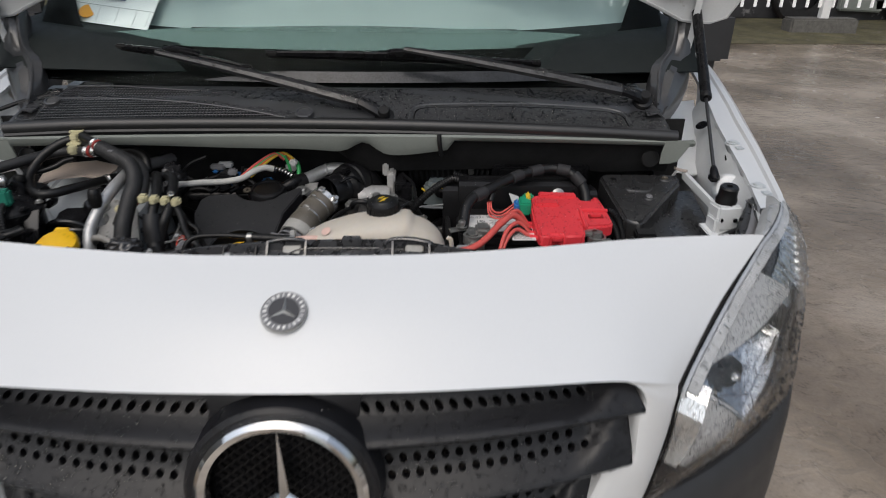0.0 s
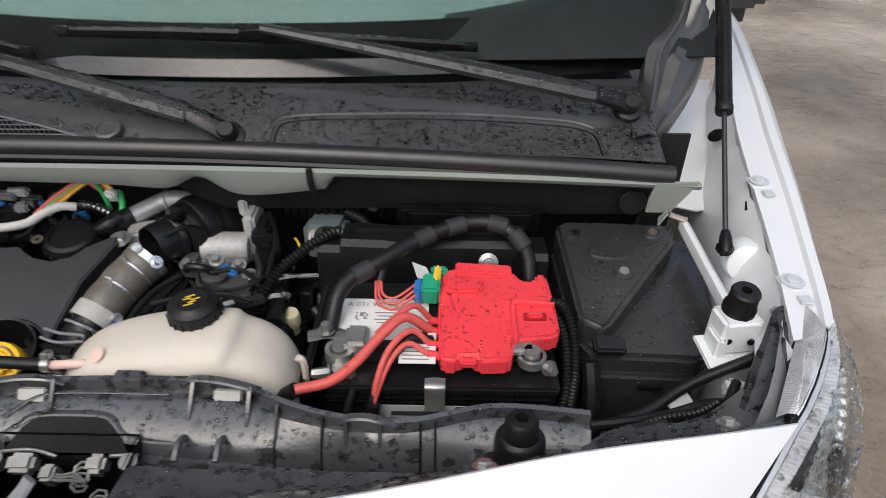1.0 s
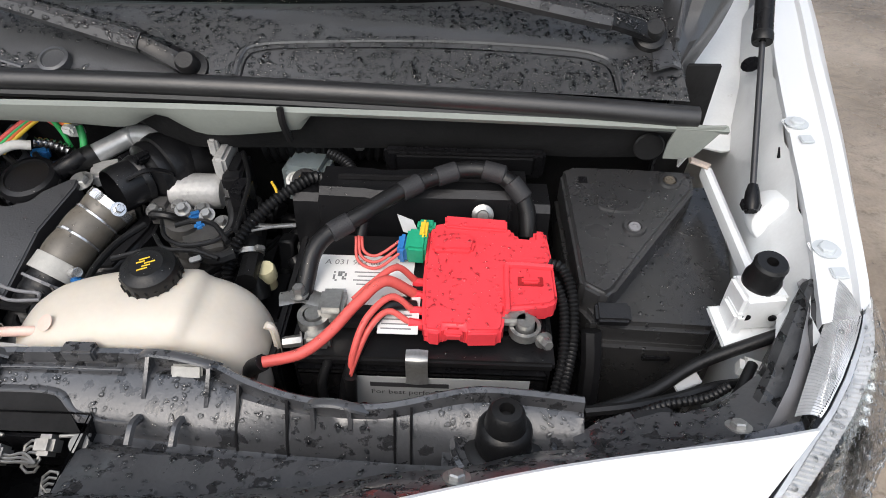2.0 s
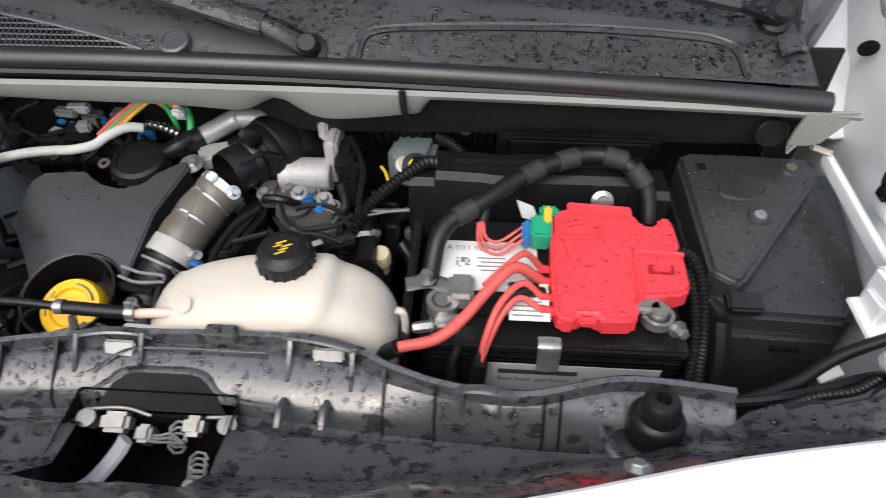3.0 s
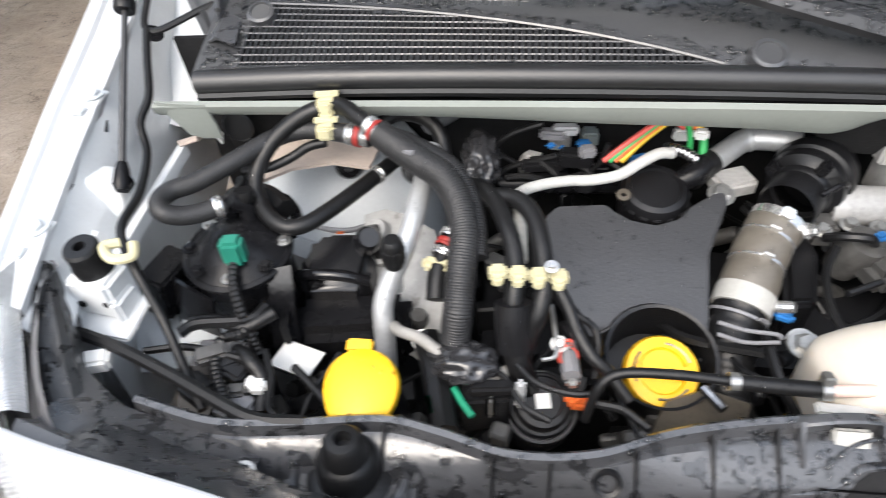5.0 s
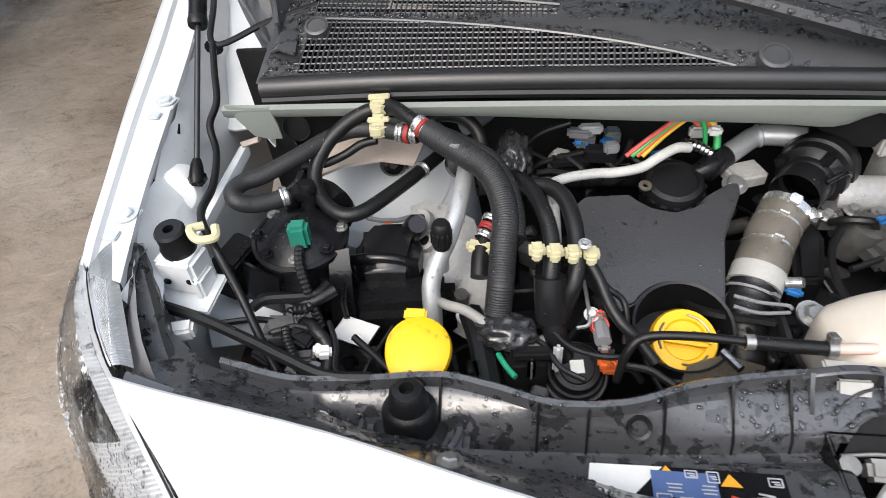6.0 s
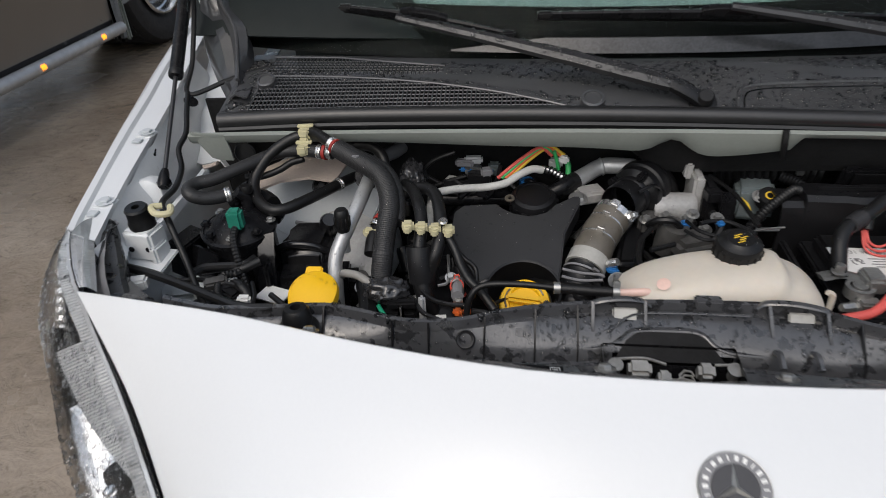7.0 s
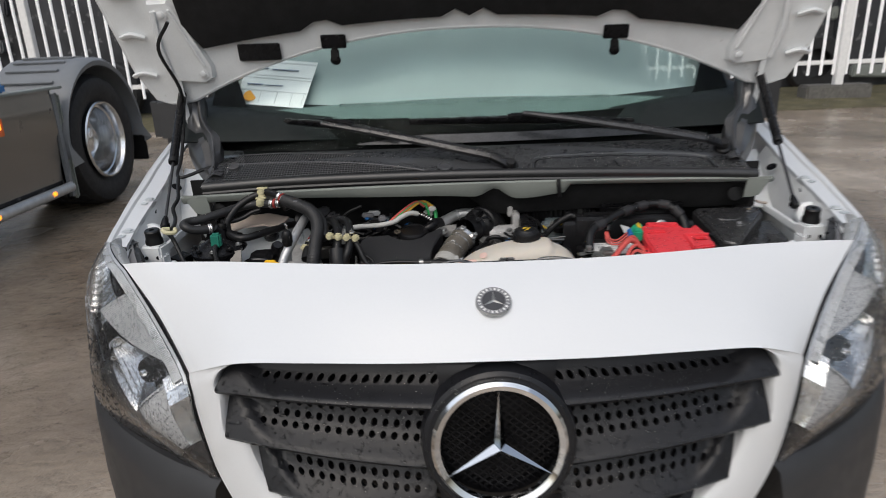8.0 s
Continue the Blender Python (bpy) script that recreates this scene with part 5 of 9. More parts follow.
# outer ends, up to the lamps
for side in (1, -1):
    rows = []
    for k in range(8):
        x = 0.49 + 0.165 * k / 7
        n_ = nose_back(x)
        rows.append([(side * x, n_.y + 0.075 + 0.01 * math.sin(k), 0.925 + 0.004 * k), (side * x, n_.y + 0.05, 0.940 + 0.003 * k), (side * x, n_.y + 0.022, 0.968), (side * x, n_.y + 0.012, n_.z - 0.010), (side * x, n_.y - 0.006, n_.z - 0.012)])
    part("end_strip", loft(rows, 0.003), PLASTIC, support)


def fin(x, h, w=0.0022, reach=1.0):
    """A thin upright rib that runs down the sloping shelf."""
    p, s = lip_at(x), step_at(x)
    q = p.lerp(s, reach)
    b = bmesh.new()
    pts = [p + Vector((0, -0.002, 0.004)), q + Vector((0, 0, 0.003)), q + Vector((0, -0.004, -0.01)), p + Vector((0, -0.002, -0.012))]
    pts[0] += Vector((0, -0.004, h))
    pts[1] += Vector((0, 0, h * 0.25))
    vs = [[b.verts.new((x + d, v.y, v.z)) for v in pts] for d in (-w / 2, w / 2)]
    b.faces.new(vs[0]); b.faces.new(vs[1])
    for k in range(4):
        b.faces.new((vs[0][k], vs[0][(k + 1) % 4], vs[1][(k + 1) % 4], vs[1][k]))
    return b


for x, h in ((-0.395, 0.001), (-0.31, 0.001), (-0.268, 0.001), (-0.205, 0.001), (-0.148, 0.001), (-0.100, 0.0008), (0.200, 0.001), (0.245, 0.001), (0.338, 0.001), (0.352, 0.001)):
    part("rib", fin(x, h), PLASTIC_DRY, support)
# raised hoods in the lip, each between two deeper fins
for x0, x1 in ((-0.083, -0.024), (0.112, 0.170), (0.268, 0.300)):
    p0, p1 = lip_at(x0), lip_at(x1)
    mid = p0.lerp(p1, 0.5)
    b = tube([p0 + Vector((-0.010, -0.002, 0.0)), p0 + Vector((0.0, -0.004, 0.008)), mid + Vector((0, -0.004, 0.011)), p1 + Vector((0.0, -0.004, 0.008)), p1 + Vector((0.012, -0.002, 0.0))], 0.0050, 8, flat=0.5)
    part("lip_hood", b, PLASTIC, support)
    for x in (x0, x1):
        part("hood_fin", fin(x, 0.005, 0.0035, 0.62), PLASTIC, support)
for x in (-0.048, 0.147):
    b = box(lip_at(x) + Vector((0, -0.012, -0.006)), (0.029, 0.004, 0.016), 0.002, rx=-42)
    part("cream_clip", b, CUFF, support, "off-white plastic clip")
part("lip_tab", box(lip_at(0.045) + Vector((0, -0.001, 0.003)), (0.030, 0.014, 0.014), 0.002), PLASTIC, support)
part("pad_tab", box(lip_at(-0.03) + Vector((0, 0.016, -0.016)), (0.060, 0.012, 0.006), 0.002, rz=-4), WIRE_W, support, "off-white spacer")
# moulded ridges round the catch opening
for pts, r in (([(-0.115, 0.372, 0.915), (-0.074, 0.374, 0.918), (-0.052, 0.382, 0.924), (-0.036, 0.390, 0.930), (0.0, 0.392, 0.931), (0.034, 0.390, 0.930), (0.052, 0.378, 0.921), (0.075, 0.373, 0.917), (0.12, 0.372, 0.916)], 0.0040),
               ([(-0.100, 0.385, 0.925), (-0.065, 0.390, 0.930), (-0.040, 0.404, 0.940), (-0.005, 0.408, 0.943), (0.09, 0.408, 0.943)], 0.0018)):
    part("moulded_ridge", tube(pts, r, 8, flat=0.55), PLASTIC, support)
# black sheet put in for the shade inside the catch opening
part("opening_shade", loft([[(-0.046, 0.380, 0.9245), (-0.030, 0.389, 0.9315), (0.028, 0.389, 0.9315), (0.044, 0.380, 0.9245)], [(-0.060, 0.362, 0.910), (-0.04, 0.362, 0.910), (0.04, 0.362, 0.910), (0.060, 0.362, 0.910)]], 0.001), FELT_AND_SHADE, support)
for x in (0.112, 0.150):
    part("locating_hook", tube([(x, 0.372, 0.922), (x, 0.360, 0.928), (x, 0.345, 0.922)], 0.004, 6), PLASTIC, support)
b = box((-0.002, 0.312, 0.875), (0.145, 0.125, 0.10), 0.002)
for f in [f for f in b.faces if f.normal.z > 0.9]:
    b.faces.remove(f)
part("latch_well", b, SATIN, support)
# rubber buffers
for x, y in ((-0.420, 0.360), (0.431, 0.362)):
    m = aim((x, y, 0.918), (0.0, 0.08, 1))
    b = lathe([(0.046, -0.012), (0.046, 0.002), (0.042, 0.004), (0.038, -0.004), (0.031, -0.006)], 28, m)
    box((x, y + 0.002, 0.908), (0.105, 0.075, 0.016), 0.006, rx=-4, bm=b)
    seat_ = part("buffer_seat", b, PLASTIC, support)
    b = lathe([(0.034, -0.010), (0.034, -0.002), (0.030, 0.001), (0.0245, 0.002), (0.0235, 0.022), (0.0205, 0.026), (0.0180, 0.028), (0.0155, 0.043), (0.0125, 0.047), (0.0065, 0.048), (0.0055, 0.038), (0, 0.038)], 28, m)
    part("buffer", b, RUBBER, support, "black rubber buffer")
    for dx in (-0.042, 0.040):
        part("seat_hole", lathe([(0.006, 0.003), (0.009, 0.003), (0.009, -0.004), (0.006, -0.004)], 14, aim((x + dx, y + 0.026, 0.918), (0, 0, 1))), PLASTIC_DRY, seat_)
for x, t in ((-0.373, 0.80), (0.391, 0.80), (0.601, 0.6), (0.062, 0.72), (-0.090, 0.72)):
    n_ = nose_back(x)
    at = n_ + Vector((0, 0.016, -0.006))
    part("support_bolt", hex_bolt(bmesh.new(), at, (0, 0.55, 1), 0.0064), STEEL, support, "zinc bolt")
for at, r in (((-0.226, 0.362, 0.930), 0.010), ((0.372, 0.377, 0.925), 0.009)):
    b = lathe([(r * 0.7, 0.001), (r, 0.002), (r * 1.1, 0.0), (r * 1.1, -0.008)], 18, aim(at, (0, -0.75, 0.66)))
    part("boss", b, PLASTIC_DRY, support)
# bonnet catch
catch = thing("bonnet_catch", (0, 0.34, 0.90), "bare metal bonnet catch with springs in the radiator support", "bonnet catch")
for x, w, h in ((-0.034, 0.030, 0.024), (0.036, 0.021, 0.026)):
    part("spring_housing", box((x, 0.350, 0.908), (w * 0.85, 0.018, h * 0.8), 0.004, rx=25), CATCH, catch, "pale cast block")
for x, z in ((-0.060, 0.904), (0.066, 0.904)):
    part("stud", lathe([(0, 0.005), (0.0085, 0.004), (0.0085, 0.002), (0.005, 0.0), (0.0065, -0.004), (0.006, -0.006), (0.0065, -0.012), (0, -0.014)], 16, aim((x, 0.350, z + 0.008), (0, -0.3, 1))), CATCH, catch)
for x, y, z, n_ in ((0.018, 0.352, 0.900, 22), (0.040, 0.330, 0.888, 34)):
    run = [Vector((x + 0.0080 * math.cos(k * 0.9), y - 0.0006 * k + 0.0065 * math.sin(k * 0.9), z - 0.0004 * k + 0.004 * math.sin(k * 0.9))) for k in range(n_)]
    part("spring", tube(run, 0.0014, 6, raw=True), CATCH, catch)
part("catch_hook", tube([(-0.024, 0.338, 0.902), (-0.030, 0.330, 0.894), (-0.042, 0.312, 0.886), (-0.054, 0.300, 0.882), (-0.080, 0.288, 0.880)], 0.0085, 8, flat=0.5), LAMPGREY, catch, "painted grey hook")
part("catch_bar", tube([(-0.064, 0.358, 0.914), (-0.03, 0.360, 0.916), (-0.005, 0.356, 0.912)], 0.0018, 8), CATCH, catch)
part("catch_bar", tube([(0.046, 0.356, 0.914), (0.072, 0.358, 0.914)], 0.0018, 8), CATCH, catch)
for k in range(3):
    part("catch_wire", tube([(-0.014, 0.346 - 0.004 * k, 0.906), (0.002, 0.342 - 0.003 * k, 0.903), (0.014, 0.345 - 0.004 * k, 0.902), (0.026, 0.338, 0.898)], 0.0014, 6), CATCH, catch)
part("catch_strap", box((-0.008, 0.344, 0.900), (0.014, 0.016, 0.022), 0.003, rx=20), CATCH, catch)
part("catch_plate", box((0.0, 0.362, 0.880), (0.13, 0.004, 0.05), 0.001), SATIN, catch)
part("low_bolt", hex_bolt(bmesh.new(), (0.036, 0.312, 0.874), (0, -0.2, 1), 0.005), CATCH, catch)
# warning sticker
sticker = thing("warning_sticker", (-0.19, 0.31, 0.93), "black warning sticker with orange triangles and a red cross", "sticker")
for nm, quad, mt in (("white_field", ((-0.268, 0.330), (-0.211, 0.331), (-0.240, 0.300), (-0.272, 0.300)), LABEL),
                     ("black_field", ((-0.2105, 0.331), (-0.118, 0.331), (-0.118, 0.291), (-0.255, 0.291), (-0.2395, 0.300)), SATIN)):
    b = bmesh.new()
    b.faces.new([b.verts.new(on_panel(x, y, 0.0035)) for x, y in quad])
    part(nm, b, mt, sticker)
for x, y in ((-0.2085, 0.3255), (-0.1605, 0.3215)):
    b = bmesh.new()
    b.faces.new([b.verts.new(on_panel(x + dx, y + dy, 0.0050)) for dx, dy in ((-0.0085, -0.005), (0.0085, -0.005), (0.0, 0.006))])
    part("triangle", b, INK_ORANGE, sticker)
part("blue_screen", merge(bmesh.new(), box((0, 0, 0), (0.050, 0.026, 0.0004)), Matrix.Translation(on_panel(-0.196, 0.3135, 0.0046))), INK_BLUE, sticker, "blue printed panel")
for x, y, w, h in ((-0.190, 0.3250, 0.009, 0.006), (-0.1735, 0.3235, 0.0085, 0.009), (-0.213, 0.3020, 0.011, 0.009), (-0.196, 0.3005, 0.010, 0.008), (-0.178, 0.3000, 0.013, 0.009), (-0.127, 0.3225, 0.010, 0.007)):
    b = bmesh.new()
    for dx, dy, sx, sy in ((0, h / 2, w, 0.0010), (0, -h / 2, w, 0.0010), (w / 2, 0, 0.0010, h), (-w / 2, 0, 0.0010, h), (0, 0.0005, w * 0.6, 0.0010), (0.001, -0.0015, w * 0.5, 0.0010)):
        merge(b, box((0, 0, 0), (sx, sy, 0.0004)), Matrix.Translation(on_panel(x + dx, y + dy, 0.0054)))
    part("pictogram", b, LABEL_GREY, sticker)
for k in range(6):
    part("print_bar", merge(bmesh.new(), box((0, 0, 0), (0.012 - 0.002 * (k % 2), 0.0010, 0.0004)), Matrix.Translation(on_panel(-0.204 + 0.026 * (k // 3), 0.3155 - 0.0032 * (k % 3), 0.0054))), LABEL_GREY, sticker)
part("grey_scrawl", tube([on_panel(-0.142 + 0.012 * math.sin(k * 1.7), 0.312 - 0.0022 * k, 0.0055) for k in range(9)], 0.0008, 5), LABEL_GREY, sticker)
for s in (1, -1):
    part("red_cross_stroke", tube([on_panel(-0.146 - s * 0.017, 0.3075, 0.006), on_panel(-0.146 + s * 0.017, 0.2955 + 0.002 * s, 0.006)], 0.0013, 5, raw=True), INK_RED, sticker)

# ---- battery ----
battery = thing("battery", (0.354, 0.555, 0.70), "black starter battery with white and silver labels in its tray", "battery")
b = box((0.354, 0.557, 0.792), (0.258, 0.174, 0.185), 0.006)
part("case", b, SATIN, battery)
b = box((0.354, 0.559, 0.888), (0.264, 0.176, 0.012), 0.003)
box((0.354, 0.572, 0.902), (0.240, 0.130, 0.022), 0.006, bm=b)
part("lid", b, PLASTIC_DRY, battery)
b = bmesh.new()
for k in range(2):
    box((0.354, 0.4695, 0.8785 - 0.006 * k), (0.250, 0.004, 0.002), 0.001, bm=b)
part("case_rib", b, SATIN, battery)
part("front_label", box((0.374, 0.4688, 0.838), (0.178, 0.0012, 0.062), 0.0), LABEL_GREY, battery, "silver label with black print")
upright = Matrix.Translation((0.302, 0.4675, 0.842)) @ pose(0, 0, 0, 90, 0, 0)
letters("label_print", "For best perform", 0.0105, upright, INK, battery)
b = box((0.342, 0.4677, 0.8575), (0.080, 0.0006, 0.0065))
part("label_bar", b, INK, battery)
part("top_label", box((0.288, 0.560, 0.9145), (0.105, 0.072, 0.001)), LABEL, battery, "white label with small print")
part("side_label", box((0.330, 0.512, 0.9145), (0.040, 0.05, 0.001)), LABEL, battery)
flat_at = lambda x, y: Matrix.Translation((x, y, 0.9155))
letters("top_print", "A 031 982 80", 0.011, flat_at(0.243, 0.581), PRINT, battery)
letters("side_print", "12V-70A", 0.009, flat_at(0.311, 0.528), INK, battery)
letters("side_print", "CCA 720", 0.009, flat_at(0.311, 0.519), INK, battery)
for k in range(4):
    part("print_bar", box((0.292 + 0.004 * (k % 2), 0.570 - 0.006 * (k % 4), 0.9153), (0.030, 0.0014, 0.0004)), PRINT, battery)
for k in range(4):
    part("print_bar", box((0.328, 0.511 - 0.006 * k, 0.9153), (0.030, 0.0014, 0.0004)), PRINT, battery)
b = bmesh.new()
for k in range(36):
    if random.random() < 0.6:
        box((0.256 + 0.0024 * (k % 6), 0.557 + 0.0024 * (k // 6), 0.9153), (0.0022, 0.0022, 0.0004), bm=b)
part("print_square", b, PRINT, battery)
part("hold_down", tube([(0.350, 0.478, 0.902), (0.350, 0.466, 0.898), (0.350, 0.4655, 0.880), (0.350, 0.462, 0.868)], 0.011, 4, flat=0.15), STEEL, battery, "zinc hold-down strap")
b = lathe([(0, 0.018), (0.009, 0.018), (0.010, 0), (0, 0)], 16, aim((0.456, 0.503, 0.905), (0, 0, 1)))
lathe([(0.012, 0.002), (0.016, 0.002), (0.016, 0.012), (0.012, 0.012)], 20, aim((0.456, 0.503, 0.903), (0, 0, 1)), b)
hex_bolt(b, (0.474, 0.494, 0.905), (0.3, -0.8, 0.3), 0.006, 0.014)
box((0.442, 0.510, 0.918), (0.034, 0.018, 0.010), 0.003, bm=b)
part("positive_clamp", b, STEEL, battery)
b = lathe([(0, 0.018), (0.009, 0.018), (0.010, 0), (0, 0)], 16, aim((0.244, 0.508, 0.900), (0, 0, 1)))
lathe([(0.011, 0.0), (0.0165, 0.0), (0.0165, 0.014), (0.011, 0.014)], 20, aim((0.244, 0.508, 0.902), (0, 0, 1)), b)
box((0.250, 0.490, 0.900), (0.026, 0.018, 0.016), 0.003, bm=b)
box((0.262, 0.520, 0.916), (0.026, 0.034, 0.022), 0.004, bm=b)
hex_bolt(b, (0.235, 0.487, 0.900), (-1, -0.3, 0.1), 0.006, 0.02)
hex_bolt(b, (0.226, 0.530, 0.920), (0, 0, 1), 0.0065, 0.012)
tube([(0.262, 0.52, 0.915), (0.232, 0.532, 0.916), (0.205, 0.528, 0.914)], 0.010, 4, flat=0.3, bm=b)
part("negative_clamp", b, STEEL, battery, "zinc battery clamp with a sensor")
battery.location += Vector((0, -0.014, 0.012))
part("sensor_body", box((0.264, 0.519, 0.927), (0.018, 0.024, 0.005), 0.002), LABEL_GREY, battery)

# ---- fuse box with its red cover ----
fuse = thing("fuse_box", (0.42, 0.54, 0.915), "bright red fuse box cover on the battery, wet", "fuse box")
RED_PLAN = [(0.358, 0.606), (0.372, 0.611), (0.446, 0.604), (0.449, 0.592), (0.468, 0.591), (0.469, 0.604), (0.482, 0.602), (0.487, 0.560), (0.489, 0.512), (0.481, 0.505),
            (0.436, 0.499), (0.434, 0.478), (0.430, 0.472), (0.396, 0.470), (0.394, 0.478), (0.376, 0.478), (0.374, 0.470), (0.358, 0.471), (0.354, 0.478), (0.352, 0.535), (0.354, 0.600)]
b = prism(RED_PLAN, 0.916, 0.936, 0.005, 3, slope=(0.475, 0.15))
part("cover", b, RED, fuse, "red plastic cover beaded with rain")
b = prism([(0.360, 0.566), (0.402, 0.566), (0.406, 0.580), (0.400, 0.588), (0.360, 0.590)], 0.930, 0.942, 0.003, slope=(0.475, 0.15))
part("raised_step", b, RED, fuse)
b = tube([(0.438, 0.496, 0.940), (0.438, 0.545, 0.9475), (0.444, 0.552, 0.949), (0.486, 0.550, 0.949)], 0.0035, 6)
part("moulded_edge", b, RED, fuse)
part("rear_flap", prism([(0.372, 0.600), (0.440, 0.596), (0.440, 0.612), (0.372, 0.616)], 0.925, 0.940, 0.002, slope=(0.475, 0.15)), RED, fuse)
b = box((0.462, 0.532, 0.9455), (0.026, 0.011, 0.002), 0.0005, rx=8)
part("latch_slot", b, surf("red_shadowed_slot", (0.30, 0.012, 0.014), 0.4), fuse)
for x, y in ((0.385, 0.4735), (0.462, 0.5335)):
    part("latch", box((x, y - 0.001, 0.929 if y < 0.5 else 0.9450), (0.018, 0.008, 0.010), 0.002, rx=8), RED, fuse)
for y in (0.488, 0.505, 0.527, 0.545):
    part("cable_boot", tube([(0.360, y, 0.922), (0.340, y, 0.926)], 0.0055, 8, raw=True), RED, fuse)
part("base", box((0.420, 0.545, 0.905), (0.12, 0.11, 0.014), 0.003), SATIN, fuse)
for x, y, z, s, mt in ((0.343, 0.580, 0.946, (0.022, 0.030, 0.026), GREEN), (0.328, 0.578, 0.944, (0.010, 0.024, 0.024), BLUE), (0.350, 0.592, 0.957, (0.008, 0.024, 0.016), WIRE_Y), (0.352, 0.604, 0.950, (0.020, 0.014, 0.020), GREEN)):
    part("plug", box((x, y, z), s, 0.003, rz=-4, rx=8), mt, fuse)


# ---- cables and hoses ----
def cable(name, runs, mat_, label, category="cable", group="", **kw):
    """Each run of a cable or hose as a part of one thing: (points, radius)."""
    root = thing(name, runs[0][0][0], label, category, group)
    for pts, r in runs:
        part("run", tube(pts, r, **kw), mat_, root)
    return root


cable("red_power_cable", [([(0.342, 0.527, 0.928), (0.315, 0.520, 0.952), (0.290, 0.495, 0.946), (0.265, 0.467, 0.932), (0.240, 0.447, 0.924), (0.205, 0.438, 0.920)], 0.0058)], RED_CABLE, "thick faded red power cable from the fuse box")
cable("red_cable", [([(0.342, 0.505, 0.928), (0.322, 0.505, 0.945), (0.300, 0.480, 0.940), (0.288, 0.458, 0.915), (0.284, 0.448, 0.885)], 0.0036),
                    ([(0.342, 0.488, 0.926), (0.320, 0.492, 0.938), (0.302, 0.474, 0.930), (0.287, 0.452, 0.900), (0.283, 0.446, 0.885)], 0.0032),
                    ([(0.342, 0.545, 0.930), (0.325, 0.540, 0.952), (0.305, 0.520, 0.952), (0.285, 0.500, 0.944)], 0.0036)], RED_CABLE, "red cables looping from the fuse box")
cable("black_power_cable", [([(0.345, 0.512, 0.925), (0.318, 0.500, 0.935), (0.295, 0.470, 0.918), (0.280, 0.445, 0.88), (0.276, 0.43, 0.82)], 0.0060),
                            ([(0.285, 0.446, 0.892), (0.283, 0.440, 0.85), (0.285, 0.44, 0.80)], 0.0068),
                            ([(0.262, 0.46, 0.90), (0.255, 0.445, 0.875), (0.262, 0.43, 0.83)], 0.005),
                            ([(0.205, 0.438, 0.920), (0.190, 0.440, 0.905), (0.180, 0.45, 0.87)], 0.0085)], RUBBER, "black taped power cables beside the battery")
cable("orange_wire", [([(0.325, 0.586, 0.948), (0.300, 0.575, 0.935), (0.285, 0.578, 0.938), (0.282, 0.590, 0.95)], 0.0017), ([(0.325, 0.578, 0.946), (0.300, 0.568, 0.932), (0.282, 0.574, 0.935), (0.279, 0.590, 0.95)], 0.0017),
                      ([(0.325, 0.570, 0.944), (0.300, 0.560, 0.930), (0.279, 0.570, 0.932), (0.276, 0.588, 0.95)], 0.0017)], RED_CABLE, "thin orange-red wires into a green plug")
loom = cable("taped_loom", [([(0.228, 0.515, 0.925), (0.231, 0.534, 0.938), (0.236, 0.555, 0.955), (0.250, 0.574, 0.965), (0.282, 0.595, 0.974), (0.315, 0.624, 0.980), (0.351, 0.647, 0.985), (0.391, 0.662, 0.989), (0.425, 0.661, 0.987), (0.450, 0.649, 0.975), (0.463, 0.636, 0.955), (0.466, 0.620, 0.930)], 0.0096),
                            ([(0.300, 0.612, 0.976), (0.286, 0.600, 0.968), (0.281, 0.588, 0.952)], 0.0066)], RUBBER, "black cloth-taped wiring loom arching behind the battery", sides=12)
for p, w in (((0.262, 0.582, 0.968), (0.5, 0.35, 0.12)), ((0.333, 0.636, 0.9825), (0.5, 0.35, 0.07)), ((0.372, 0.656, 0.987), (0.5, 0.2, 0.05)), ((0.425, 0.661, 0.987), (0.5, -0.1, -0.08)), ((0.452, 0.648, 0.973), (0.4, -0.3, -0.4))):
    part("tape_wrap", lathe([(0.0092, -0.013), (0.0112, -0.012), (0.0114, 0.011), (0.0092, 0.013)], 14, aim(p, w)), TAPE, loom)
cable("corrugated_hose", [([(0.222, 0.676, 0.962), (0.211, 0.669, 0.965), (0.180, 0.645, 0.955), (0.152, 0.622, 0.938), (0.132, 0.598, 0.915), (0.126, 0.575, 0.890), (0.140, 0.552, 0.872), (0.175, 0.528, 0.862)], 0.0075)], RUBBER, "black corrugated hose behind the coolant tank", "hose", ridge=0.0024, pitch=0.0055, sides=12)
cable("corrugated_conduit", [([(0.484, 0.560, 0.945), (0.497, 0.552, 0.945), (0.507, 0.530, 0.928), (0.507, 0.49, 0.90), (0.494, 0.44, 0.885), (0.488, 0.415, 0.87)], 0.0058),
                             ([(0.480, 0.548, 0.935), (0.490, 0.540, 0.935), (0.498, 0.515, 0.920), (0.496, 0.475, 0.895), (0.486, 0.44, 0.88), (0.480, 0.415, 0.86)], 0.0058)], RUBBER, "twin corrugated wire conduits beside the battery", "conduit", ridge=0.0018, pitch=0.0045)
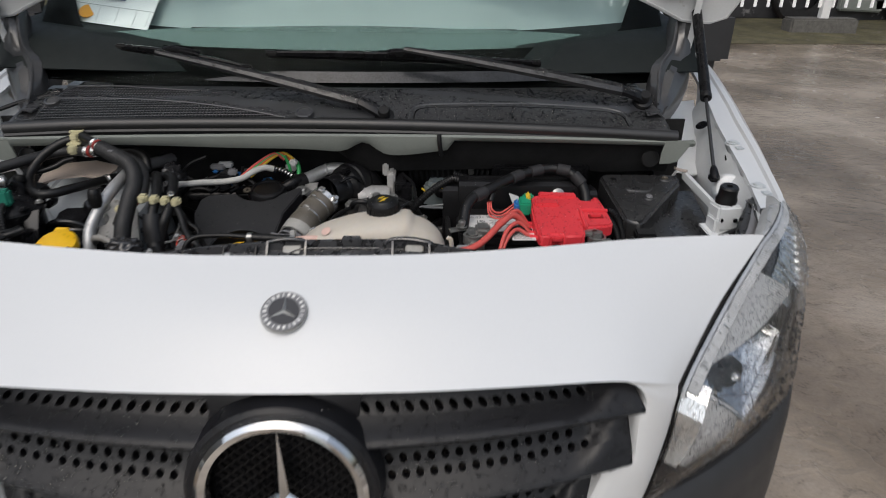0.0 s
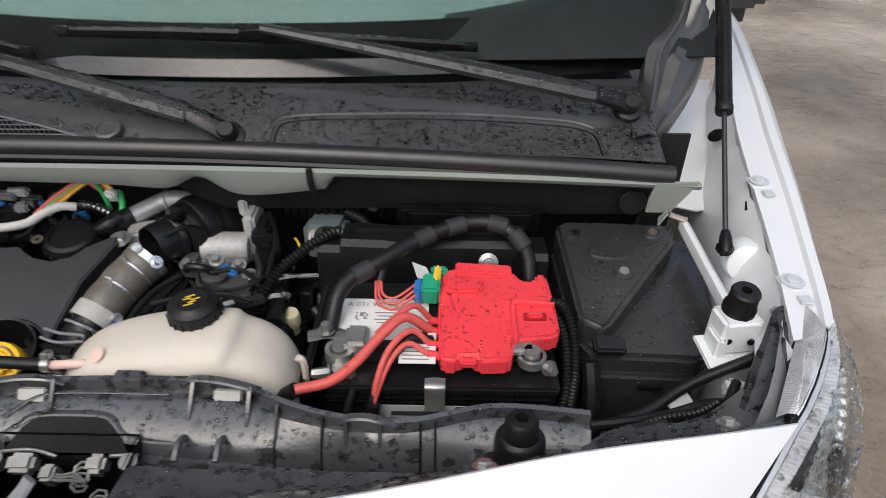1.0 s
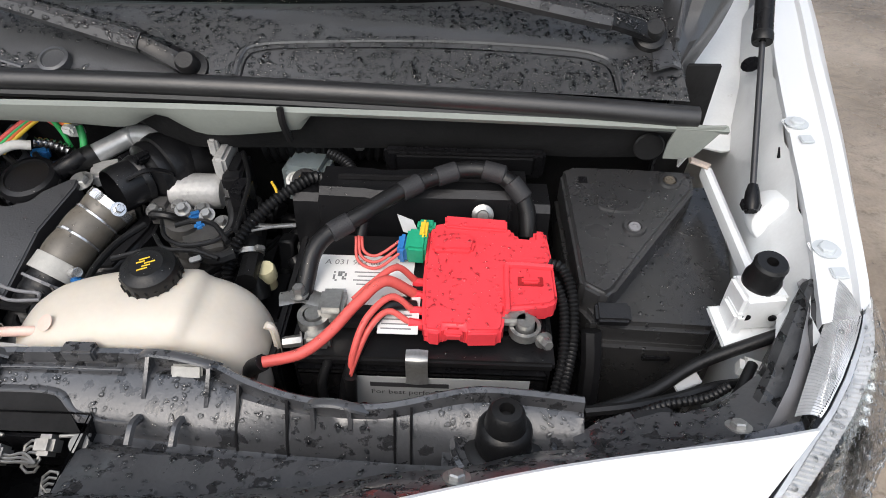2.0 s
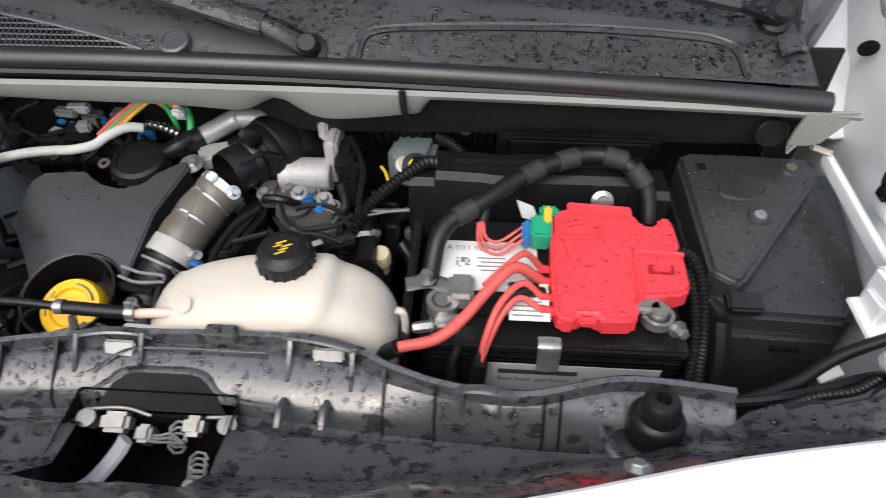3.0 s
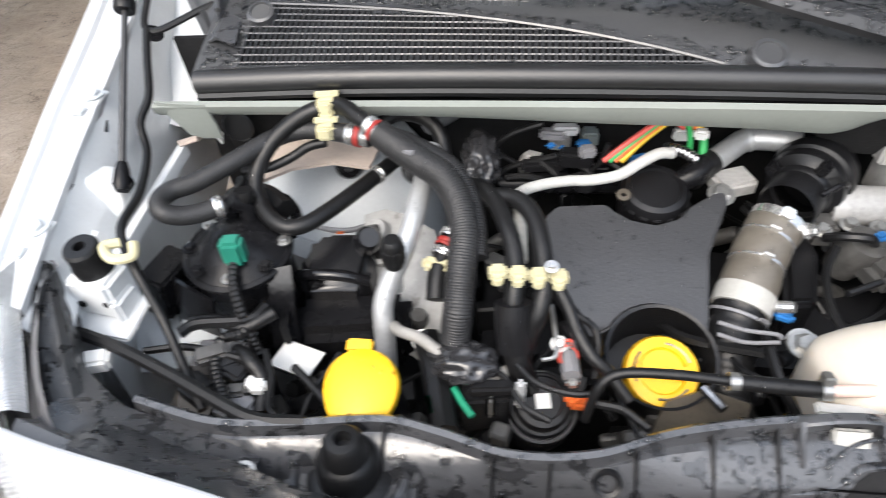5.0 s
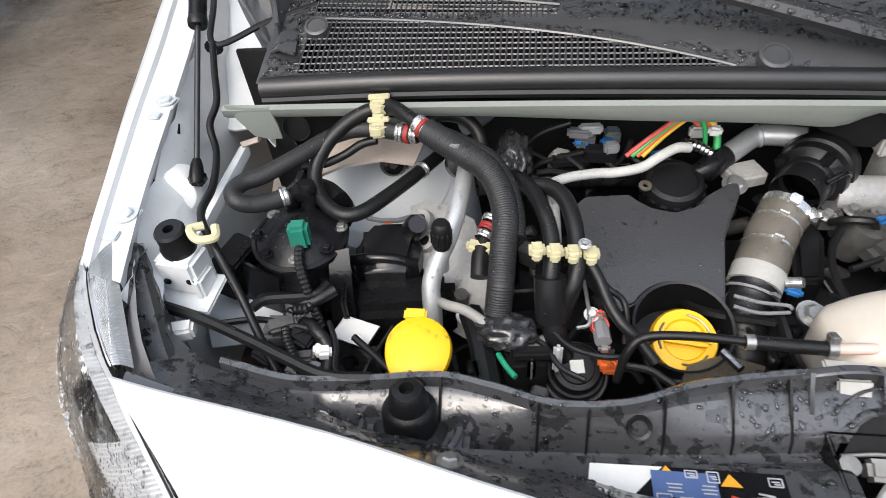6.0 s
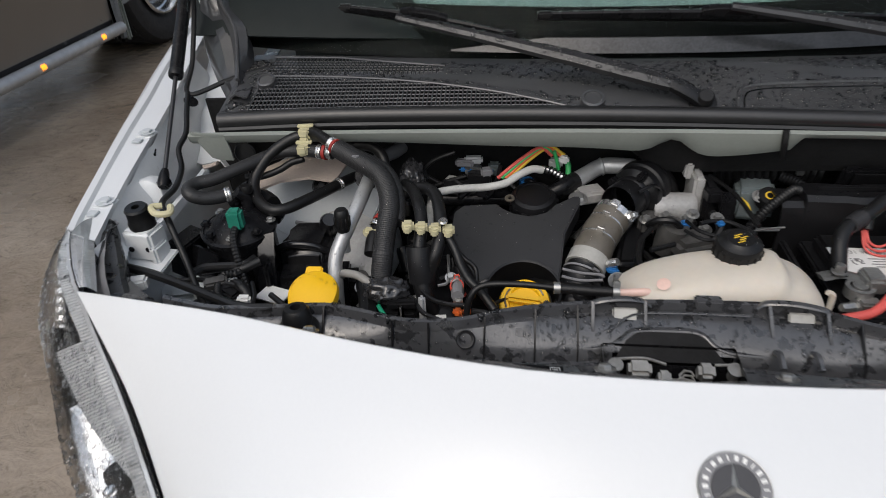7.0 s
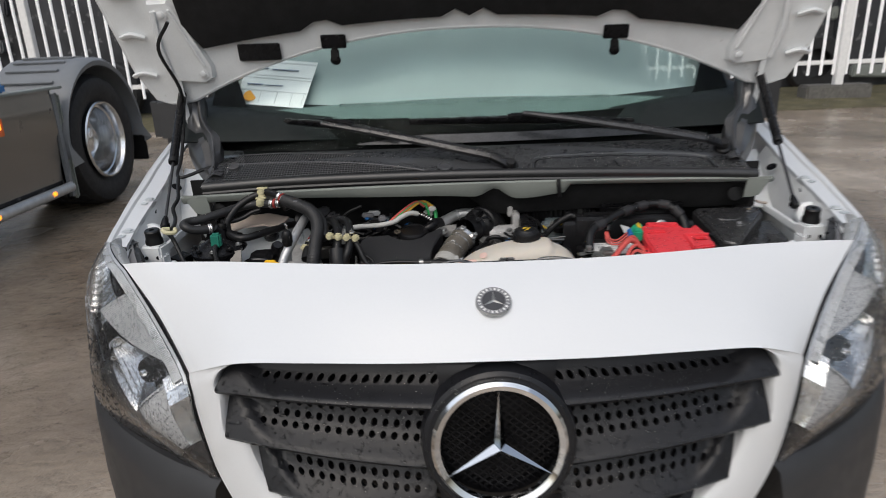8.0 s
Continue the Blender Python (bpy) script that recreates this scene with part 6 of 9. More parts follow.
# plate and module behind the battery
holder = thing("battery_holder", (0.33, 0.68, 0.85), "black plastic holder plate behind the battery", "battery holder")
b = loft([[(x, y - 0.006 * math.exp(-((x - 0.30) / 0.02) ** 2), z - (0.018 if x > 0.465 else 0.0) - (0.010 if x < 0.225 else 0.0)) for x in (0.195, 0.224, 0.226, 0.28, 0.292, 0.308, 0.32, 0.38, 0.44, 0.464, 0.466, 0.492)] for y, z in ((0.700, 0.962), (0.655, 0.966), (0.646, 0.960), (0.641, 0.93), (0.640, 0.86), (0.640, 0.78))], 0.004)
part("plate", b, PLASTIC_DRY, holder, sharp=20)
for x in (0.445, 0.458, 0.472):
    part("rib", box((x, 0.640, 0.930), (0.003, 0.012, 0.05), 0.001), PLASTIC_DRY, holder)
part("top_rib", box((0.345, 0.672, 0.968), (0.20, 0.004, 0.008), 0.0015), PLASTIC_DRY, holder)
part("holder_bolt", lathe([(0, 0.008), (0.006, 0.008), (0.007, 0.005), (0.0125, 0.003), (0.0125, 0), (0, 0)], 20, aim((0.414, 0.636, 0.946), (0, -0.9, 0.45))), STEEL, holder, "zinc flange bolt")
part("tray_wall", box((0.205, 0.56, 0.82), (0.01, 0.20, 0.16), 0.003), PLASTIC_DRY, holder)
part("foil_tag", loft([[(0.318, 0.622, 0.955), (0.336, 0.618, 0.95)], [(0.325, 0.612, 0.938), (0.345, 0.608, 0.935)]], 0.001), LABEL_GREY, holder)
part("clamp_block", box((0.262, 0.69, 0.945), (0.065, 0.03, 0.018), 0.003), SATIN, holder)
module = thing("control_module", (0.39, 0.73, 0.88), "flat black control module against the bulkhead", "control module")
part("module_case", box((0.392, 0.725, 0.955), (0.195, 0.012, 0.05), 0.004, rx=18), SATIN, module)
part("module_lid", box((0.392, 0.718, 0.957), (0.17, 0.006, 0.036), 0.003, rx=18), PLASTIC_DRY, module)

# ---- air filter box ----
air = thing("air_filter_box", (0.60, 0.61, 0.75), "angular black plastic air filter box, wet", "air filter box")
part("body", prism([(0.506, 0.715), (0.716, 0.745), (0.700, 0.63), (0.686, 0.545), (0.655, 0.508), (0.532, 0.512), (0.512, 0.545)], 0.72, 0.906, 0.006, slope=(0.5, 0.05)), LIDBLACK, air)
part("step", prism([(0.532, 0.506), (0.650, 0.502), (0.688, 0.545), (0.680, 0.575), (0.535, 0.575)], 0.72, 0.882, 0.005), LIDBLACK, air)
b = prism([(0.507, 0.706), (0.520, 0.716), (0.580, 0.716), (0.668, 0.712), (0.660, 0.678), (0.602, 0.602), (0.548, 0.530), (0.538, 0.526), (0.516, 0.540)], 0.90, 0.936, 0.007, 3, slope=(0.53, 0.14))
part("lid", b, LIDBLACK, air, "folded lid with bolts")
part("lid_ridge", tube([(0.548, 0.662, 0.9555), (0.550, 0.646, 0.9525), (0.585, 0.642, 0.952), (0.598, 0.656, 0.954)], 0.003, 6), LIDBLACK, air)
for x, y in ((0.582, 0.618), (0.634, 0.692)):
    m = aim((x, y, 0.9365 + (y - 0.53) * 0.14), (0, -0.14, 1))
    seat_ = part("bolt_well", lathe([(0.0075, 0.001), (0.0085, 0.003), (0.0120, 0.003), (0.0135, 0.0)], 20, m), LIDBLACK, air)
    part("lid_bolt", lathe([(0, 0.0015), (0.0028, 0.0015), (0.0034, 0.0030), (0.0062, 0.0030), (0.0072, 0.0)], 14, m), BRONZE if x > 0.6 else BEZEL, seat_)
part("lid_print", box((0.532, 0.690, 0.9592), (0.010, 0.010, 0.0012), 0, rx=8), SATIN, air)
part("hinge_tab", box((0.548, 0.516, 0.918), (0.036, 0.022, 0.014), 0.003, rx=15), PLASTIC_DRY, air)
part("side_post", tube([(0.528, 0.508, 0.90), (0.530, 0.488, 0.87), (0.528, 0.465, 0.83)], 0.011, 8), PLASTIC_DRY, air)
part("vent_slots", box((0.600, 0.500, 0.868), (0.03, 0.004, 0.006), 0.001), SATIN, air)

# ---- coolant tank ----
tank = thing("coolant_tank", (0.08, 0.465, 0.86), "cream plastic coolant expansion tank with a black cap", "coolant tank")
outline = [(-0.044, 0.85), (-0.045, 0.915), (-0.034, 0.932), (-0.010, 0.947), (0.025, 0.959), (0.055, 0.966), (0.090, 0.970), (0.124, 0.972), (0.138, 0.971), (0.146, 0.962), (0.166, 0.953), (0.184, 0.938), (0.194, 0.920), (0.200, 0.895), (0.200, 0.85)]
ring_ = [(q.x, q.y) for q in even([(x, z, 0) for x, z in outline], 60)]
rows = []
for k in range(-8, 9):  # rounded over to a flat front and back
    a = max(-1, min(1, k / 8))
    y = 0.478 + 0.048 * math.copysign(1 - (1 - abs(a)) ** 1.7, a)
    f = 1 - 0.34 * abs(a) ** 2.6
    rows.append([(0.080 + (x - 0.080) * (0.15 + 0.85 * f), y, 0.885 + (z - 0.885) * f) for x, z in ring_])
b = loft(rows, closed=True)
for r in (rows[0], rows[-1]):
    b.faces.new([b.verts.new(p) for p in r])
bmesh.ops.remove_doubles(b, verts=b.verts, dist=1e-6)
part("bottle", b, CREAM, tank, sharp=179)
part("seam", tube([(0.206, 0.476, 0.86), (0.207, 0.476, 0.92), (0.200, 0.476, 0.93)], 0.004, 6), CREAM, tank)
m = aim((0.093, 0.498, 0.958), (0, -0.12, 1))
b = lathe([(0.0265, 0.0), (0.0272, 0.004), (0.0272, 0.024), (0.0255, 0.029), (0.018, 0.032), (0.016, 0.0345), (0, 0.0345)], 36, m)
cap = part("cap", b, RUBBER, tank, "ribbed black pressure cap")
b = bmesh.new()
for k in range(18):
    merge(b, box((0.0272, 0, 0.013), (0.003, 0.0036, 0.020), 0.001), m @ pose(0, 0, 0, 0, 0, 20 * k))
part("cap_rib", b, RUBBER, cap)
b = bmesh.new()
for k in range(5):
    merge(b, box((0.004 * (k % 3 - 1), -0.006 + 0.003 * k, 0.0348), (0.010 - 0.002 * (k % 2), 0.0013, 0.0006)), m @ pose(0, 0, 0, 0, 0, 25))
part("cap_mark", b, WIRE_Y, cap)
part("collar", lathe([(0.026, -0.014), (0.0285, -0.008), (0.0285, 0.0), (0.025, 0.0)], 28, m), CREAM, tank)
part("nipple", tube([(-0.052, 0.449, 0.938), (-0.02, 0.450, 0.940), (-0.012, 0.452, 0.938)], 0.0050, 10), PINK, tank, "pink tinted hose nipple")
part("bracket_tab", box((-0.060, 0.432, 0.916), (0.05, 0.008, 0.008), 0.002), CREAM, tank)
part("pink_stain", lathe([(0, 0.0010), (0.005, 0.0008), (0.008, 0.0)], 20, aim((0.002, 0.450, 0.9530), (-0.3, -0.45, 0.9))), PINK, tank, "faded pink stain")
part("sensor_cap", lathe([(0, 0.012), (0.010, 0.012), (0.0115, 0.008), (0.0115, -0.006), (0.008, -0.008), (0.008, -0.025), (0, -0.025)], 16, aim((0.166, 0.592, 0.884), (0, -0.2, 1))), CLIP, tank, "pale cream plug")
hose = cable("tank_hose", [([(-0.050, 0.449, 0.939), (-0.075, 0.449, 0.940), (-0.125, 0.450, 0.942)], 0.0066), ([(-0.120, 0.450, 0.942), (-0.17, 0.452, 0.944), (-0.212, 0.452, 0.940), (-0.228, 0.444, 0.925), (-0.234, 0.438, 0.89)], 0.0042)], RUBBER, "thin black overflow hose over the oil cap", "hose")
part("hose_clip", clamp_band(bmesh.new(), (-0.052, 0.449, 0.939), (1, 0, 0), 0.0068), STEEL, hose)
part("hose_clip", lathe([(0.0066, -0.004), (0.0074, -0.004), (0.0074, 0.004), (0.0066, 0.004)], 14, aim((-0.122, 0.450, 0.942), (1, 0, 0))), STEEL, hose)

# ---- engine ----
engine = thing("engine", (-0.1, 0.62, 0.55), "dark diesel engine under a black cover", "engine")
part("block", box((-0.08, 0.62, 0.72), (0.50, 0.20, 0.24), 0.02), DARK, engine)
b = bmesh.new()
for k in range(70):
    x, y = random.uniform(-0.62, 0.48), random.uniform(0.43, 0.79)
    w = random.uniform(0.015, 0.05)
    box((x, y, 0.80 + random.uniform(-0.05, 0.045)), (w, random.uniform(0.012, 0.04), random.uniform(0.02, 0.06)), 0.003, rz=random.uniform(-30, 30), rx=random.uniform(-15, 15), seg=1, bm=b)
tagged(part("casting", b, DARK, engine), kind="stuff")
for k in range(2):  # greasy brackets and lugs low in the gaps, too many to tell apart
    b = bmesh.new()
    for _ in range(55):
        x, y = (random.uniform(-0.60, 0.0), random.uniform(0.42, 0.56)) if random.random() < 0.6 else (random.uniform(-0.50, 0.24), random.uniform(0.60, 0.80))
        z = random.uniform(0.79, 0.862)
        if random.random() < 0.45:
            lathe([(0, 0.02), (0.008, 0.02), (0.010, 0.015), (0.010, -0.02), (0, -0.02)], 10, aim((x, y, z), (random.uniform(-1, 1), random.uniform(-1, 1), random.uniform(0, 1.5))), b)
        else:
            box((x, y, z), (random.uniform(0.010, 0.035), random.uniform(0.008, 0.03), random.uniform(0.012, 0.035)), 0.003, rz=random.uniform(-40, 40), rx=random.uniform(-30, 30), seg=1, bm=b)
    tagged(part("casting", b, (ENGREY, PLASTIC_DRY)[k], engine), kind="stuff")
b = bmesh.new()
for _ in range(60):
    p = Vector((random.uniform(-0.60, 0.20), random.uniform(0.43, 0.78), random.uniform(0.83, 0.885)))
    d = Vector((random.uniform(-1, 1), random.uniform(-1, 1), random.uniform(-0.4, 0.2))) * 0.05
    e = Vector((random.uniform(-1, 1), random.uniform(-1, 1), 0.3)) * 0.025
    tube([p - d, p + e, p + d], random.choice((0.0025, 0.0035, 0.005)), 6, 4, bm=b)
tagged(part("loose_wire", b, RUBBER, engine), kind="stuff")
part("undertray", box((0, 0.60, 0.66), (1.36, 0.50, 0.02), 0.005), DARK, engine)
notch = [(-0.162 + 0.050 * math.cos(radians(a)), 0.514 + 0.050 * math.sin(radians(a))) for a in range(28, 160, 11)]
plan = [(-0.270, 0.618), (-0.268, 0.655), (-0.255, 0.668), (-0.205, 0.672), (-0.196, 0.664), (-0.180, 0.655), (-0.155, 0.650), (-0.130, 0.658), (-0.118, 0.672), (-0.090, 0.690), (-0.080, 0.690), (-0.080, 0.678),
        (-0.104, 0.620), (-0.112, 0.550), (-0.114, 0.536)] + notch + [(-0.222, 0.530), (-0.240, 0.560), (-0.262, 0.590)]
b = prism(plan, 0.865, 0.892, 0.006, 3, slope=(0.545, 0.33))
cover = part("engine_cover", b, COVER, engine, "matt black engine cover with raindrops")
part("cover_well", lathe([(0.051, 0.030), (0.048, 0.029), (0.047, -0.02), (0.044, -0.03), (0, -0.03)], 32, aim((-0.162, 0.514, 0.868), (0, -0.30, 1))), PLASTIC_DRY, cover)
m = aim((-0.160, 0.505, 0.868), (0, -0.50, 1))
part("oil_cap", lathe([(0.028, -0.02), (0.030, -0.004), (0.034, 0.0), (0.0345, 0.012), (0.032, 0.018), (0.022, 0.019), (0.020, 0.016), (0, 0.016)], 32, m), YELLOW, engine, "yellow oil filler cap")
b = merge(bmesh.new(), box((0, 0, 0.022), (0.050, 0.012, 0.014), 0.004), m @ pose(0, 0, 0, 0, 0, -6))
part("oil_cap_grip", b, YELLOW, engine)
for k in range(3):
    b = merge(bmesh.new(), tube([(0.026 * math.cos(radians(a)), 0.026 * math.sin(radians(a)), 0.0195) for a in range(20 + 120 * k, 100 + 120 * k, 16)], 0.0012, 5, raw=True), m)
    part("oil_cap_print", b, BRONZE, engine)
m = aim((-0.150, 0.700, 0.925), (0, -0.22, 1))
b = lathe([(0.036, -0.03), (0.036, 0.004), (0.033, 0.010), (0.027, 0.012), (0.026, 0.009), (0, 0.009)], 32, m)
vent = part("breather", b, PLASTIC_DRY, engine, "round black breather")
b = bmesh.new()
for k in range(16):
    merge(b, box((0.0365, 0, -0.004), (0.004, 0.008, 0.012), 0.001), m @ pose(0, 0, 0, 0, 0, 22.5 * k))
part("breather_rib", b, PLASTIC_DRY, vent)
part("breather_spout", tube([(-0.130, 0.718, 0.925), (-0.108, 0.722, 0.936), (-0.094, 0.735, 0.942)], 0.0125, 10), SATIN, vent)
for at in ((-0.082, 0.696, 0.930), (-0.036, 0.520, 0.903)):
    part("engine_bolt", hex_bolt(bmesh.new(), at, (0, -0.3, 1), 0.0095, 0.009), STEEL, engine)
part("copper_washer", lathe([(0.004, 0.002), (0.010, 0.002), (0.010, -0.001), (0.004, -0.001)], 18, aim((-0.186, 0.684, 0.936), (0, -0.3, 1)) @ Matrix.Scale(0.75, 4)), BRONZE, engine)
# charge air hose
run = [(-0.030, 0.662, 0.926), (-0.040, 0.648, 0.919), (-0.052, 0.628, 0.911), (-0.062, 0.606, 0.903), (-0.071, 0.586, 0.894)]
b = tube(run, 0.0262, 24, steps=8)
for k, v in enumerate(b.verts):  # three soft bulges
    i = k // 24
    c = Vector(spline(run, 8)[min(i, 32)])
    v.co = c + (v.co - c) * (1.0 + 0.075 * math.sin(math.pi * ((i * 3 / 32) % 1.0)))
charge = part("charge_hose", b, CHARGE, engine, "brown-grey charge hose with wire rings", sharp=80)
part("hose_cuff", tube([(-0.0695, 0.589, 0.8955), (-0.0775, 0.572, 0.887)], 0.0288, 24, raw=True), CUFF, charge, "pale grey cuff")
part("lower_hose", tube([(-0.076, 0.575, 0.888), (-0.086, 0.552, 0.874), (-0.092, 0.528, 0.858), (-0.092, 0.50, 0.838), (-0.088, 0.46, 0.81)], 0.0262, 20, ridge=0.0014, pitch=0.011), RUBBER, charge)
bends = spline(run, 8)
for i, r, wide, mt in ((2, 0.0272, 0.010, CLAMP), (11, 0.0263, 0.0024, CLAMP), (21, 0.0263, 0.0024, CLAMP)):
    part("clamp", clamp_band(bmesh.new(), bends[i], bends[i + 1] - bends[i - 1], r, wide), mt, charge)
part("clamp", clamp_band(bmesh.new(), (-0.080, 0.5655, 0.883), (-0.35, -0.8, -0.5), 0.0272, 0.003), BEZEL, charge)
part("clamp_screw", hex_bolt(bmesh.new(), (-0.012, 0.640, 0.934), (0.6, -0.5, 0.6), 0.0055, 0.012), CLAMP, charge)
part("blue_screw", lathe([(0, 0.010), (0.0055, 0.010), (0.0065, 0.006), (0.0065, -0.006), (0, -0.006)], 12, aim((-0.042, 0.566, 0.902), (0.7, -0.4, 0.5))), CLAMP, charge)
part("blue_tab", box((-0.040, 0.562, 0.893), (0.018, 0.010, 0.010), 0.003, rz=-25), BLUE, charge)
for y, z in ((0.553, 0.879), (0.541, 0.872), (0.530, 0.866)):
    part("clip_wire", tube([(-0.118, y - 0.004, z - 0.004), (-0.100, y + 0.010, z + 0.014), (-0.075, y + 0.004, z + 0.022), (-0.056, y - 0.010, z + 0.010), (-0.050, y - 0.016, z - 0.004)], 0.0016, 6), RUBBER, charge)
# round inlet housing and silver crossover pipe
hub, way = Vector((0.004, 0.708, 0.938)), Vector((-0.54, -0.74, 0.02))
b = lathe([(0.0275, 0.052), (0.0290, 0.044), (0.0285, 0.022), (0.0300, 0.020), (0.0310, 0.014), (0.0265, 0.012), (0.0335, 0.006), (0.0385, 0.004), (0.0405, -0.004), (0.0385, -0.010), (0.0420, -0.012), (0.0435, -0.022), (0.040, -0.034), (0.030, -0.05)], 36, aim(hub, way))
house = part("inlet_elbow", b, PLASTIC_DRY, engine, "round black inlet housing with stepped rims")
for a in (70, 160, 250):
    part("housing_lug", merge(bmesh.new(), box((0.0345, 0, 0.010), (0.014, 0.012, 0.020), 0.003), aim(hub, way, a)), SATIN, house)
part("inlet_back", tube([(0.018, 0.724, 0.935), (0.036, 0.742, 0.930), (0.050, 0.760, 0.90)], 0.034, 18), PLASTIC_DRY, engine)
part("wire_arch", tube([(0.000, 0.662, 0.962), (0.020, 0.672, 0.968), (0.036, 0.690, 0.952), (0.038, 0.700, 0.925)], 0.0030, 8), SATIN, engine)
b = tube([(-0.088, 0.742, 0.936), (-0.066, 0.760, 0.941), (-0.046, 0.773, 0.947), (-0.026, 0.772, 0.951), (0.014, 0.762, 0.953)], 0.0132, 18)
pipe = part("crossover_pipe", b, PIPE, engine, "silver crossover pipe")
part("pipe_bead", lathe([(0.0132, -0.003), (0.0150, 0), (0.0132, 0.003)], 18, aim((-0.042, 0.774, 0.948), (1, 0.2, 0.2))), PIPE, pipe)
part("pipe_boot", tube([(-0.112, 0.722, 0.930), (-0.100, 0.732, 0.934), (-0.084, 0.746, 0.9375)], 0.0148, 14), RUBBER, pipe)
part("pipe_elbow", tube([(0.008, 0.763, 0.953), (0.030, 0.758, 0.951), (0.050, 0.756, 0.935), (0.056, 0.765, 0.90)], 0.0165, 16), PLASTIC_DRY, pipe)
part("cast_bracket", box((-0.062, 0.728, 0.922), (0.044, 0.034, 0.02), 0.004, rz=20), ALU, engine)
# exhaust valve actuator
b = lathe([(0, 0.032), (0.018, 0.032), (0.022, 0.026), (0.022, -0.03), (0, -0.03)], 22, aim((0.060, 0.700, 0.918), (1, 0, 0)))
box((0.062, 0.705, 0.905), (0.062, 0.030, 0.022), 0.005, bm=b)
actuator = part("valve_actuator", b, ALU, engine, "cast aluminium valve actuator")
b = box((0.094, 0.728, 0.935), (0.016, 0.055, 0.062), 0.004)
box((0.082, 0.738, 0.965), (0.012, 0.028, 0.026), 0.003, bm=b)
part("actuator_flange", b, ALU, actuator)
part("actuator_motor", box((0.112, 0.715, 0.925), (0.022, 0.05, 0.060), 0.006), PLASTIC_DRY, actuator)
b = lathe([(0, 0.02), (0.02, 0.02), (0.022, 0.0), (0.018, -0.03), (0, -0.03)], 14, aim((0.052, 0.650, 0.898), (0.2, -0.2, 1)))
box((0.08, 0.638, 0.890), (0.060, 0.05, 0.030), 0.008, rz=20, bm=b)
box((0.02, 0.675, 0.905), (0.03, 0.03, 0.03), 0.006, bm=b)
part("valve_casting", b, ENGREY, actuator)
for at in ((0.045, 0.672, 0.916), (0.074, 0.668, 0.914), (0.016, 0.664, 0.914), (0.10, 0.655, 0.905)):
    part("valve_bolt", hex_bolt(bmesh.new(), at, (0, -0.3, 1), 0.0065, 0.008), STEEL, actuator)
part("valve_plug", box((0.070, 0.655, 0.914), (0.016, 0.012, 0.012), 0.003, rz=25), BLUE, actuator)
part("valve_hose", tube([(0.018, 0.655, 0.912), (0.028, 0.640, 0.928), (0.048, 0.636, 0.930), (0.062, 0.645, 0.915)], 0.005, 8), RUBBER, actuator)
part("inner_duct", prism([(-0.036, 0.574), (-0.004, 0.578), (0.016, 0.648), (0.014, 0.684), (-0.008, 0.682), (-0.020, 0.650)], 0.84, 0.898, 0.007, 3, slope=(0.63, 0.02)), PLASTIC_DRY, engine)
part("lower_duct", tube([(0.158, 0.575, 0.86), (0.148, 0.60, 0.895), (0.142, 0.625, 0.905)], 0.014, 12), RUBBER, engine)
part("steel_clip", clamp_band(bmesh.new(), (0.146, 0.606, 0.902), (0.2, -0.9, -0.5), 0.0150, 0.006), STEEL, engine)
part("steel_lever", tube([(0.150, 0.63, 0.925), (0.168, 0.632, 0.922), (0.195, 0.64, 0.918)], 0.003, 6), STEEL, engine)
part("filter_hose", tube([(0.105, 0.63, 0.90), (0.118, 0.645, 0.915), (0.110, 0.672, 0.925)], 0.006, 8), RUBBER, engine)
part("yellow_lead", tube([(0.155, 0.700, 0.935), (0.162, 0.690, 0.932), (0.166, 0.680, 0.925)], 0.0018, 6), WIRE_Y, engine)
part("spark_bolt", hex_bolt(bmesh.new(), (0.183, 0.705, 0.935), (0, -0.5, 0.8), 0.007), STEEL, engine)
part("intake_bellows", tube([(0.130, 0.790, 0.935), (0.180, 0.790, 0.942), (0.245, 0.792, 0.943), (0.290, 0.795, 0.938)], 0.030, 20, ridge=0.005, pitch=0.011), RUBBER, engine, "black intake bellows")
part("bellows_clamp", box((0.256, 0.762, 0.953), (0.013, 0.006, 0.020), 0.002), STEEL, engine)
part("small_conduit", tube([(0.222, 0.745, 0.95), (0.245, 0.730, 0.945), (0.262, 0.705, 0.935)], 0.008, 10, ridge=0.0016, pitch=0.0045), RUBBER, engine)
# brake fluid reservoir under the bulkhead
brake = thing("brake_reservoir", (0.19, 0.74, 0.88), "cloudy plastic brake fluid reservoir with a yellow mark", "reservoir")
part("reservoir", box((0.190, 0.748, 0.908), (0.058, 0.050, 0.056), 0.008, rz=-10), BRAKE, brake)
part("reservoir_cap", lathe([(0, 0.012), (0.015, 0.012), (0.017, 0.008), (0.017, -0.006), (0, -0.006)], 20, aim((0.196, 0.706, 0.930), (0, -0.6, 1))), PLASTIC_DRY, brake)
part("cap_ring", lathe([(0.0045, 0.0125), (0.0070, 0.0125), (0.0070, 0.012)], 16, aim((0.196, 0.706, 0.930), (0, -0.6, 1))), WIRE_Y, brake)

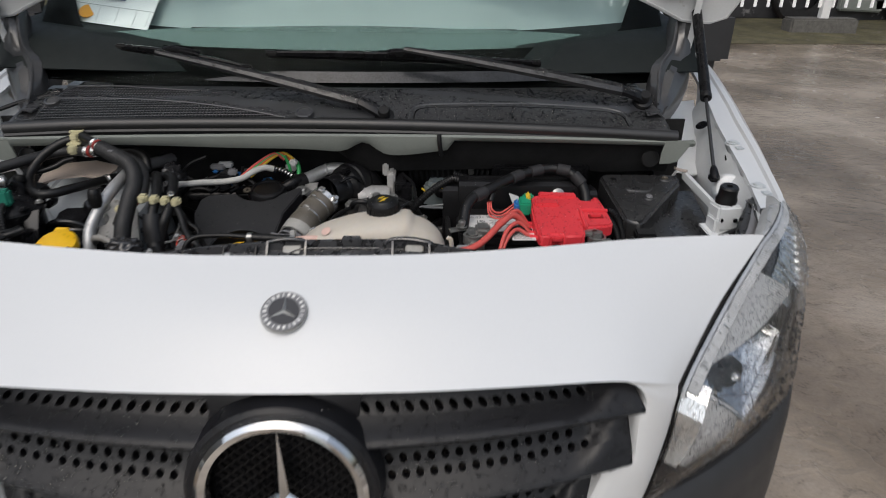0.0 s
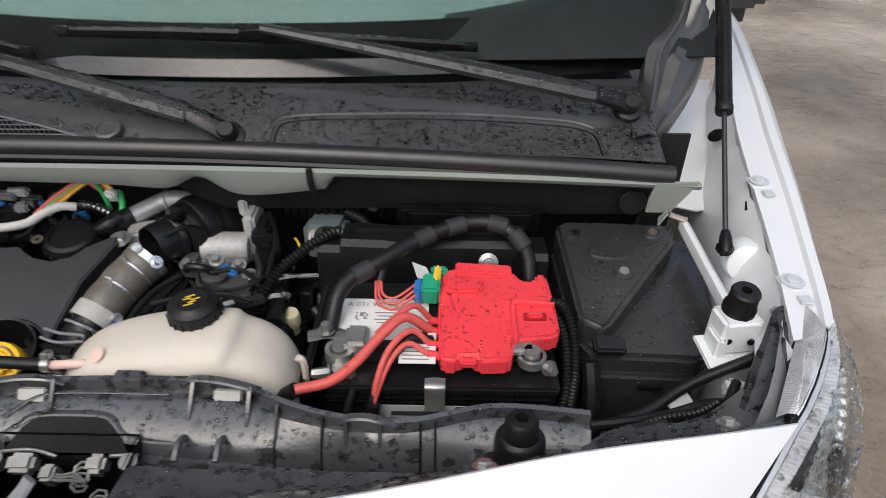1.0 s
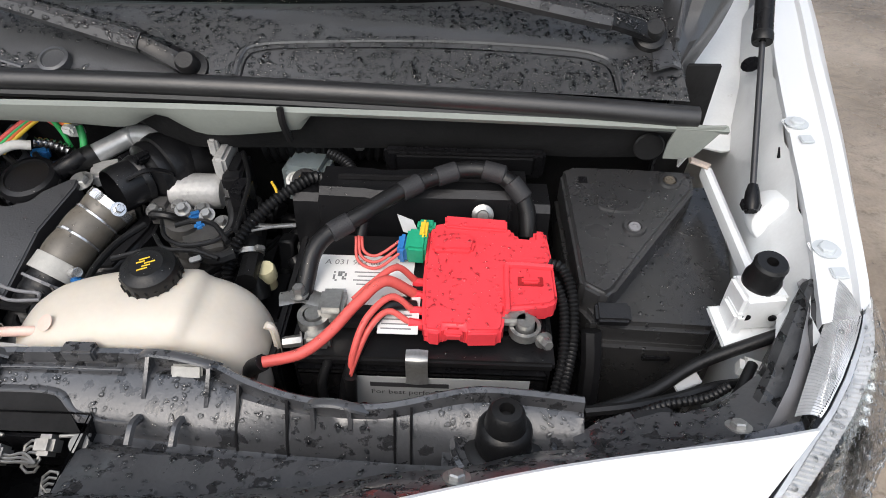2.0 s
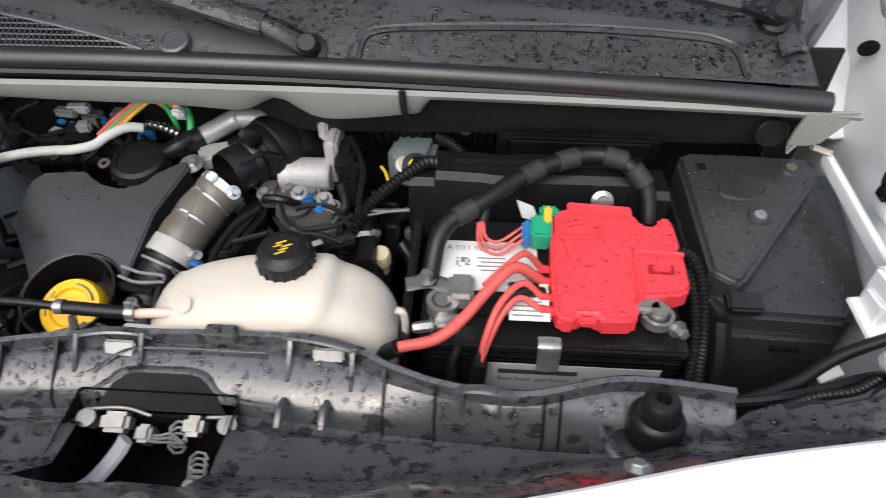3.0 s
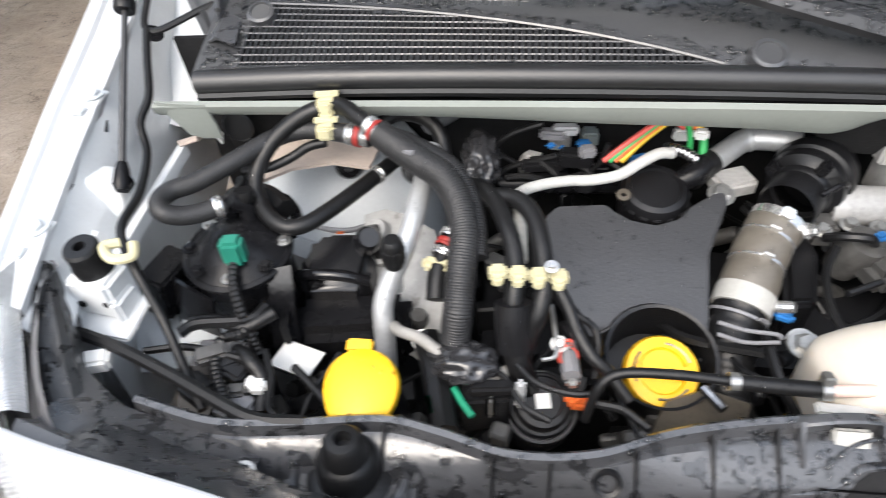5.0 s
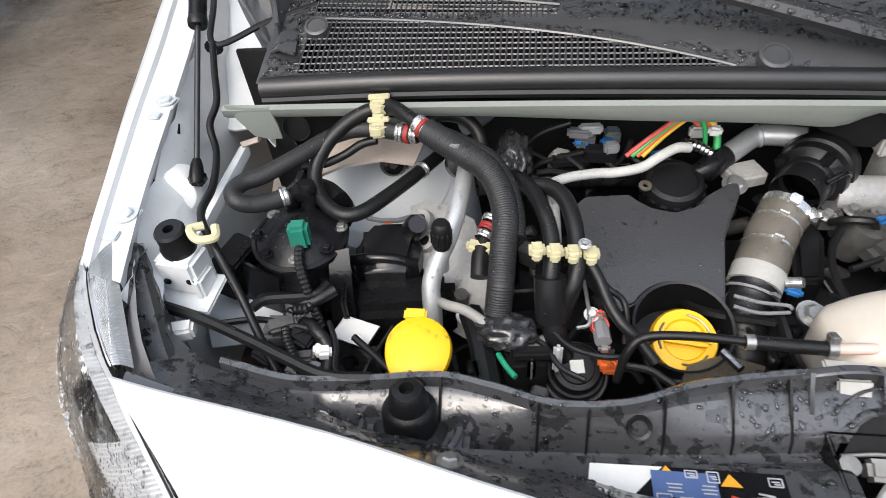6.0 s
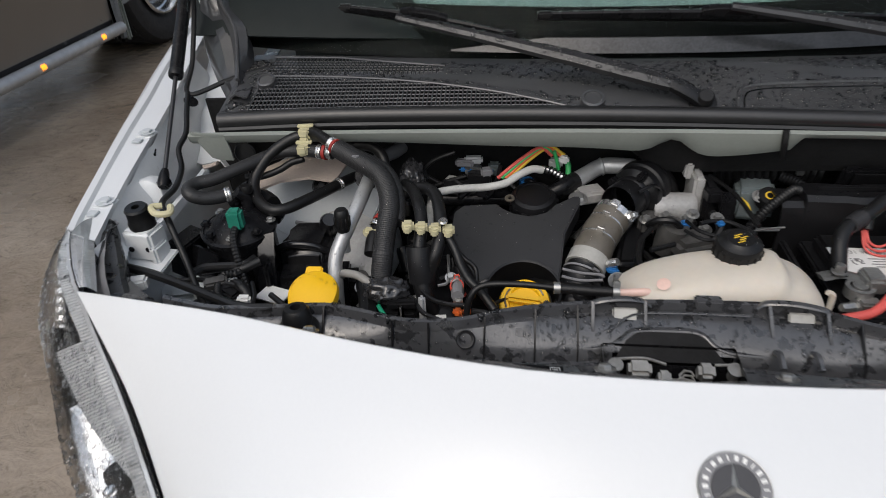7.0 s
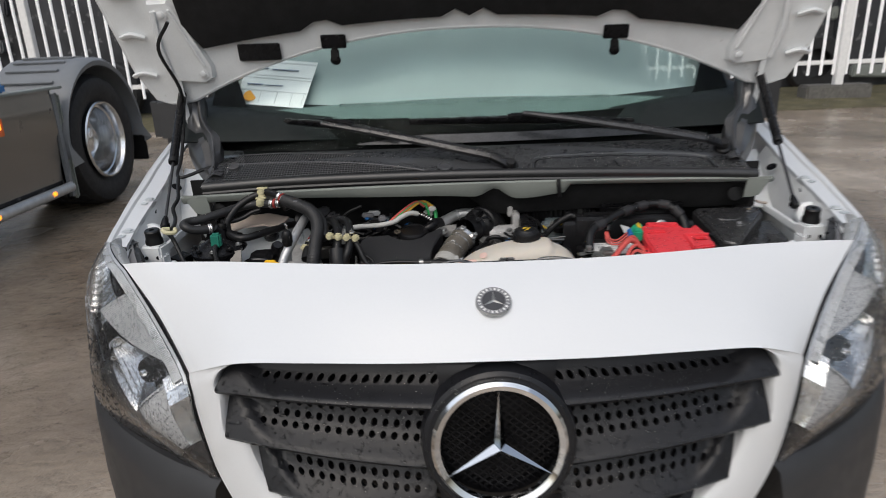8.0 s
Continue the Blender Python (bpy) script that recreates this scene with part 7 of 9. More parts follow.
# injectors, rail and wiring between the cover and the bulkhead
rail = part("fuel_rail", tube([(-0.32, 0.735, 0.905), (-0.10, 0.745, 0.905)], 0.012, 12, raw=True), SATIN, engine)
for k, x in enumerate((-0.285, -0.245, -0.205, -0.165)):
    b = lathe([(0.012, -0.03), (0.013, 0.004), (0.010, 0.012), (0.006, 0.016), (0, 0.016)], 14, aim((x, 0.765, 0.912), (0, -0.25, 1)))
    inj = part("injector", b, PLASTIC_DRY if k % 2 else ALU, engine)
    part("injector_plug", box((x + 0.004, 0.752, 0.930), (0.022, 0.016, 0.014), 0.003, rz=15 * k - 20), (ALU, BLUE, SATIN, BLUE)[k], inj)
    part("injector_lead", tube([(x, 0.75, 0.93), (x + 0.01, 0.735, 0.940), (x + 0.03, 0.72, 0.930), (x + 0.02, 0.70, 0.925)], 0.004, 6), RUBBER, inj)
for x, y, z, s, mt in ((-0.250, 0.790, 0.930, (0.026, 0.018, 0.022), ALU), (-0.215, 0.795, 0.932, (0.020, 0.02, 0.02), BRAKE), (-0.262, 0.745, 0.915, (0.045, 0.02, 0.012), PLASTIC_DRY), (-0.200, 0.735, 0.918, (0.05, 0.02, 0.012), SATIN), (-0.115, 0.772, 0.955, (0.022, 0.012, 0.016), LABEL), (-0.224, 0.770, 0.94, (0.018, 0.012, 0.008), BLUE)):
    part("connector", box((x, y, z), s, 0.003, rz=random.uniform(-15, 15)), mt, engine)
b = bmesh.new()
white = cable("taped_harness", [([(-0.293, 0.560, 0.955), (-0.294, 0.585, 0.963), (-0.296, 0.615, 0.968), (-0.298, 0.645, 0.962), (-0.290, 0.664, 0.956), (-0.270, 0.675, 0.955), (-0.245, 0.684, 0.953), (-0.221, 0.684, 0.955), (-0.193, 0.688, 0.960), (-0.174, 0.695, 0.970), (-0.154, 0.706, 0.975), (-0.138, 0.714, 0.970)], 0.0060)], WIRE_W, "wiring harness wrapped in white cloth tape", "harness")
part("harness_clip", box((-0.228, 0.688, 0.945), (0.020, 0.014, 0.016), 0.003), SATIN, white)
WB, WM, WT = (-0.206, 0.724, 0.950), (-0.176, 0.735, 0.973), (-0.142, 0.750, 0.990)
for k, (mt, note) in enumerate(((RED_CABLE, "red wire arching over the engine"), (WIRE_G, "green wire arching over the engine"), (ORANGE, "orange wire arching over the engine"), (WIRE_Y, "yellow wire arching over the engine"))):
    o = 0.0062 * k
    cable("coloured_wire", [([(WB[0] + o, WB[1], WB[2]), (WM[0] + o, WM[1] + 0.3 * o, WM[2] + 0.1 * o), (WT[0] + o * 0.8, WT[1] + 0.2 * o, WT[2]), (WT[0] + 0.02 + o, WT[1], WT[2] - 0.012)], 0.0032)], mt, note, "wire", "coloured wires")
cable("coloured_wire", [([(-0.100, 0.760, 0.97), (-0.096, 0.752, 0.955), (-0.098, 0.742, 0.940), (-0.108, 0.735, 0.938)], 0.0045)], WIRE_G, "green wire arching over the engine", "wire", "coloured wires")
foil = thing("foil_sleeve", (-0.13, 0.733, 0.96), "short sleeve of crinkled foil on the harness", "foil")
part("sleeve", tube([(-0.142, 0.728, 0.966), (-0.124, 0.732, 0.960), (-0.108, 0.734, 0.950)], 0.0075, 10, ridge=0.002, pitch=0.006), FOIL, foil)

# ---- hoses and pipes at the battery-less end ----
ac = thing("aluminium_pipe", (-0.39, 0.5, 0.87), "bare aluminium air conditioning pipe with a black valve cap", "pipe")
part("pipe", tube([(-0.390, 0.690, 0.985), (-0.392, 0.655, 0.985), (-0.394, 0.624, 0.980), (-0.398, 0.588, 0.972), (-0.406, 0.560, 0.956), (-0.417, 0.545, 0.935), (-0.423, 0.530, 0.915), (-0.421, 0.514, 0.888), (-0.421, 0.504, 0.850)], 0.0102, 16), PIPE, ac)
part("valve_boss", lathe([(0.0075, -0.03), (0.0075, 0.0), (0.0065, 0.004), (0, 0.004)], 16, aim((-0.412, 0.552, 0.950), (0.02, 0.05, 1))), PIPE, ac)
cap_ = part("valve_cap", lathe([(0, 0.030), (0.0075, 0.030), (0.0095, 0.027), (0.0105, 0.021), (0.0105, 0.002), (0.009, -0.003), (0, -0.003)], 18, aim((-0.411, 0.549, 0.958), (0.02, 0.02, 1))), RUBBER, ac, "black valve cap")
b = bmesh.new()
for k in range(12):
    merge(b, box((0.0107, 0, 0.012), (0.0016, 0.0022, 0.016), 0.0005, seg=1), aim((-0.411, 0.549, 0.958), (0.02, 0.02, 1)) @ pose(0, 0, 0, 0, 0, 30 * k))
part("cap_rib", b, RUBBER, cap_)
part("pale_hose", tube([(-0.412, 0.520, 0.900), (-0.402, 0.502, 0.916), (-0.382, 0.492, 0.920), (-0.363, 0.479, 0.918), (-0.348, 0.471, 0.910), (-0.333, 0.465, 0.900), (-0.315, 0.472, 0.895), (-0.295, 0.486, 0.893)], 0.0056, 10), PALEHOSE, ac, "pale grey hose")
part("pipe_stub", tube([(-0.406, 0.770, 0.960), (-0.381, 0.800, 0.960), (-0.366, 0.836, 0.960)], 0.012, 10, raw=True), BEZEL, ac)
b = bmesh.new()
bmesh.ops.create_icosphere(b, subdivisions=4, radius=1.0)
for v in b.verts:
    k = 1 + 0.30 * noise.noise(v.co * 2.9) + 0.14 * abs(noise.noise(v.co * 9))
    v.co = Vector((-0.340 + v.co.x * 0.029 * k, 0.474 + v.co.y * 0.021 * k, 0.912 + v.co.z * 0.016 * k))
part("foil_boot", b, WRAP, ac, "crumpled black foil boot", sharp=70)
# cast engine mount seen behind the pipe
mount = thing("engine_mount", (-0.41, 0.59, 0.80), "rough grey cast engine mount below the pipes", "engine mount")
b = loft([[(-0.462, 0.650, 0.925), (-0.440, 0.655, 0.930), (-0.415, 0.652, 0.925), (-0.385, 0.640, 0.915)],
          [(-0.458, 0.620, 0.918), (-0.436, 0.618, 0.916), (-0.410, 0.615, 0.905), (-0.370, 0.600, 0.902)],
          [(-0.448, 0.595, 0.895), (-0.428, 0.590, 0.885), (-0.405, 0.585, 0.880), (-0.360, 0.572, 0.885)],
          [(-0.430, 0.570, 0.865), (-0.415, 0.562, 0.860), (-0.395, 0.552, 0.860), (-0.352, 0.540, 0.865)],
          [(-0.420, 0.545, 0.840), (-0.405, 0.535, 0.835), (-0.390, 0.525, 0.835), (-0.350, 0.510, 0.84)]], 0.008)
part("casting", b, MOUNT, mount)
for x, y, z, r in ((-0.446, 0.628, 0.922, 0.013), (-0.440, 0.608, 0.908, 0.012)):
    part("casting_eye", lathe([(r * 0.55, 0.004), (r, 0.004), (r * 1.1, -0.006), (r * 0.55, -0.006)], 16, aim((x, y, z), (-0.3, -0.5, 0.8))), MOUNT, mount)
    part("eye_hole", lathe([(0, 0.0), (r * 0.56, 0.0)], 14, aim((x, y, z), (-0.3, -0.5, 0.8))), DARK, mount)
part("mount_bolt", hex_bolt(bmesh.new(), (-0.386, 0.520, 0.880), (0, -0.5, 1), 0.007, 0.008), STEEL, mount)

braid = cable("braided_hose", [([(-0.434, 0.652, 1.030), (-0.413, 0.634, 1.028), (-0.390, 0.620, 1.022), (-0.368, 0.608, 1.014), (-0.353, 0.588, 1.002), (-0.3455, 0.562, 0.988), (-0.346, 0.538, 0.973), (-0.347, 0.520, 0.958), (-0.348, 0.504, 0.943), (-0.350, 0.492, 0.92)], 0.0140)], SLEEVE, "thick black hose in a braided sleeve", "hose", ridge=0.0005, pitch=0.0026, sides=18)
part("second_run", tube([(-0.440, 0.664, 1.022), (-0.417, 0.660, 1.018), (-0.391, 0.650, 1.012), (-0.365, 0.637, 1.004), (-0.348, 0.612, 0.995), (-0.337, 0.580, 0.982), (-0.334, 0.55, 0.968)], 0.0105, 14, ridge=0.0005, pitch=0.0026), SLEEVE, braid)
part("rear_arch", tube([(-0.453, 0.715, 0.995), (-0.432, 0.731, 1.000), (-0.404, 0.727, 1.000), (-0.385, 0.715, 0.990), (-0.378, 0.700, 0.97)], 0.0082, 10), RUBBER, braid)
part("hose_stub", tube([(-0.352, 0.600, 0.960), (-0.359, 0.588, 0.955), (-0.367, 0.573, 0.947), (-0.371, 0.552, 0.939), (-0.371, 0.532, 0.928)], 0.0100, 12), RUBBER, braid)
part("pale_tag", box((-0.400, 0.618, 1.035), (0.010, 0.008, 0.003), 0.001, rz=-30), BEZEL, braid)
cable("loop_hose", [([(-0.440, 0.652, 1.036), (-0.460, 0.667, 1.041), (-0.478, 0.682, 1.042), (-0.495, 0.685, 1.038), (-0.521, 0.676, 1.030), (-0.549, 0.658, 1.011), (-0.564, 0.634, 0.987), (-0.553, 0.607, 0.971), (-0.530, 0.587, 0.965), (-0.507, 0.589, 0.964), (-0.482, 0.618, 0.964), (-0.460, 0.654, 0.962), (-0.447, 0.679, 0.960), (-0.432, 0.713, 0.955)], 0.0084)], RUBBER, "black hose bent into a loop over the bay", "hose")
cable("return_hose", [([(-0.582, 0.589, 0.988), (-0.597, 0.577, 0.988), (-0.614, 0.566, 0.992), (-0.628, 0.562, 0.999), (-0.635, 0.572, 1.003), (-0.629, 0.588, 1.004), (-0.610, 0.602, 1.004), (-0.579, 0.632, 1.008), (-0.551, 0.664, 1.011), (-0.523, 0.676, 1.015), (-0.494, 0.672, 1.018), (-0.469, 0.664, 1.020), (-0.445, 0.657, 1.022)], 0.0095)], SLEEVE, "ribbed black hose doubling back beside the filter", "hose", sides=16)
cable("filter_lead", [([(-0.582, 0.645, 0.985), (-0.557, 0.651, 0.985), (-0.534, 0.663, 0.990), (-0.516, 0.670, 0.999), (-0.497, 0.672, 1.004)], 0.0052)], RUBBER, "thin black lead passing under the loop hose")
link = thing("hose_clip_block", (-0.49, 0.674, 1.01), "pale cream plastic clip holding two hoses", "hose clip")
for y, z in ((0.684, 1.041), (0.667, 1.022)):
    b = box((-0.4915, y, z), (0.020, 0.017, 0.017), 0.003, rz=8)
    box((-0.4915, y - 0.010, z + 0.003), (0.013, 0.006, 0.012), 0.002, rz=8, bm=b)
    box((-0.4915, y + 0.004, z + 0.010), (0.024, 0.008, 0.004), 0.001, rz=8, bm=b)
    part("clip", b, CLIP, link)
part("clip_neck", box((-0.4915, 0.676, 1.031), (0.013, 0.012, 0.016), 0.002), CLIP, link)
for at, w, r in (((-0.442, 0.653, 1.037), (0.8, -0.6, -0.2), 0.0098), ((-0.434, 0.650, 1.031), (0.8, -0.55, -0.2), 0.0108), ((-0.466, 0.664, 1.020), (1, -0.25, 0.0), 0.0100), ((-0.449, 0.659, 1.022), (1, -0.25, 0.0), 0.0100), ((-0.449, 0.676, 0.960), (0.5, 0.85, 0), 0.0090), ((-0.586, 0.586, 0.988), (1, 0.6, 0), 0.0100)):
    part("ring_clamp", crimp(at, w, r - 0.0008), CLAMP, link, "bright crimped ring")
for at, w in (((-0.438, 0.651, 1.034), (0.8, -0.6, -0.2)), ((-0.457, 0.661, 1.021), (1, -0.25, 0.0))):
    part("red_band", lathe([(0.0098, -0.0025), (0.0118, -0.0025), (0.0118, 0.0025), (0.0098, 0.0025)], 16, aim(at, w)), DARKRED, link, "red band")
pair = cable("paired_hose", [([(-0.345, 0.650, 0.970), (-0.334, 0.630, 0.985), (-0.319, 0.603, 0.990), (-0.307, 0.568, 0.990), (-0.300, 0.544, 0.982), (-0.298, 0.523, 0.971), (-0.299, 0.507, 0.955), (-0.298, 0.497, 0.930), (-0.289, 0.490, 0.895)], 0.0086),
                             ([(-0.335, 0.630, 0.970), (-0.321, 0.617, 0.985), (-0.300, 0.606, 0.992), (-0.285, 0.585, 0.992), (-0.277, 0.558, 0.985), (-0.274, 0.537, 0.975), (-0.273, 0.519, 0.966), (-0.277, 0.503, 0.950), (-0.283, 0.498, 0.930), (-0.287, 0.492, 0.905)], 0.0088),
                             ([(-0.263, 0.523, 0.968), (-0.252, 0.509, 0.955), (-0.242, 0.491, 0.940), (-0.230, 0.475, 0.930), (-0.215, 0.465, 0.920), (-0.198, 0.450, 0.905)], 0.0058),
                             ([(-0.262, 0.540, 0.950), (-0.242, 0.513, 0.940), (-0.227, 0.507, 0.930), (-0.223, 0.493, 0.920), (-0.226, 0.466, 0.910)], 0.0032)], RUBBER, "pair of black heater hoses held by a cream clip", "hose")
part("sleeve", tube([(-0.299, 0.508, 0.958), (-0.298, 0.498, 0.938), (-0.295, 0.490, 0.915)], 0.0165, 12, flat=0.8), PLASTIC_DRY, pair)
part("lower_sleeve", tube([(-0.297, 0.492, 0.918), (-0.290, 0.482, 0.895), (-0.282, 0.478, 0.87)], 0.0125, 12), RUBBER, pair)
part("bracket_wire", tube([(-0.264, 0.529, 0.932), (-0.261, 0.506, 0.927), (-0.260, 0.481, 0.922), (-0.272, 0.476, 0.920)], 0.0020, 6), STEEL, pair)
comb = thing("hose_comb", (-0.29, 0.52, 0.97), "pale cream comb clip across the heater hoses", "hose clip")
for k in range(4):
    b = box((-0.3135 + 0.0175 * k, 0.519 + 0.0015 * k, 0.983 - 0.0025 * k), (0.0155, 0.015, 0.013), 0.003, rz=6)
    box((-0.3135 + 0.0175 * k, 0.510 + 0.0015 * k, 0.982 - 0.0025 * k), (0.0095, 0.006, 0.010), 0.002, rz=6, bm=b)
    part("comb_link", b, CLIP, comb)
part("comb_bar", box((-0.287, 0.524, 0.976), (0.062, 0.008, 0.006), 0.002, rz=5, ry=8), CLIP, comb)
part("comb_screw", hex_bolt(bmesh.new(), (-0.268, 0.524, 0.987), (0, -0.3, 1), 0.004, 0.006), CLAMP, comb)
side_clip = thing("side_hose_clip", (-0.365, 0.56, 0.94), "pale cream clip on the short hose beside the pipe", "hose clip")
part("clip", box((-0.370, 0.560, 0.945), (0.034, 0.014, 0.014), 0.004, rz=-12), CLIP, side_clip)
for y, z, mt in ((0.588, 0.958, CLAMP), (0.580, 0.953, DARKRED), (0.572, 0.949, CLAMP)):
    part("band", crimp((-0.360 - (0.588 - y) * 0.45, y, z), (-0.4, -0.85, -0.35), 0.0104), mt, side_clip)
b = bmesh.new()
bmesh.ops.create_icosphere(b, subdivisions=5, radius=1.0)
for v in b.verts:
    k = 1 + 0.26 * noise.noise(v.co * 2.7) + 0.10 * abs(noise.noise(v.co * 8)) + 0.05 * noise.noise(v.co * 19)
    v.co = Vector((-0.340 + v.co.x * 0.021 * k, 0.722 + v.co.y * 0.040 * k, 0.942 + v.co.z * 0.034 * k))
part("wrap", b, WRAP, thing("wrapped_fitting", (-0.335, 0.70, 0.93), "fitting wrapped in crumpled dark foil", "foil"), sharp=70)
# fuel filter with its green plug
filt = thing("fuel_filter", (-0.565, 0.555, 0.86), "round black fuel filter with a green plug on top", "fuel filter")
b = lathe([(0.064, -0.13), (0.064, -0.02), (0.068, -0.012), (0.067, -0.004), (0.060, 0.000), (0.050, 0.006), (0.030, 0.014), (0.014, 0.018), (0, 0.018)], 36, aim((-0.572, 0.570, 0.950), (0, -0.06, 1)) @ Matrix.Diagonal((0.76, 0.76, 1, 1)))
part("canister", b, SATIN, filt)
for k in range(8):
    a = radians(45 * k + 10)
    part("filter_bolt", hex_bolt(bmesh.new(), (-0.572 + 0.046 * math.cos(a), 0.570 + 0.046 * math.sin(a), 0.951), (0, 0, 1), 0.005, 0.006), STEEL if k % 3 == 0 else SATIN, filt)
part("filter_ring", lathe([(0.047, -0.006), (0.0535, -0.004), (0.0545, 0.002), (0.050, 0.004), (0.047, 0.002)], 36, aim((-0.572, 0.570, 0.944), (0, -0.06, 1))), SATIN, filt)
part("green_plug", box((-0.559, 0.540, 0.975), (0.021, 0.019, 0.030), 0.004, rz=8), TEAL, filt, "teal green plug")
part("plug_lead", tube([(-0.559, 0.533, 0.965), (-0.556, 0.515, 0.958), (-0.546, 0.495, 0.935), (-0.535, 0.48, 0.90)], 0.0055, 8, ridge=0.001, pitch=0.005), RUBBER, filt)
part("spout", tube([(-0.566, 0.600, 0.955), (-0.568, 0.602, 0.975), (-0.578, 0.596, 0.986)], 0.0095, 12), SATIN, filt)
part("spout_cap", lathe([(0, 0.008), (0.009, 0.008), (0.010, 0.0), (0.008, -0.004)], 12, aim((-0.566, 0.604, 0.985), (0, 0.2, 1))), RUBBER, filt)
# dark intake duct and housings behind
duct = thing("intake_duct", (-0.47, 0.60, 0.86), "glossy black intake duct and housing", "duct")
part("duct_body", prism([(-0.520, 0.600), (-0.505, 0.622), (-0.455, 0.625), (-0.440, 0.605), (-0.445, 0.560), (-0.515, 0.555)], 0.78, 0.925, 0.012, 3, slope=(0.6, 0.25)), GLOSS, duct, "glossy black duct housing")
part("duct_collar", tube([(-0.520, 0.575, 0.905), (-0.500, 0.566, 0.918), (-0.470, 0.566, 0.918), (-0.446, 0.572, 0.905)], 0.006, 10), GLOSS, duct)
part("duct_lug", lathe([(0, 0.010), (0.010, 0.010), (0.014, 0.004), (0.015, -0.02)], 16, aim((-0.448, 0.602, 0.935), (0.3, -0.5, 0.8))), GLOSS, duct)
part("filter_bracket", loft([[(-0.535, 0.545, 0.945), (-0.512, 0.548, 0.950)], [(-0.532, 0.520, 0.915), (-0.508, 0.522, 0.915)], [(-0.535, 0.500, 0.85), (-0.505, 0.500, 0.85)]], 0.004), GLOSS, duct, "black bracket beside the filter")
part("filter_bracket", loft([[(-0.642, 0.545, 0.930), (-0.618, 0.528, 0.935), (-0.585, 0.514, 0.930)], [(-0.645, 0.535, 0.88), (-0.620, 0.512, 0.88), (-0.585, 0.500, 0.88)], [(-0.645, 0.53, 0.82), (-0.620, 0.505, 0.82), (-0.585, 0.495, 0.82)]], 0.004), GLOSS, duct)
part("duct_foot", box((-0.46, 0.545, 0.855), (0.12, 0.06, 0.07), 0.012, rz=8), SATIN, duct)
for at, w in (((-0.497, 0.735, 0.925), (0.2, -0.8, 0.5)), ((-0.40, 0.655, 0.985), (0.1, -0.8, 0.5))):
    part("round_port", lathe([(0, 0.010), (0.006, 0.010), (0.007, 0.006), (0.014, 0.004), (0.018, -0.01), (0.018, -0.03)], 18, aim(at, w)), SATIN, duct)
tower = thing("suspension_tower", (-0.51, 0.74, 0.7), "pale painted suspension tower with a brown edge", "suspension tower")
b = lathe([(0.130, -0.16), (0.118, -0.03), (0.108, 0.0), (0.09, 0.008), (0.086, 0.004), (0, 0.004)], 40, aim((-0.510, 0.735, 0.905), (0.05, -0.45, 1)))
part("dome", b, TOWER, tower)
part("brown_edge", loft([[(-0.590, 0.720, 0.962), (-0.55, 0.742, 0.972), (-0.50, 0.752, 0.974), (-0.45, 0.742, 0.966)], [(-0.580, 0.668, 0.952), (-0.545, 0.680, 0.962), (-0.50, 0.690, 0.964), (-0.46, 0.690, 0.958)]], 0.004), BROWN, tower, "brown sealed edge")
# washer filler
wash = thing("washer_filler", (-0.42, 0.42, 0.85), "yellow washer fluid cap on a black filler neck", "filler cap")
m = aim((-0.421, 0.428, 0.934), (0.0, -0.38, 1))
b = lathe([(0.026, -0.012), (0.0305, -0.006), (0.032, 0.002), (0.0305, 0.009), (0.022, 0.013), (0, 0.014)], 32, m)
for v in b.verts:  # drawn out to a lobe in front
    d = v.co - Vector((-0.421, 0.428, 0.934))
    v.co += Vector((0.004, -0.6, -0.22)).normalized() * 0.016 * max(0, -d.y / 0.036) ** 2
part("cap", b, YELLOW, wash, sharp=50)
part("cap_tab", merge(bmesh.new(), box((-0.006, 0.034, 0.004), (0.022, 0.012, 0.006), 0.002), m), YELLOW, wash)
part("neck", tube([(-0.421, 0.432, 0.930), (-0.420, 0.442, 0.895), (-0.418, 0.45, 0.84)], 0.027, 16, taper=(0.9, 1.1)), SATIN, wash)
# solenoid with its orange plug
pump = thing("control_solenoid", (-0.27, 0.468, 0.83), "round black solenoid with a white tag and an orange plug", "solenoid")
m = aim((-0.269, 0.468, 0.862), (0.05, -0.35, 1))
part("body", lathe([(0.036, -0.05), (0.036, -0.012), (0.034, -0.009), (0.031, -0.009), (0.031, -0.002), (0.029, 0.0), (0.026, 0.0), (0.0255, 0.006), (0.0235, 0.009), (0.018, 0.0095), (0.017, 0.0115), (0, 0.0115)], 36, m), PLASTIC_DRY, pump)
part("tag", merge(bmesh.new(), box((0, 0, 0.0125), (0.014, 0.014, 0.001)), m), LABEL, pump)
# edge highlight of the black body, given as a paler grey rim
part("rim", lathe([(0.0305, -0.0095), (0.0325, -0.0065), (0.0345, -0.0095)], 36, m), BEZEL, pump)
part("plug", box((-0.236, 0.464, 0.874), (0.020, 0.012, 0.011), 0.003), ORANGE, pump)
part("plug_lead", tube([(-0.228, 0.464, 0.874), (-0.215, 0.462, 0.876), (-0.205, 0.455, 0.866)], 0.004, 6), RUBBER, pump)
part("stub", tube([(-0.248, 0.495, 0.880), (-0.244, 0.505, 0.905), (-0.250, 0.515, 0.925)], 0.007, 10), SATIN, pump)
part("stub_band", lathe([(0.0075, -0.003), (0.0085, 0), (0.0075, 0.003)], 14, aim((-0.246, 0.500, 0.890), (0, 0.3, 1))), INK_RED, pump)
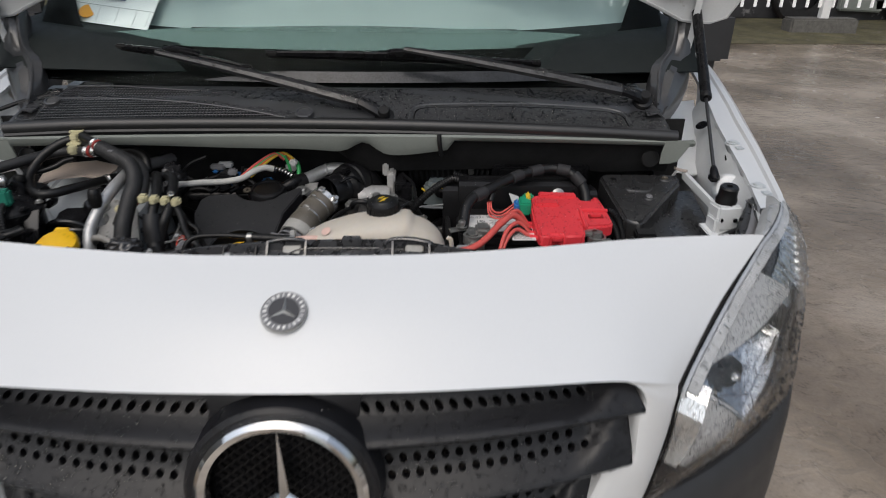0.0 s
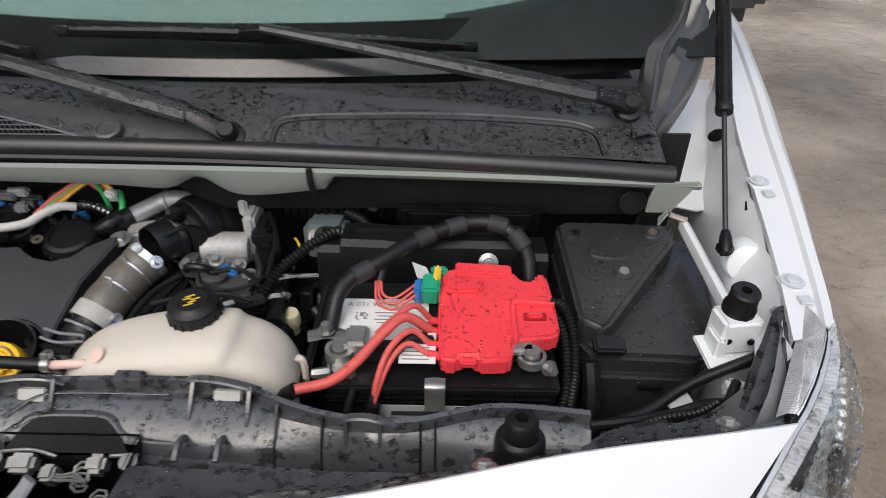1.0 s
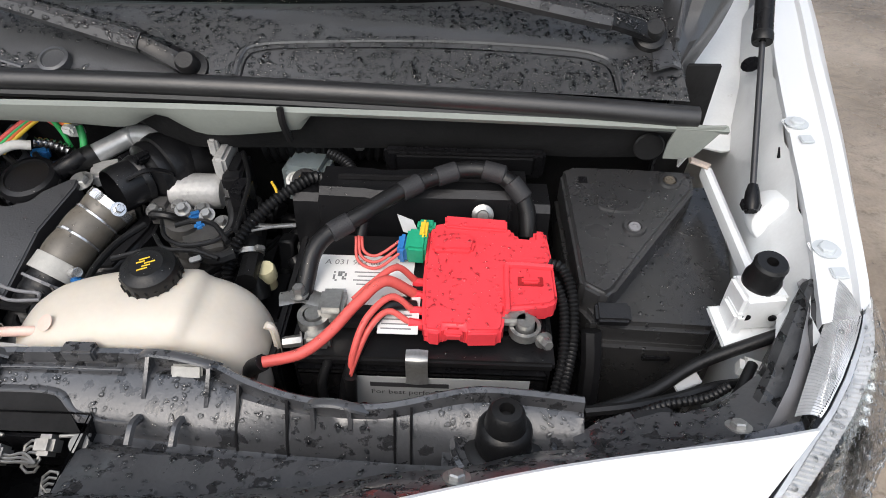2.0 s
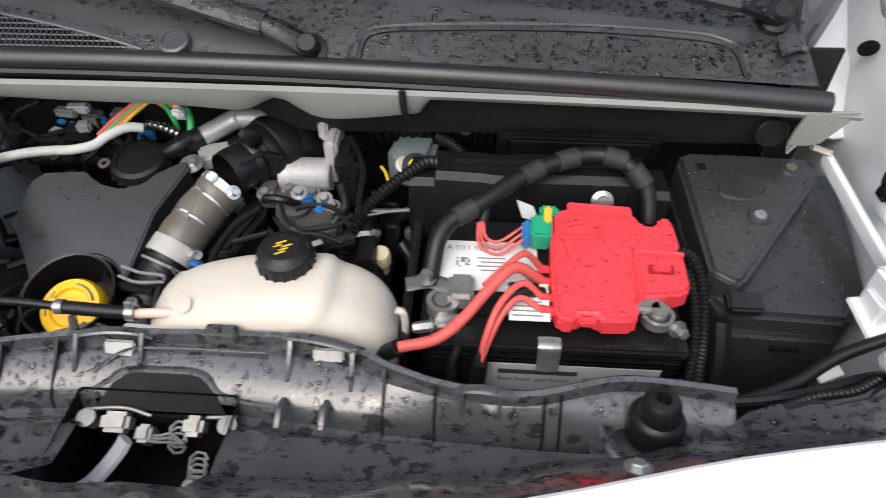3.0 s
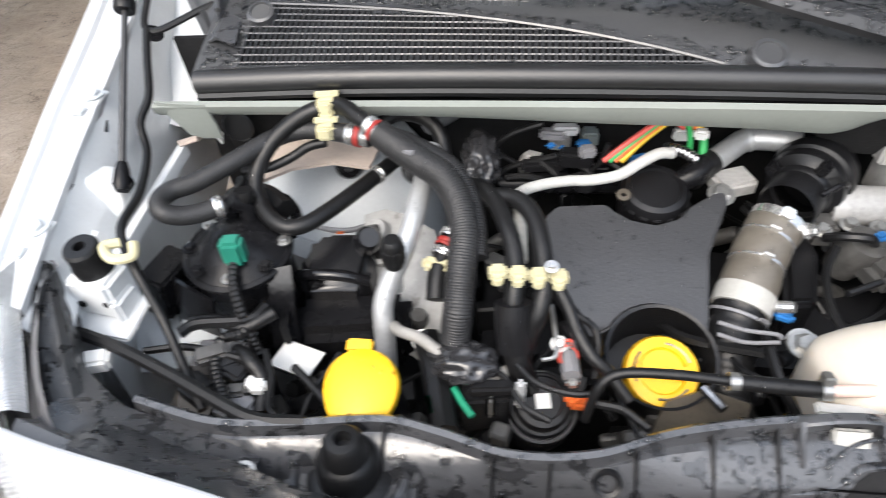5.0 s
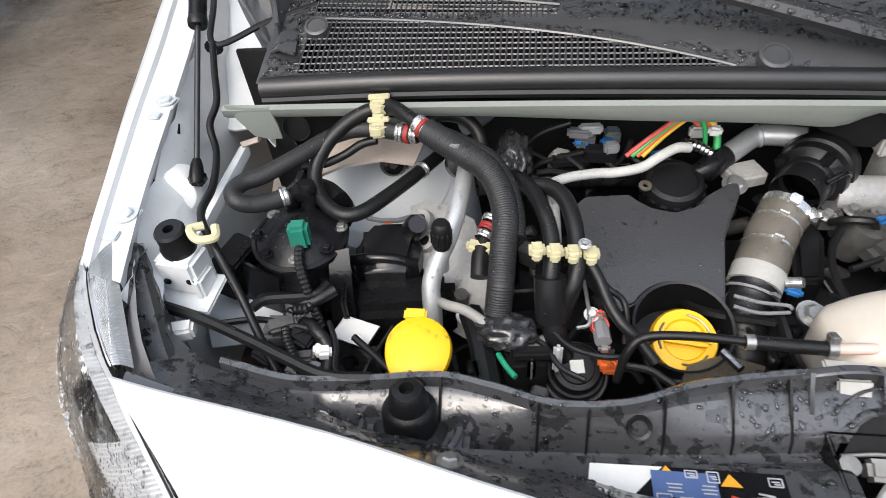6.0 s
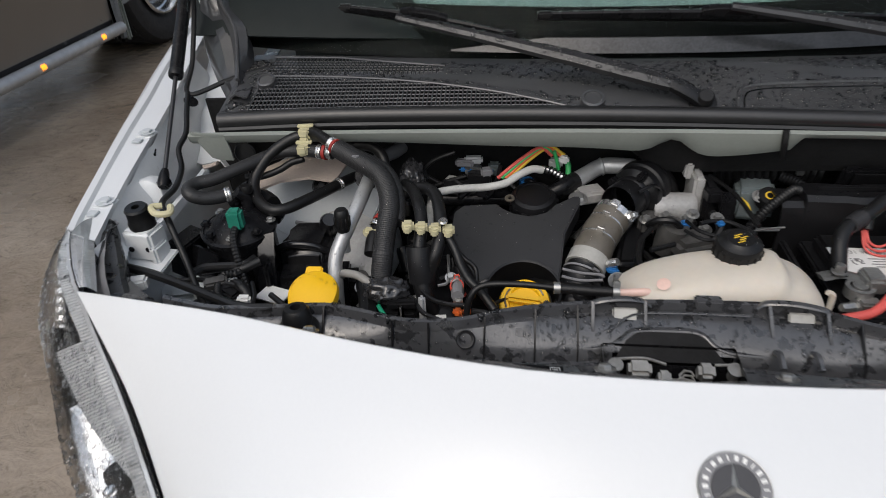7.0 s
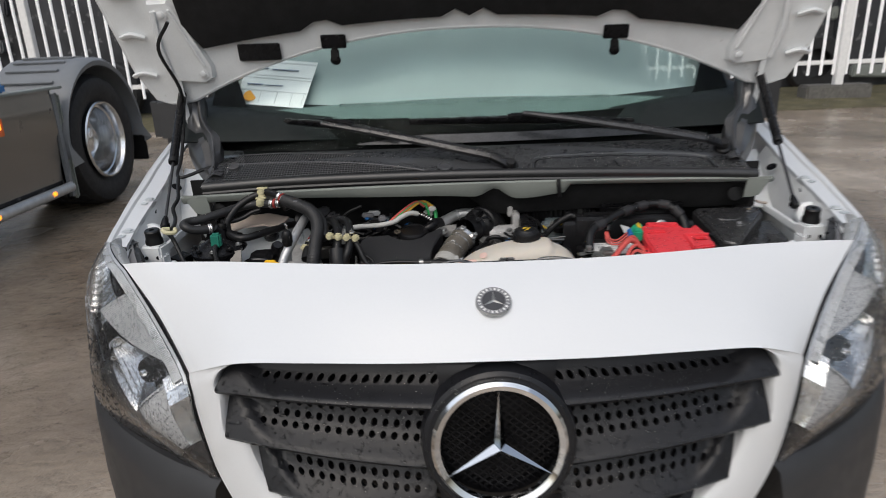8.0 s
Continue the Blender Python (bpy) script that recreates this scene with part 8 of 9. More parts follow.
# loom along the lamp and clutter in the corner
left = cable("corner_loom", [([(-0.726, 0.80, 1.062), (-0.714, 0.76, 1.045), (-0.702, 0.72, 1.025), (-0.704, 0.69, 1.010), (-0.690, 0.66, 0.992), (-0.672, 0.60, 0.990), (-0.660, 0.54, 0.998), (-0.632, 0.50, 0.992), (-0.605, 0.47, 0.955), (-0.575, 0.43, 0.93), (-0.555, 0.405, 0.92)], 0.0044),
                             ([(-0.605, 0.500, 0.915), (-0.575, 0.500, 0.92), (-0.545, 0.490, 0.925), (-0.520, 0.505, 0.93)], 0.0065),
                             ([(-0.548, 0.470, 0.915), (-0.530, 0.455, 0.925), (-0.515, 0.440, 0.915), (-0.512, 0.415, 0.905)], 0.0070)], RUBBER, "black wiring loom along the wing and down to the lamp", "loom")
part("ring_clip", tube([(-0.640, 0.508, 1.012), (-0.650, 0.500, 1.014), (-0.640, 0.490, 1.010), (-0.625, 0.496, 1.008), (-0.628, 0.508, 1.012)], 0.0045, 8), CLIP, left, "cream clip")
for at, s, mt, rz in (((-0.548, 0.455, 0.915), (0.030, 0.018, 0.020), PLASTIC_DRY, 35), ((-0.522, 0.437, 0.915), (0.014, 0.014, 0.012), LABEL, 10), ((-0.535, 0.418, 0.905), (0.034, 0.026, 0.014), BEZEL, -20), ((-0.500, 0.482, 0.890), (0.045, 0.034, 0.003), LABEL, -18), ((-0.660, 0.434, 0.938), (0.030, 0.018, 0.016), LABEL, 15), ((-0.570, 0.475, 0.895), (0.05, 0.03, 0.02), BEZEL, 0), ((-0.60, 0.52, 0.88), (0.06, 0.05, 0.02), WHITE_IN, 15)):
    part("loom_plug", box(at, s, 0.003, rz=rz), mt, left)
cable("lamp_loom", [([(0.694, 0.470, 0.950), (0.620, 0.452, 0.925), (0.570, 0.425, 0.912), (0.520, 0.405, 0.910), (0.49, 0.40, 0.90)], 0.0062), ([(0.66, 0.44, 0.94), (0.63, 0.40, 0.935), (0.59, 0.385, 0.935)], 0.005)], RUBBER, "black lamp wiring loom behind the nose", "loom")
tag = thing("lamp_plug", (0.672, 0.45, 0.92), "white plastic lamp plug", "plug")
part("plug", box((0.672, 0.448, 0.918), (0.034, 0.022, 0.020), 0.005, rz=-15, ry=10), LABEL, tag)
plug = thing("front_plug", (0.555, 0.375, 0.93), "black plug box on the radiator support", "plug")
part("plug_box", box((0.560, 0.378, 0.930), (0.040, 0.026, 0.016), 0.003, rz=12), PLASTIC_DRY, plug)


# ---- wiring and small fittings ----
# corner beside the filter
corner = thing("corner_wiring", (-0.593, 0.433, 0.930), "black wires, plugs and clips tangled beside the fuel filter", "wiring")
part("wire", tube([(-0.711, 0.466, 0.945), (-0.645, 0.447, 0.945), (-0.583, 0.422, 0.945), (-0.541, 0.403, 0.945), (-0.498, 0.386, 0.945), (-0.457, 0.386, 0.945)], 0.0060, 8), RUBBER, corner)
part("wire", tube([(-0.629, 0.457, 0.925), (-0.592, 0.464, 0.925), (-0.552, 0.458, 0.925), (-0.529, 0.453, 0.925)], 0.0035, 8), RUBBER, corner)
part("wire", tube([(-0.601, 0.475, 0.930), (-0.588, 0.487, 0.930), (-0.542, 0.495, 0.930), (-0.530, 0.512, 0.930)], 0.0055, 8), RUBBER, corner)
part("conduit", tube([(-0.537, 0.504, 0.925), (-0.545, 0.483, 0.925), (-0.562, 0.474, 0.925), (-0.557, 0.445, 0.925), (-0.539, 0.415, 0.925), (-0.520, 0.394, 0.925)], 0.0058, 8, ridge=0.0014, pitch=0.005), RUBBER, corner)
part("wire", tube([(-0.520, 0.469, 0.920), (-0.506, 0.440, 0.920), (-0.500, 0.412, 0.920), (-0.485, 0.400, 0.920)], 0.0030, 8), RUBBER, corner)
part("wire", tube([(-0.495, 0.463, 0.905), (-0.469, 0.441, 0.905), (-0.450, 0.425, 0.905), (-0.423, 0.416, 0.905)], 0.0040, 8), RUBBER, corner)
part("plug", box((-0.565, 0.458, 0.925), (0.030, 0.016, 0.014), 0.003, rz=25, rx=12), ENGREY, corner)
part("plug", box((-0.546, 0.449, 0.915), (0.026, 0.018, 0.016), 0.003, rz=-20, ry=20), PLASTIC_DRY, corner)
part("plug", box((-0.537, 0.430, 0.910), (0.020, 0.014, 0.014), 0.003, rz=10), ENGREY, corner)
part("tape_tag", box((-0.516, 0.431, 0.920), (0.015, 0.013, 0.012), 0.003, rz=15, ry=10), LABEL, corner)
part("plug", box((-0.578, 0.436, 0.900), (0.030, 0.024, 0.02), 0.003, rz=-30), PLASTIC_DRY, corner)
part("bracket", box((-0.516, 0.520, 0.880), (0.006, 0.05, 0.08), 0.003, rz=10), SATIN, corner)
part("bracket", box((-0.535, 0.532, 0.890), (0.045, 0.006, 0.06), 0.003, rz=-12), SATIN, corner)
part("bracket", box((-0.650, 0.553, 0.910), (0.03, 0.05, 0.06), 0.003, rz=-15, ry=12), SATIN, corner)
part("bracket", box((-0.630, 0.548, 0.900), (0.05, 0.012, 0.03), 0.003, rz=20), SATIN, corner)
part("chassis_leg", loft([[(-0.719, 0.576, 0.880), (-0.698, 0.594, 0.880), (-0.671, 0.579, 0.880)], [(-0.672, 0.482, 0.850), (-0.628, 0.492, 0.850), (-0.606, 0.515, 0.850)]], 0.003), TOWER, corner)
part("floor_strip", loft([[(-0.678, 0.520, 0.870), (-0.623, 0.528, 0.870), (-0.558, 0.534, 0.870)], [(-0.664, 0.505, 0.865), (-0.619, 0.514, 0.865), (-0.561, 0.521, 0.865)]], 0.003), TOWER, corner)
part("floor_strip", loft([[(-0.618, 0.584, 0.850), (-0.587, 0.590, 0.850), (-0.547, 0.564, 0.850)], [(-0.609, 0.568, 0.840), (-0.583, 0.570, 0.840), (-0.545, 0.549, 0.840)]], 0.003), WHITE_IN, corner)
part("bolt", hex_bolt(bmesh.new(), (-0.496, 0.346, 0.935), (0, -0.2, 1), 0.006, 0.008), STEEL, corner)
part("bolt", hex_bolt(bmesh.new(), (-0.631, 0.583, 0.930), (0, -0.2, 1), 0.005, 0.008), STEEL, corner)
part("hose_stub", tube([(-0.592, 0.606, 0.965), (-0.582, 0.630, 0.965), (-0.582, 0.649, 0.965)], 0.013, 8), SATIN, corner)
part("hose_stub", tube([(-0.581, 0.647, 0.955), (-0.557, 0.639, 0.955), (-0.536, 0.620, 0.955)], 0.012, 8), RUBBER, corner)
part("duct_rim", tube([(-0.575, 0.661, 0.935), (-0.551, 0.658, 0.935), (-0.531, 0.631, 0.935), (-0.530, 0.605, 0.935)], 0.007, 8), SATIN, corner)
# duct, pipe and fittings
fit_ = thing("pipe_fittings", (-0.421, 0.578, 0.940), "dark and bright fittings round the aluminium pipe", "fittings")
# pale tubes put in for the gloss highlights round the black duct
part("duct_ring_glint", tube([(-0.503, 0.602, 0.906), (-0.488, 0.597, 0.906), (-0.473, 0.597, 0.906), (-0.459, 0.605, 0.906)], 0.0022, 8), ALU, fit_)
part("duct_ring_glint", tube([(-0.517, 0.646, 0.908), (-0.498, 0.642, 0.908), (-0.479, 0.643, 0.908), (-0.463, 0.651, 0.908)], 0.003, 8), BEZEL, fit_)
part("duct_print", box((-0.488, 0.634, 0.912), (0.008, 0.005, 0.001), 0, rz=5, rx=-20), ORANGE, fit_)
part("duct_print", box((-0.486, 0.624, 0.912), (0.008, 0.003, 0.001), 0, rz=5, rx=-20), ORANGE, fit_)
part("yellow_tag", box((-0.468, 0.554, 0.860), (0.03, 0.014, 0.01), 0.003, rz=0), BRONZE, fit_)
part("green_stub", box((-0.367, 0.437, 0.900), (0.006, 0.024, 0.006), 0.003, rz=18), GREEN, fit_)
part("bolt", hex_bolt(bmesh.new(), (-0.257, 0.494, 0.920), (0, -0.5, 1), 0.005, 0.008), STEEL, fit_)
part("seal_ring", clamp_band(bmesh.new(), (-0.249, 0.487, 0.912), (0.2, -0.6, 0.8), 0.0075), INK_RED, fit_)
part("sensor", tube([(-0.249, 0.502, 0.910), (-0.247, 0.480, 0.910), (-0.246, 0.468, 0.910)], 0.0085, 8), BEZEL, fit_)
part("screw", box((-0.245, 0.464, 0.905), (0.012, 0.008, 0.010), 0.003, rz=10), STEEL, fit_)
part("orange_plug", box((-0.245, 0.455, 0.895), (0.012, 0.012, 0.010), 0.003, rz=-5), ORANGE, fit_)
part("orange_plug", box((-0.233, 0.456, 0.895), (0.010, 0.011, 0.010), 0.003, rz=-5), ORANGE, fit_)
part("screw", box((-0.315, 0.438, 0.900), (0.008, 0.006, 0.030), 0.003, rz=0), STEEL, fit_)
part("wire", tube([(-0.226, 0.445, 0.905), (-0.205, 0.441, 0.905), (-0.192, 0.431, 0.905), (-0.184, 0.424, 0.905)], 0.004, 8), RUBBER, fit_)
# brown shield and the fittings by the charge hose
shield = thing("heat_shield", (-0.129, 0.462, 0.870), "dull brown metal heat shield behind the radiator support", "heat shield")
part("plate", loft([[(-0.161, 0.464, 0.885), (-0.125, 0.479, 0.885), (-0.089, 0.467, 0.885)], [(-0.174, 0.442, 0.860), (-0.129, 0.451, 0.860), (-0.089, 0.457, 0.860)]], 0.003), BRONZE, shield)
part("foil_pin", tube([(-0.134, 0.467, 0.905), (-0.128, 0.458, 0.905), (-0.121, 0.447, 0.905)], 0.0045, 8), FOIL, shield)
part("washer_bolt", hex_bolt(bmesh.new(), (-0.037, 0.525, 0.900), (0, -0.5, 1), 0.009, 0.008), STEEL, shield)
part("clip_wire", tube([(-0.110, 0.537, 0.910), (-0.087, 0.529, 0.910), (-0.061, 0.526, 0.910), (-0.057, 0.521, 0.910)], 0.002, 8), BEZEL, shield)
part("clip_wire", tube([(-0.111, 0.527, 0.905), (-0.088, 0.519, 0.905), (-0.058, 0.521, 0.905)], 0.002, 8), BEZEL, shield)
part("wire", tube([(0.019, 0.631, 0.920), (-0.000, 0.599, 0.920), (-0.009, 0.556, 0.920), (-0.007, 0.517, 0.920), (-0.017, 0.493, 0.920)], 0.004, 8), RUBBER, shield)
part("wire", tube([(0.007, 0.566, 0.925), (0.024, 0.574, 0.925), (0.042, 0.583, 0.925)], 0.0035, 8), RUBBER, shield)
# plugs behind the cover
rear_ = thing("injector_wiring", (-0.253, 0.745, 0.953), "black wires with grey and blue plugs behind the engine cover", "wiring")
part("plug", box((-0.247, 0.765, 0.962), (0.030, 0.014, 0.012), 0.003, rz=5), LABEL_GREY, rear_)
part("plug", box((-0.261, 0.760, 0.959), (0.030, 0.014, 0.012), 0.003, rz=-5), BEZEL, rear_)
part("blue_plug", box((-0.263, 0.745, 0.954), (0.012, 0.008, 0.007), 0.003, rz=5), BLUE, rear_)
part("blue_plug", box((-0.250, 0.745, 0.951), (0.010, 0.008, 0.007), 0.003, rz=5), BLUE, rear_)
part("plug", box((-0.235, 0.735, 0.945), (0.038, 0.018, 0.020), 0.003, rz=-4), PLASTIC_DRY, rear_)
part("plug", box((-0.224, 0.730, 0.958), (0.018, 0.014, 0.014), 0.003, rz=12), BEZEL, rear_)
part("plug", box((-0.271, 0.735, 0.934), (0.05, 0.016, 0.012), 0.003, rz=6), PLASTIC_DRY, rear_)
part("plug", box((-0.198, 0.735, 0.950), (0.014, 0.012, 0.008), 0.003, rz=20), BRONZE, rear_)
part("wire", tube([(-0.356, 0.740, 0.895), (-0.336, 0.740, 0.938), (-0.311, 0.740, 0.970), (-0.274, 0.740, 0.987)], 0.0035, 8), RUBBER, rear_)
part("wire", tube([(-0.342, 0.735, 0.896), (-0.313, 0.735, 0.926), (-0.287, 0.735, 0.938), (-0.256, 0.735, 0.948)], 0.0035, 8), RUBBER, rear_)
part("wire", tube([(-0.312, 0.725, 0.922), (-0.293, 0.725, 0.925), (-0.270, 0.725, 0.921)], 0.0040, 8), RUBBER, rear_)
part("wire", tube([(-0.202, 0.730, 0.969), (-0.209, 0.730, 0.942), (-0.226, 0.730, 0.927), (-0.251, 0.730, 0.918)], 0.0032, 8), RUBBER, rear_)
part("wire", tube([(-0.323, 0.740, 0.946), (-0.306, 0.740, 0.935), (-0.283, 0.740, 0.923)], 0.0030, 8), RUBBER, rear_)
part("wire", tube([(-0.120, 0.745, 0.988), (-0.114, 0.745, 0.968), (-0.111, 0.745, 0.948)], 0.0030, 8), WIRE_G, rear_)
part("blue_clip", box((-0.136, 0.725, 0.967), (0.006, 0.006, 0.010), 0.003, rz=20), BLUE, rear_)
part("pale_plug", box((-0.104, 0.745, 0.974), (0.016, 0.012, 0.012), 0.003, rz=-10), LABEL, rear_)
back = thing("bay_wiring", (0.131, 0.654, 0.930), "black wires and hoses with small bright fittings beside the engine", "wiring")
part("hose", tube([(0.143, 0.653, 0.900), (0.149, 0.608, 0.900), (0.153, 0.562, 0.900)], 0.012, 8), RUBBER, back)
part("wire", tube([(0.142, 0.611, 0.930), (0.172, 0.621, 0.930), (0.196, 0.626, 0.930)], 0.0016, 8), STEEL, back)
part("wire", tube([(0.057, 0.604, 0.950), (0.070, 0.578, 0.950), (0.095, 0.565, 0.950), (0.124, 0.573, 0.950), (0.139, 0.592, 0.950)], 0.0025, 8), RUBBER, back)
part("wire", tube([(0.053, 0.587, 0.945), (0.073, 0.565, 0.945), (0.107, 0.562, 0.945), (0.135, 0.551, 0.945)], 0.0025, 8), RUBBER, back)
part("wire", tube([(0.074, 0.597, 0.950), (0.093, 0.605, 0.950), (0.116, 0.601, 0.950), (0.140, 0.572, 0.950)], 0.0030, 8), RUBBER, back)
part("hose", tube([(0.093, 0.583, 0.925), (0.119, 0.571, 0.925), (0.139, 0.581, 0.925)], 0.008, 8), RUBBER, back)
part("blue_plug", box((0.101, 0.598, 0.950), (0.011, 0.010, 0.008), 0.003, rz=20), BLUE, back)
part("bolt", hex_bolt(bmesh.new(), (0.071, 0.630, 0.945), (0, -0.4, 1), 0.006, 0.008), STEEL, back)
part("bolt", hex_bolt(bmesh.new(), (0.102, 0.621, 0.945), (0, -0.4, 1), 0.006, 0.008), STEEL, back)
part("plug", box((0.113, 0.688, 0.945), (0.024, 0.02, 0.018), 0.003, rz=10), PLASTIC_DRY, back)
part("plug", box((0.128, 0.669, 0.930), (0.02, 0.03, 0.05), 0.003, rz=-10), SATIN, back)
part("wire", tube([(0.115, 0.733, 0.955), (0.137, 0.676, 0.955), (0.143, 0.623, 0.955), (0.146, 0.585, 0.955)], 0.003, 8), RUBBER, back)
part("tape_tag", box((0.102, 0.565, 0.930), (0.014, 0.010, 0.002), 0.003, rz=30), LABEL_GREY, back)
part("lead", tube([(0.503, 0.393, 0.925), (0.541, 0.399, 0.925), (0.585, 0.413, 0.920), (0.630, 0.430, 0.918), (0.675, 0.446, 0.905)], 0.0050, 8), RUBBER, back)
part("conduit", tube([(0.543, 0.387, 0.930), (0.575, 0.400, 0.930), (0.611, 0.408, 0.930), (0.635, 0.421, 0.930)], 0.005, 8, ridge=0.0014, pitch=0.005), RUBBER, back)
part("pale_flap", box((0.608, 0.440, 0.910), (0.03, 0.012, 0.002), 0.003, rz=25, rx=20), LABEL_GREY, back)
# mounts below the pipes
low_ = thing("pump_mounts", (-0.332, 0.475, 0.880), "black mounts, hoses and a foil wrap low beside the engine", "mounts")
part("hose", tube([(-0.380, 0.516, 0.890), (-0.367, 0.478, 0.890), (-0.359, 0.443, 0.890), (-0.353, 0.416, 0.890)], 0.0135, 8), RUBBER, low_)
part("mount", box((-0.322, 0.461, 0.870), (0.045, 0.030, 0.05), 0.003, rz=8), PLASTIC_DRY, low_)
part("mount", box((-0.316, 0.454, 0.905), (0.040, 0.012, 0.012), 0.003, rz=6), PLASTIC_DRY, low_)
part("mount", box((-0.348, 0.469, 0.870), (0.03, 0.03, 0.04), 0.003, rz=-12), PLASTIC_DRY, low_)
part("bracket", box((-0.290, 0.453, 0.900), (0.009, 0.008, 0.040), 0.003, rz=0), LAMPGREY, low_)
part("wire", tube([(-0.297, 0.481, 0.910), (-0.277, 0.459, 0.910), (-0.250, 0.450, 0.910), (-0.226, 0.451, 0.910)], 0.003, 8), RUBBER, low_)
part("wire", tube([(-0.327, 0.477, 0.905), (-0.304, 0.466, 0.905), (-0.288, 0.439, 0.905), (-0.265, 0.425, 0.905)], 0.003, 8), RUBBER, low_)
part("green_lead", tube([(-0.348, 0.455, 0.900), (-0.340, 0.441, 0.900), (-0.330, 0.428, 0.900)], 0.003, 8), GREEN, low_)
part("clamp_block", box((-0.249, 0.493, 0.920), (0.010, 0.008, 0.008), 0.003, rz=15), STEEL, low_)


# ---- parked truck ----
truck = thing("truck", (-3.6, 3.5, 0), "bronze-grey truck tractor parked beside, with a chrome wheel", "truck")
TX = -3.08
wy, wz, R = 5.05, 0.56, 0.56
m = aim((TX - 0.14, wy, wz), (1, 0, 0))
wheel = part("wheel", lathe([(0.30, 0.06), (0.36, 0.10), (0.47, 0.13), (0.53, 0.11), (R, 0.06), (R, -0.20), (0.30, -0.24)], 56, m), TYRE, truck, "dual tyre on a polished rim")
part("rim", lathe([(0.337, 0.118), (0.328, 0.130), (0.316, 0.128), (0.308, 0.108), (0.303, 0.095), (0.298, 0.060), (0.286, 0.052), (0.282, 0.030), (0.274, -0.09), (0.262, -0.125), (0.235, -0.135), (0.150, -0.125), (0.122, -0.12), (0.118, -0.02), (0.09, 0.0), (0, 0.0)], 64, m), POLISHED, wheel, "polished dish rim")
b = lathe([(R - 0.005, -0.24), (R, -0.28), (R, -0.50), (0.3, -0.52)], 40, m)
part("inner_tyre", b, TYRE, wheel)
for k in range(10):
    a = radians(36 * k)
    part("rim_nut", lathe([(0, 0.03), (0.016, 0.03), (0.018, 0), (0, 0)], 8, m @ Matrix.Translation((0.140 * math.cos(a), 0.140 * math.sin(a), -0.122))), STEEL, wheel)
    part("hand_hole", lathe([(0, 0.003), (0.024, 0.003), (0.030, 0.006), (0.034, 0.0)], 14, m @ Matrix.Translation((0.208 * math.cos(a + 0.31), 0.208 * math.sin(a + 0.31), -0.130))), SATIN, wheel)
for k in range(28):
    a = radians(360 / 28 * k)
    part("tread_block", merge(bmesh.new(), box((R, 0, -0.07), (0.012, 0.09, 0.24), 0.003, seg=1), m @ pose(0, 0, 0, 0, 0, math.degrees(a))), TYRE, wheel)
# mudguard over the wheel, ribbed along its back
sheet = []
for k in range(22):
    a = radians(-8 + 196 * k / 21)
    r = R + 0.095
    y, z = wy + r * math.cos(a), wz + r * math.sin(a) * 1.02 + 0.02
    sheet.append([(TX + 0.02, y, z - 0.05), (TX + 0.03, y, z - 0.01), (TX, y, z + 0.015), (TX - 0.10, y, z + 0.02), (TX - 0.62, y, z + 0.015)])
guard = part("mudguard", loft(sheet, 0.01), MUDGUARD, truck, "grey plastic mudguard")
for k in range(9):
    a = radians(60 + 12 * k)
    r = R + 0.118
    part("guard_rib", box((TX - 0.34, wy + r * math.cos(a), wz + r * math.sin(a) * 1.02 + 0.02), (0.44, 0.035, 0.016), 0.006, rx=math.degrees(a) - 90), MUDGUARD, guard)
part("mud_flap", box((TX - 0.25, wy + 0.70, 0.42), (0.52, 0.02, 0.34), 0.006), RUBBER, truck)
part("guard_edge", box((TX - 0.02, wy - R - 0.16, 0.62), (0.06, 0.10, 0.86), 0.03), MUDGUARD, truck)
part("guard_lip", box((TX - 0.03, wy - R - 0.06, 0.60), (0.05, 0.04, 0.84), 0.015), PRIMER, truck)
# side skirt with a crease, lamps and the bright bar below
sheet = []
for k in range(14):
    y = 1.2 + (wy - R - 0.20 - 1.2) * k / 13
    w = 0.02 * math.sin(k * 0.5)
    sheet.append([(TX - 0.10, y, 1.06), (TX, y, 1.05), (TX + 0.012, y, 0.95), (TX + 0.016, y, 0.62 + 0.12 * k / 13), (TX - 0.004, y, 0.58 + 0.12 * k / 13), (TX - 0.03, y, 0.36), (TX - 0.10, y, 0.34)])
part("side_skirt", loft(sheet, 0.01), TRUCK, truck, "bronze-grey side skirt")
part("skirt_top", box((TX - 0.02, 2.9, 1.062), (0.10, 3.1, 0.02), 0.006), PRIMER, truck)
part("side_bar", tube([(TX + 0.01, 1.2, 0.30), (TX + 0.01, wy - R - 0.18, 0.30)], 0.040, 12, raw=True), PIPE, truck, "bright side bar")
for y in (4.02, 3.36, 2.5):
    part("side_lamp", box((TX + 0.045, y, 0.305), (0.02, 0.055, 0.035), 0.008), AMBER, truck, "lit amber side lamp")
lamp_ = part("marker_frame", box((TX + 0.016, 3.60, 0.86), (0.015, 0.13, 0.12), 0.006), ORANGE, truck, "amber marker lamp")
part("marker_lamp", box((TX + 0.026, 3.60, 0.87), (0.01, 0.06, 0.05), 0.004), AMBER, lamp_)
part("chassis", box((TX - 1.0, 4.4, 0.80), (0.30, 6.0, 0.28), 0.02), FARDARK, truck)
part("coupling", box((TX - 0.55, 3.9, 1.10), (0.5, 0.4, 0.08), 0.02), FARDARK, truck)
part("hose_coupling", box((TX - 0.12, 3.80, 1.10), (0.14, 0.20, 0.08), 0.02), BLUE, truck)
part("cab", box((TX - 1.15, 0.3, 1.9), (2.3, 2.0, 2.9), 0.08), TRUCK, truck)
part("underside", box((TX - 0.5, 2.9, 0.36), (0.9, 3.2, 0.1), 0.02), FARDARK, truck)

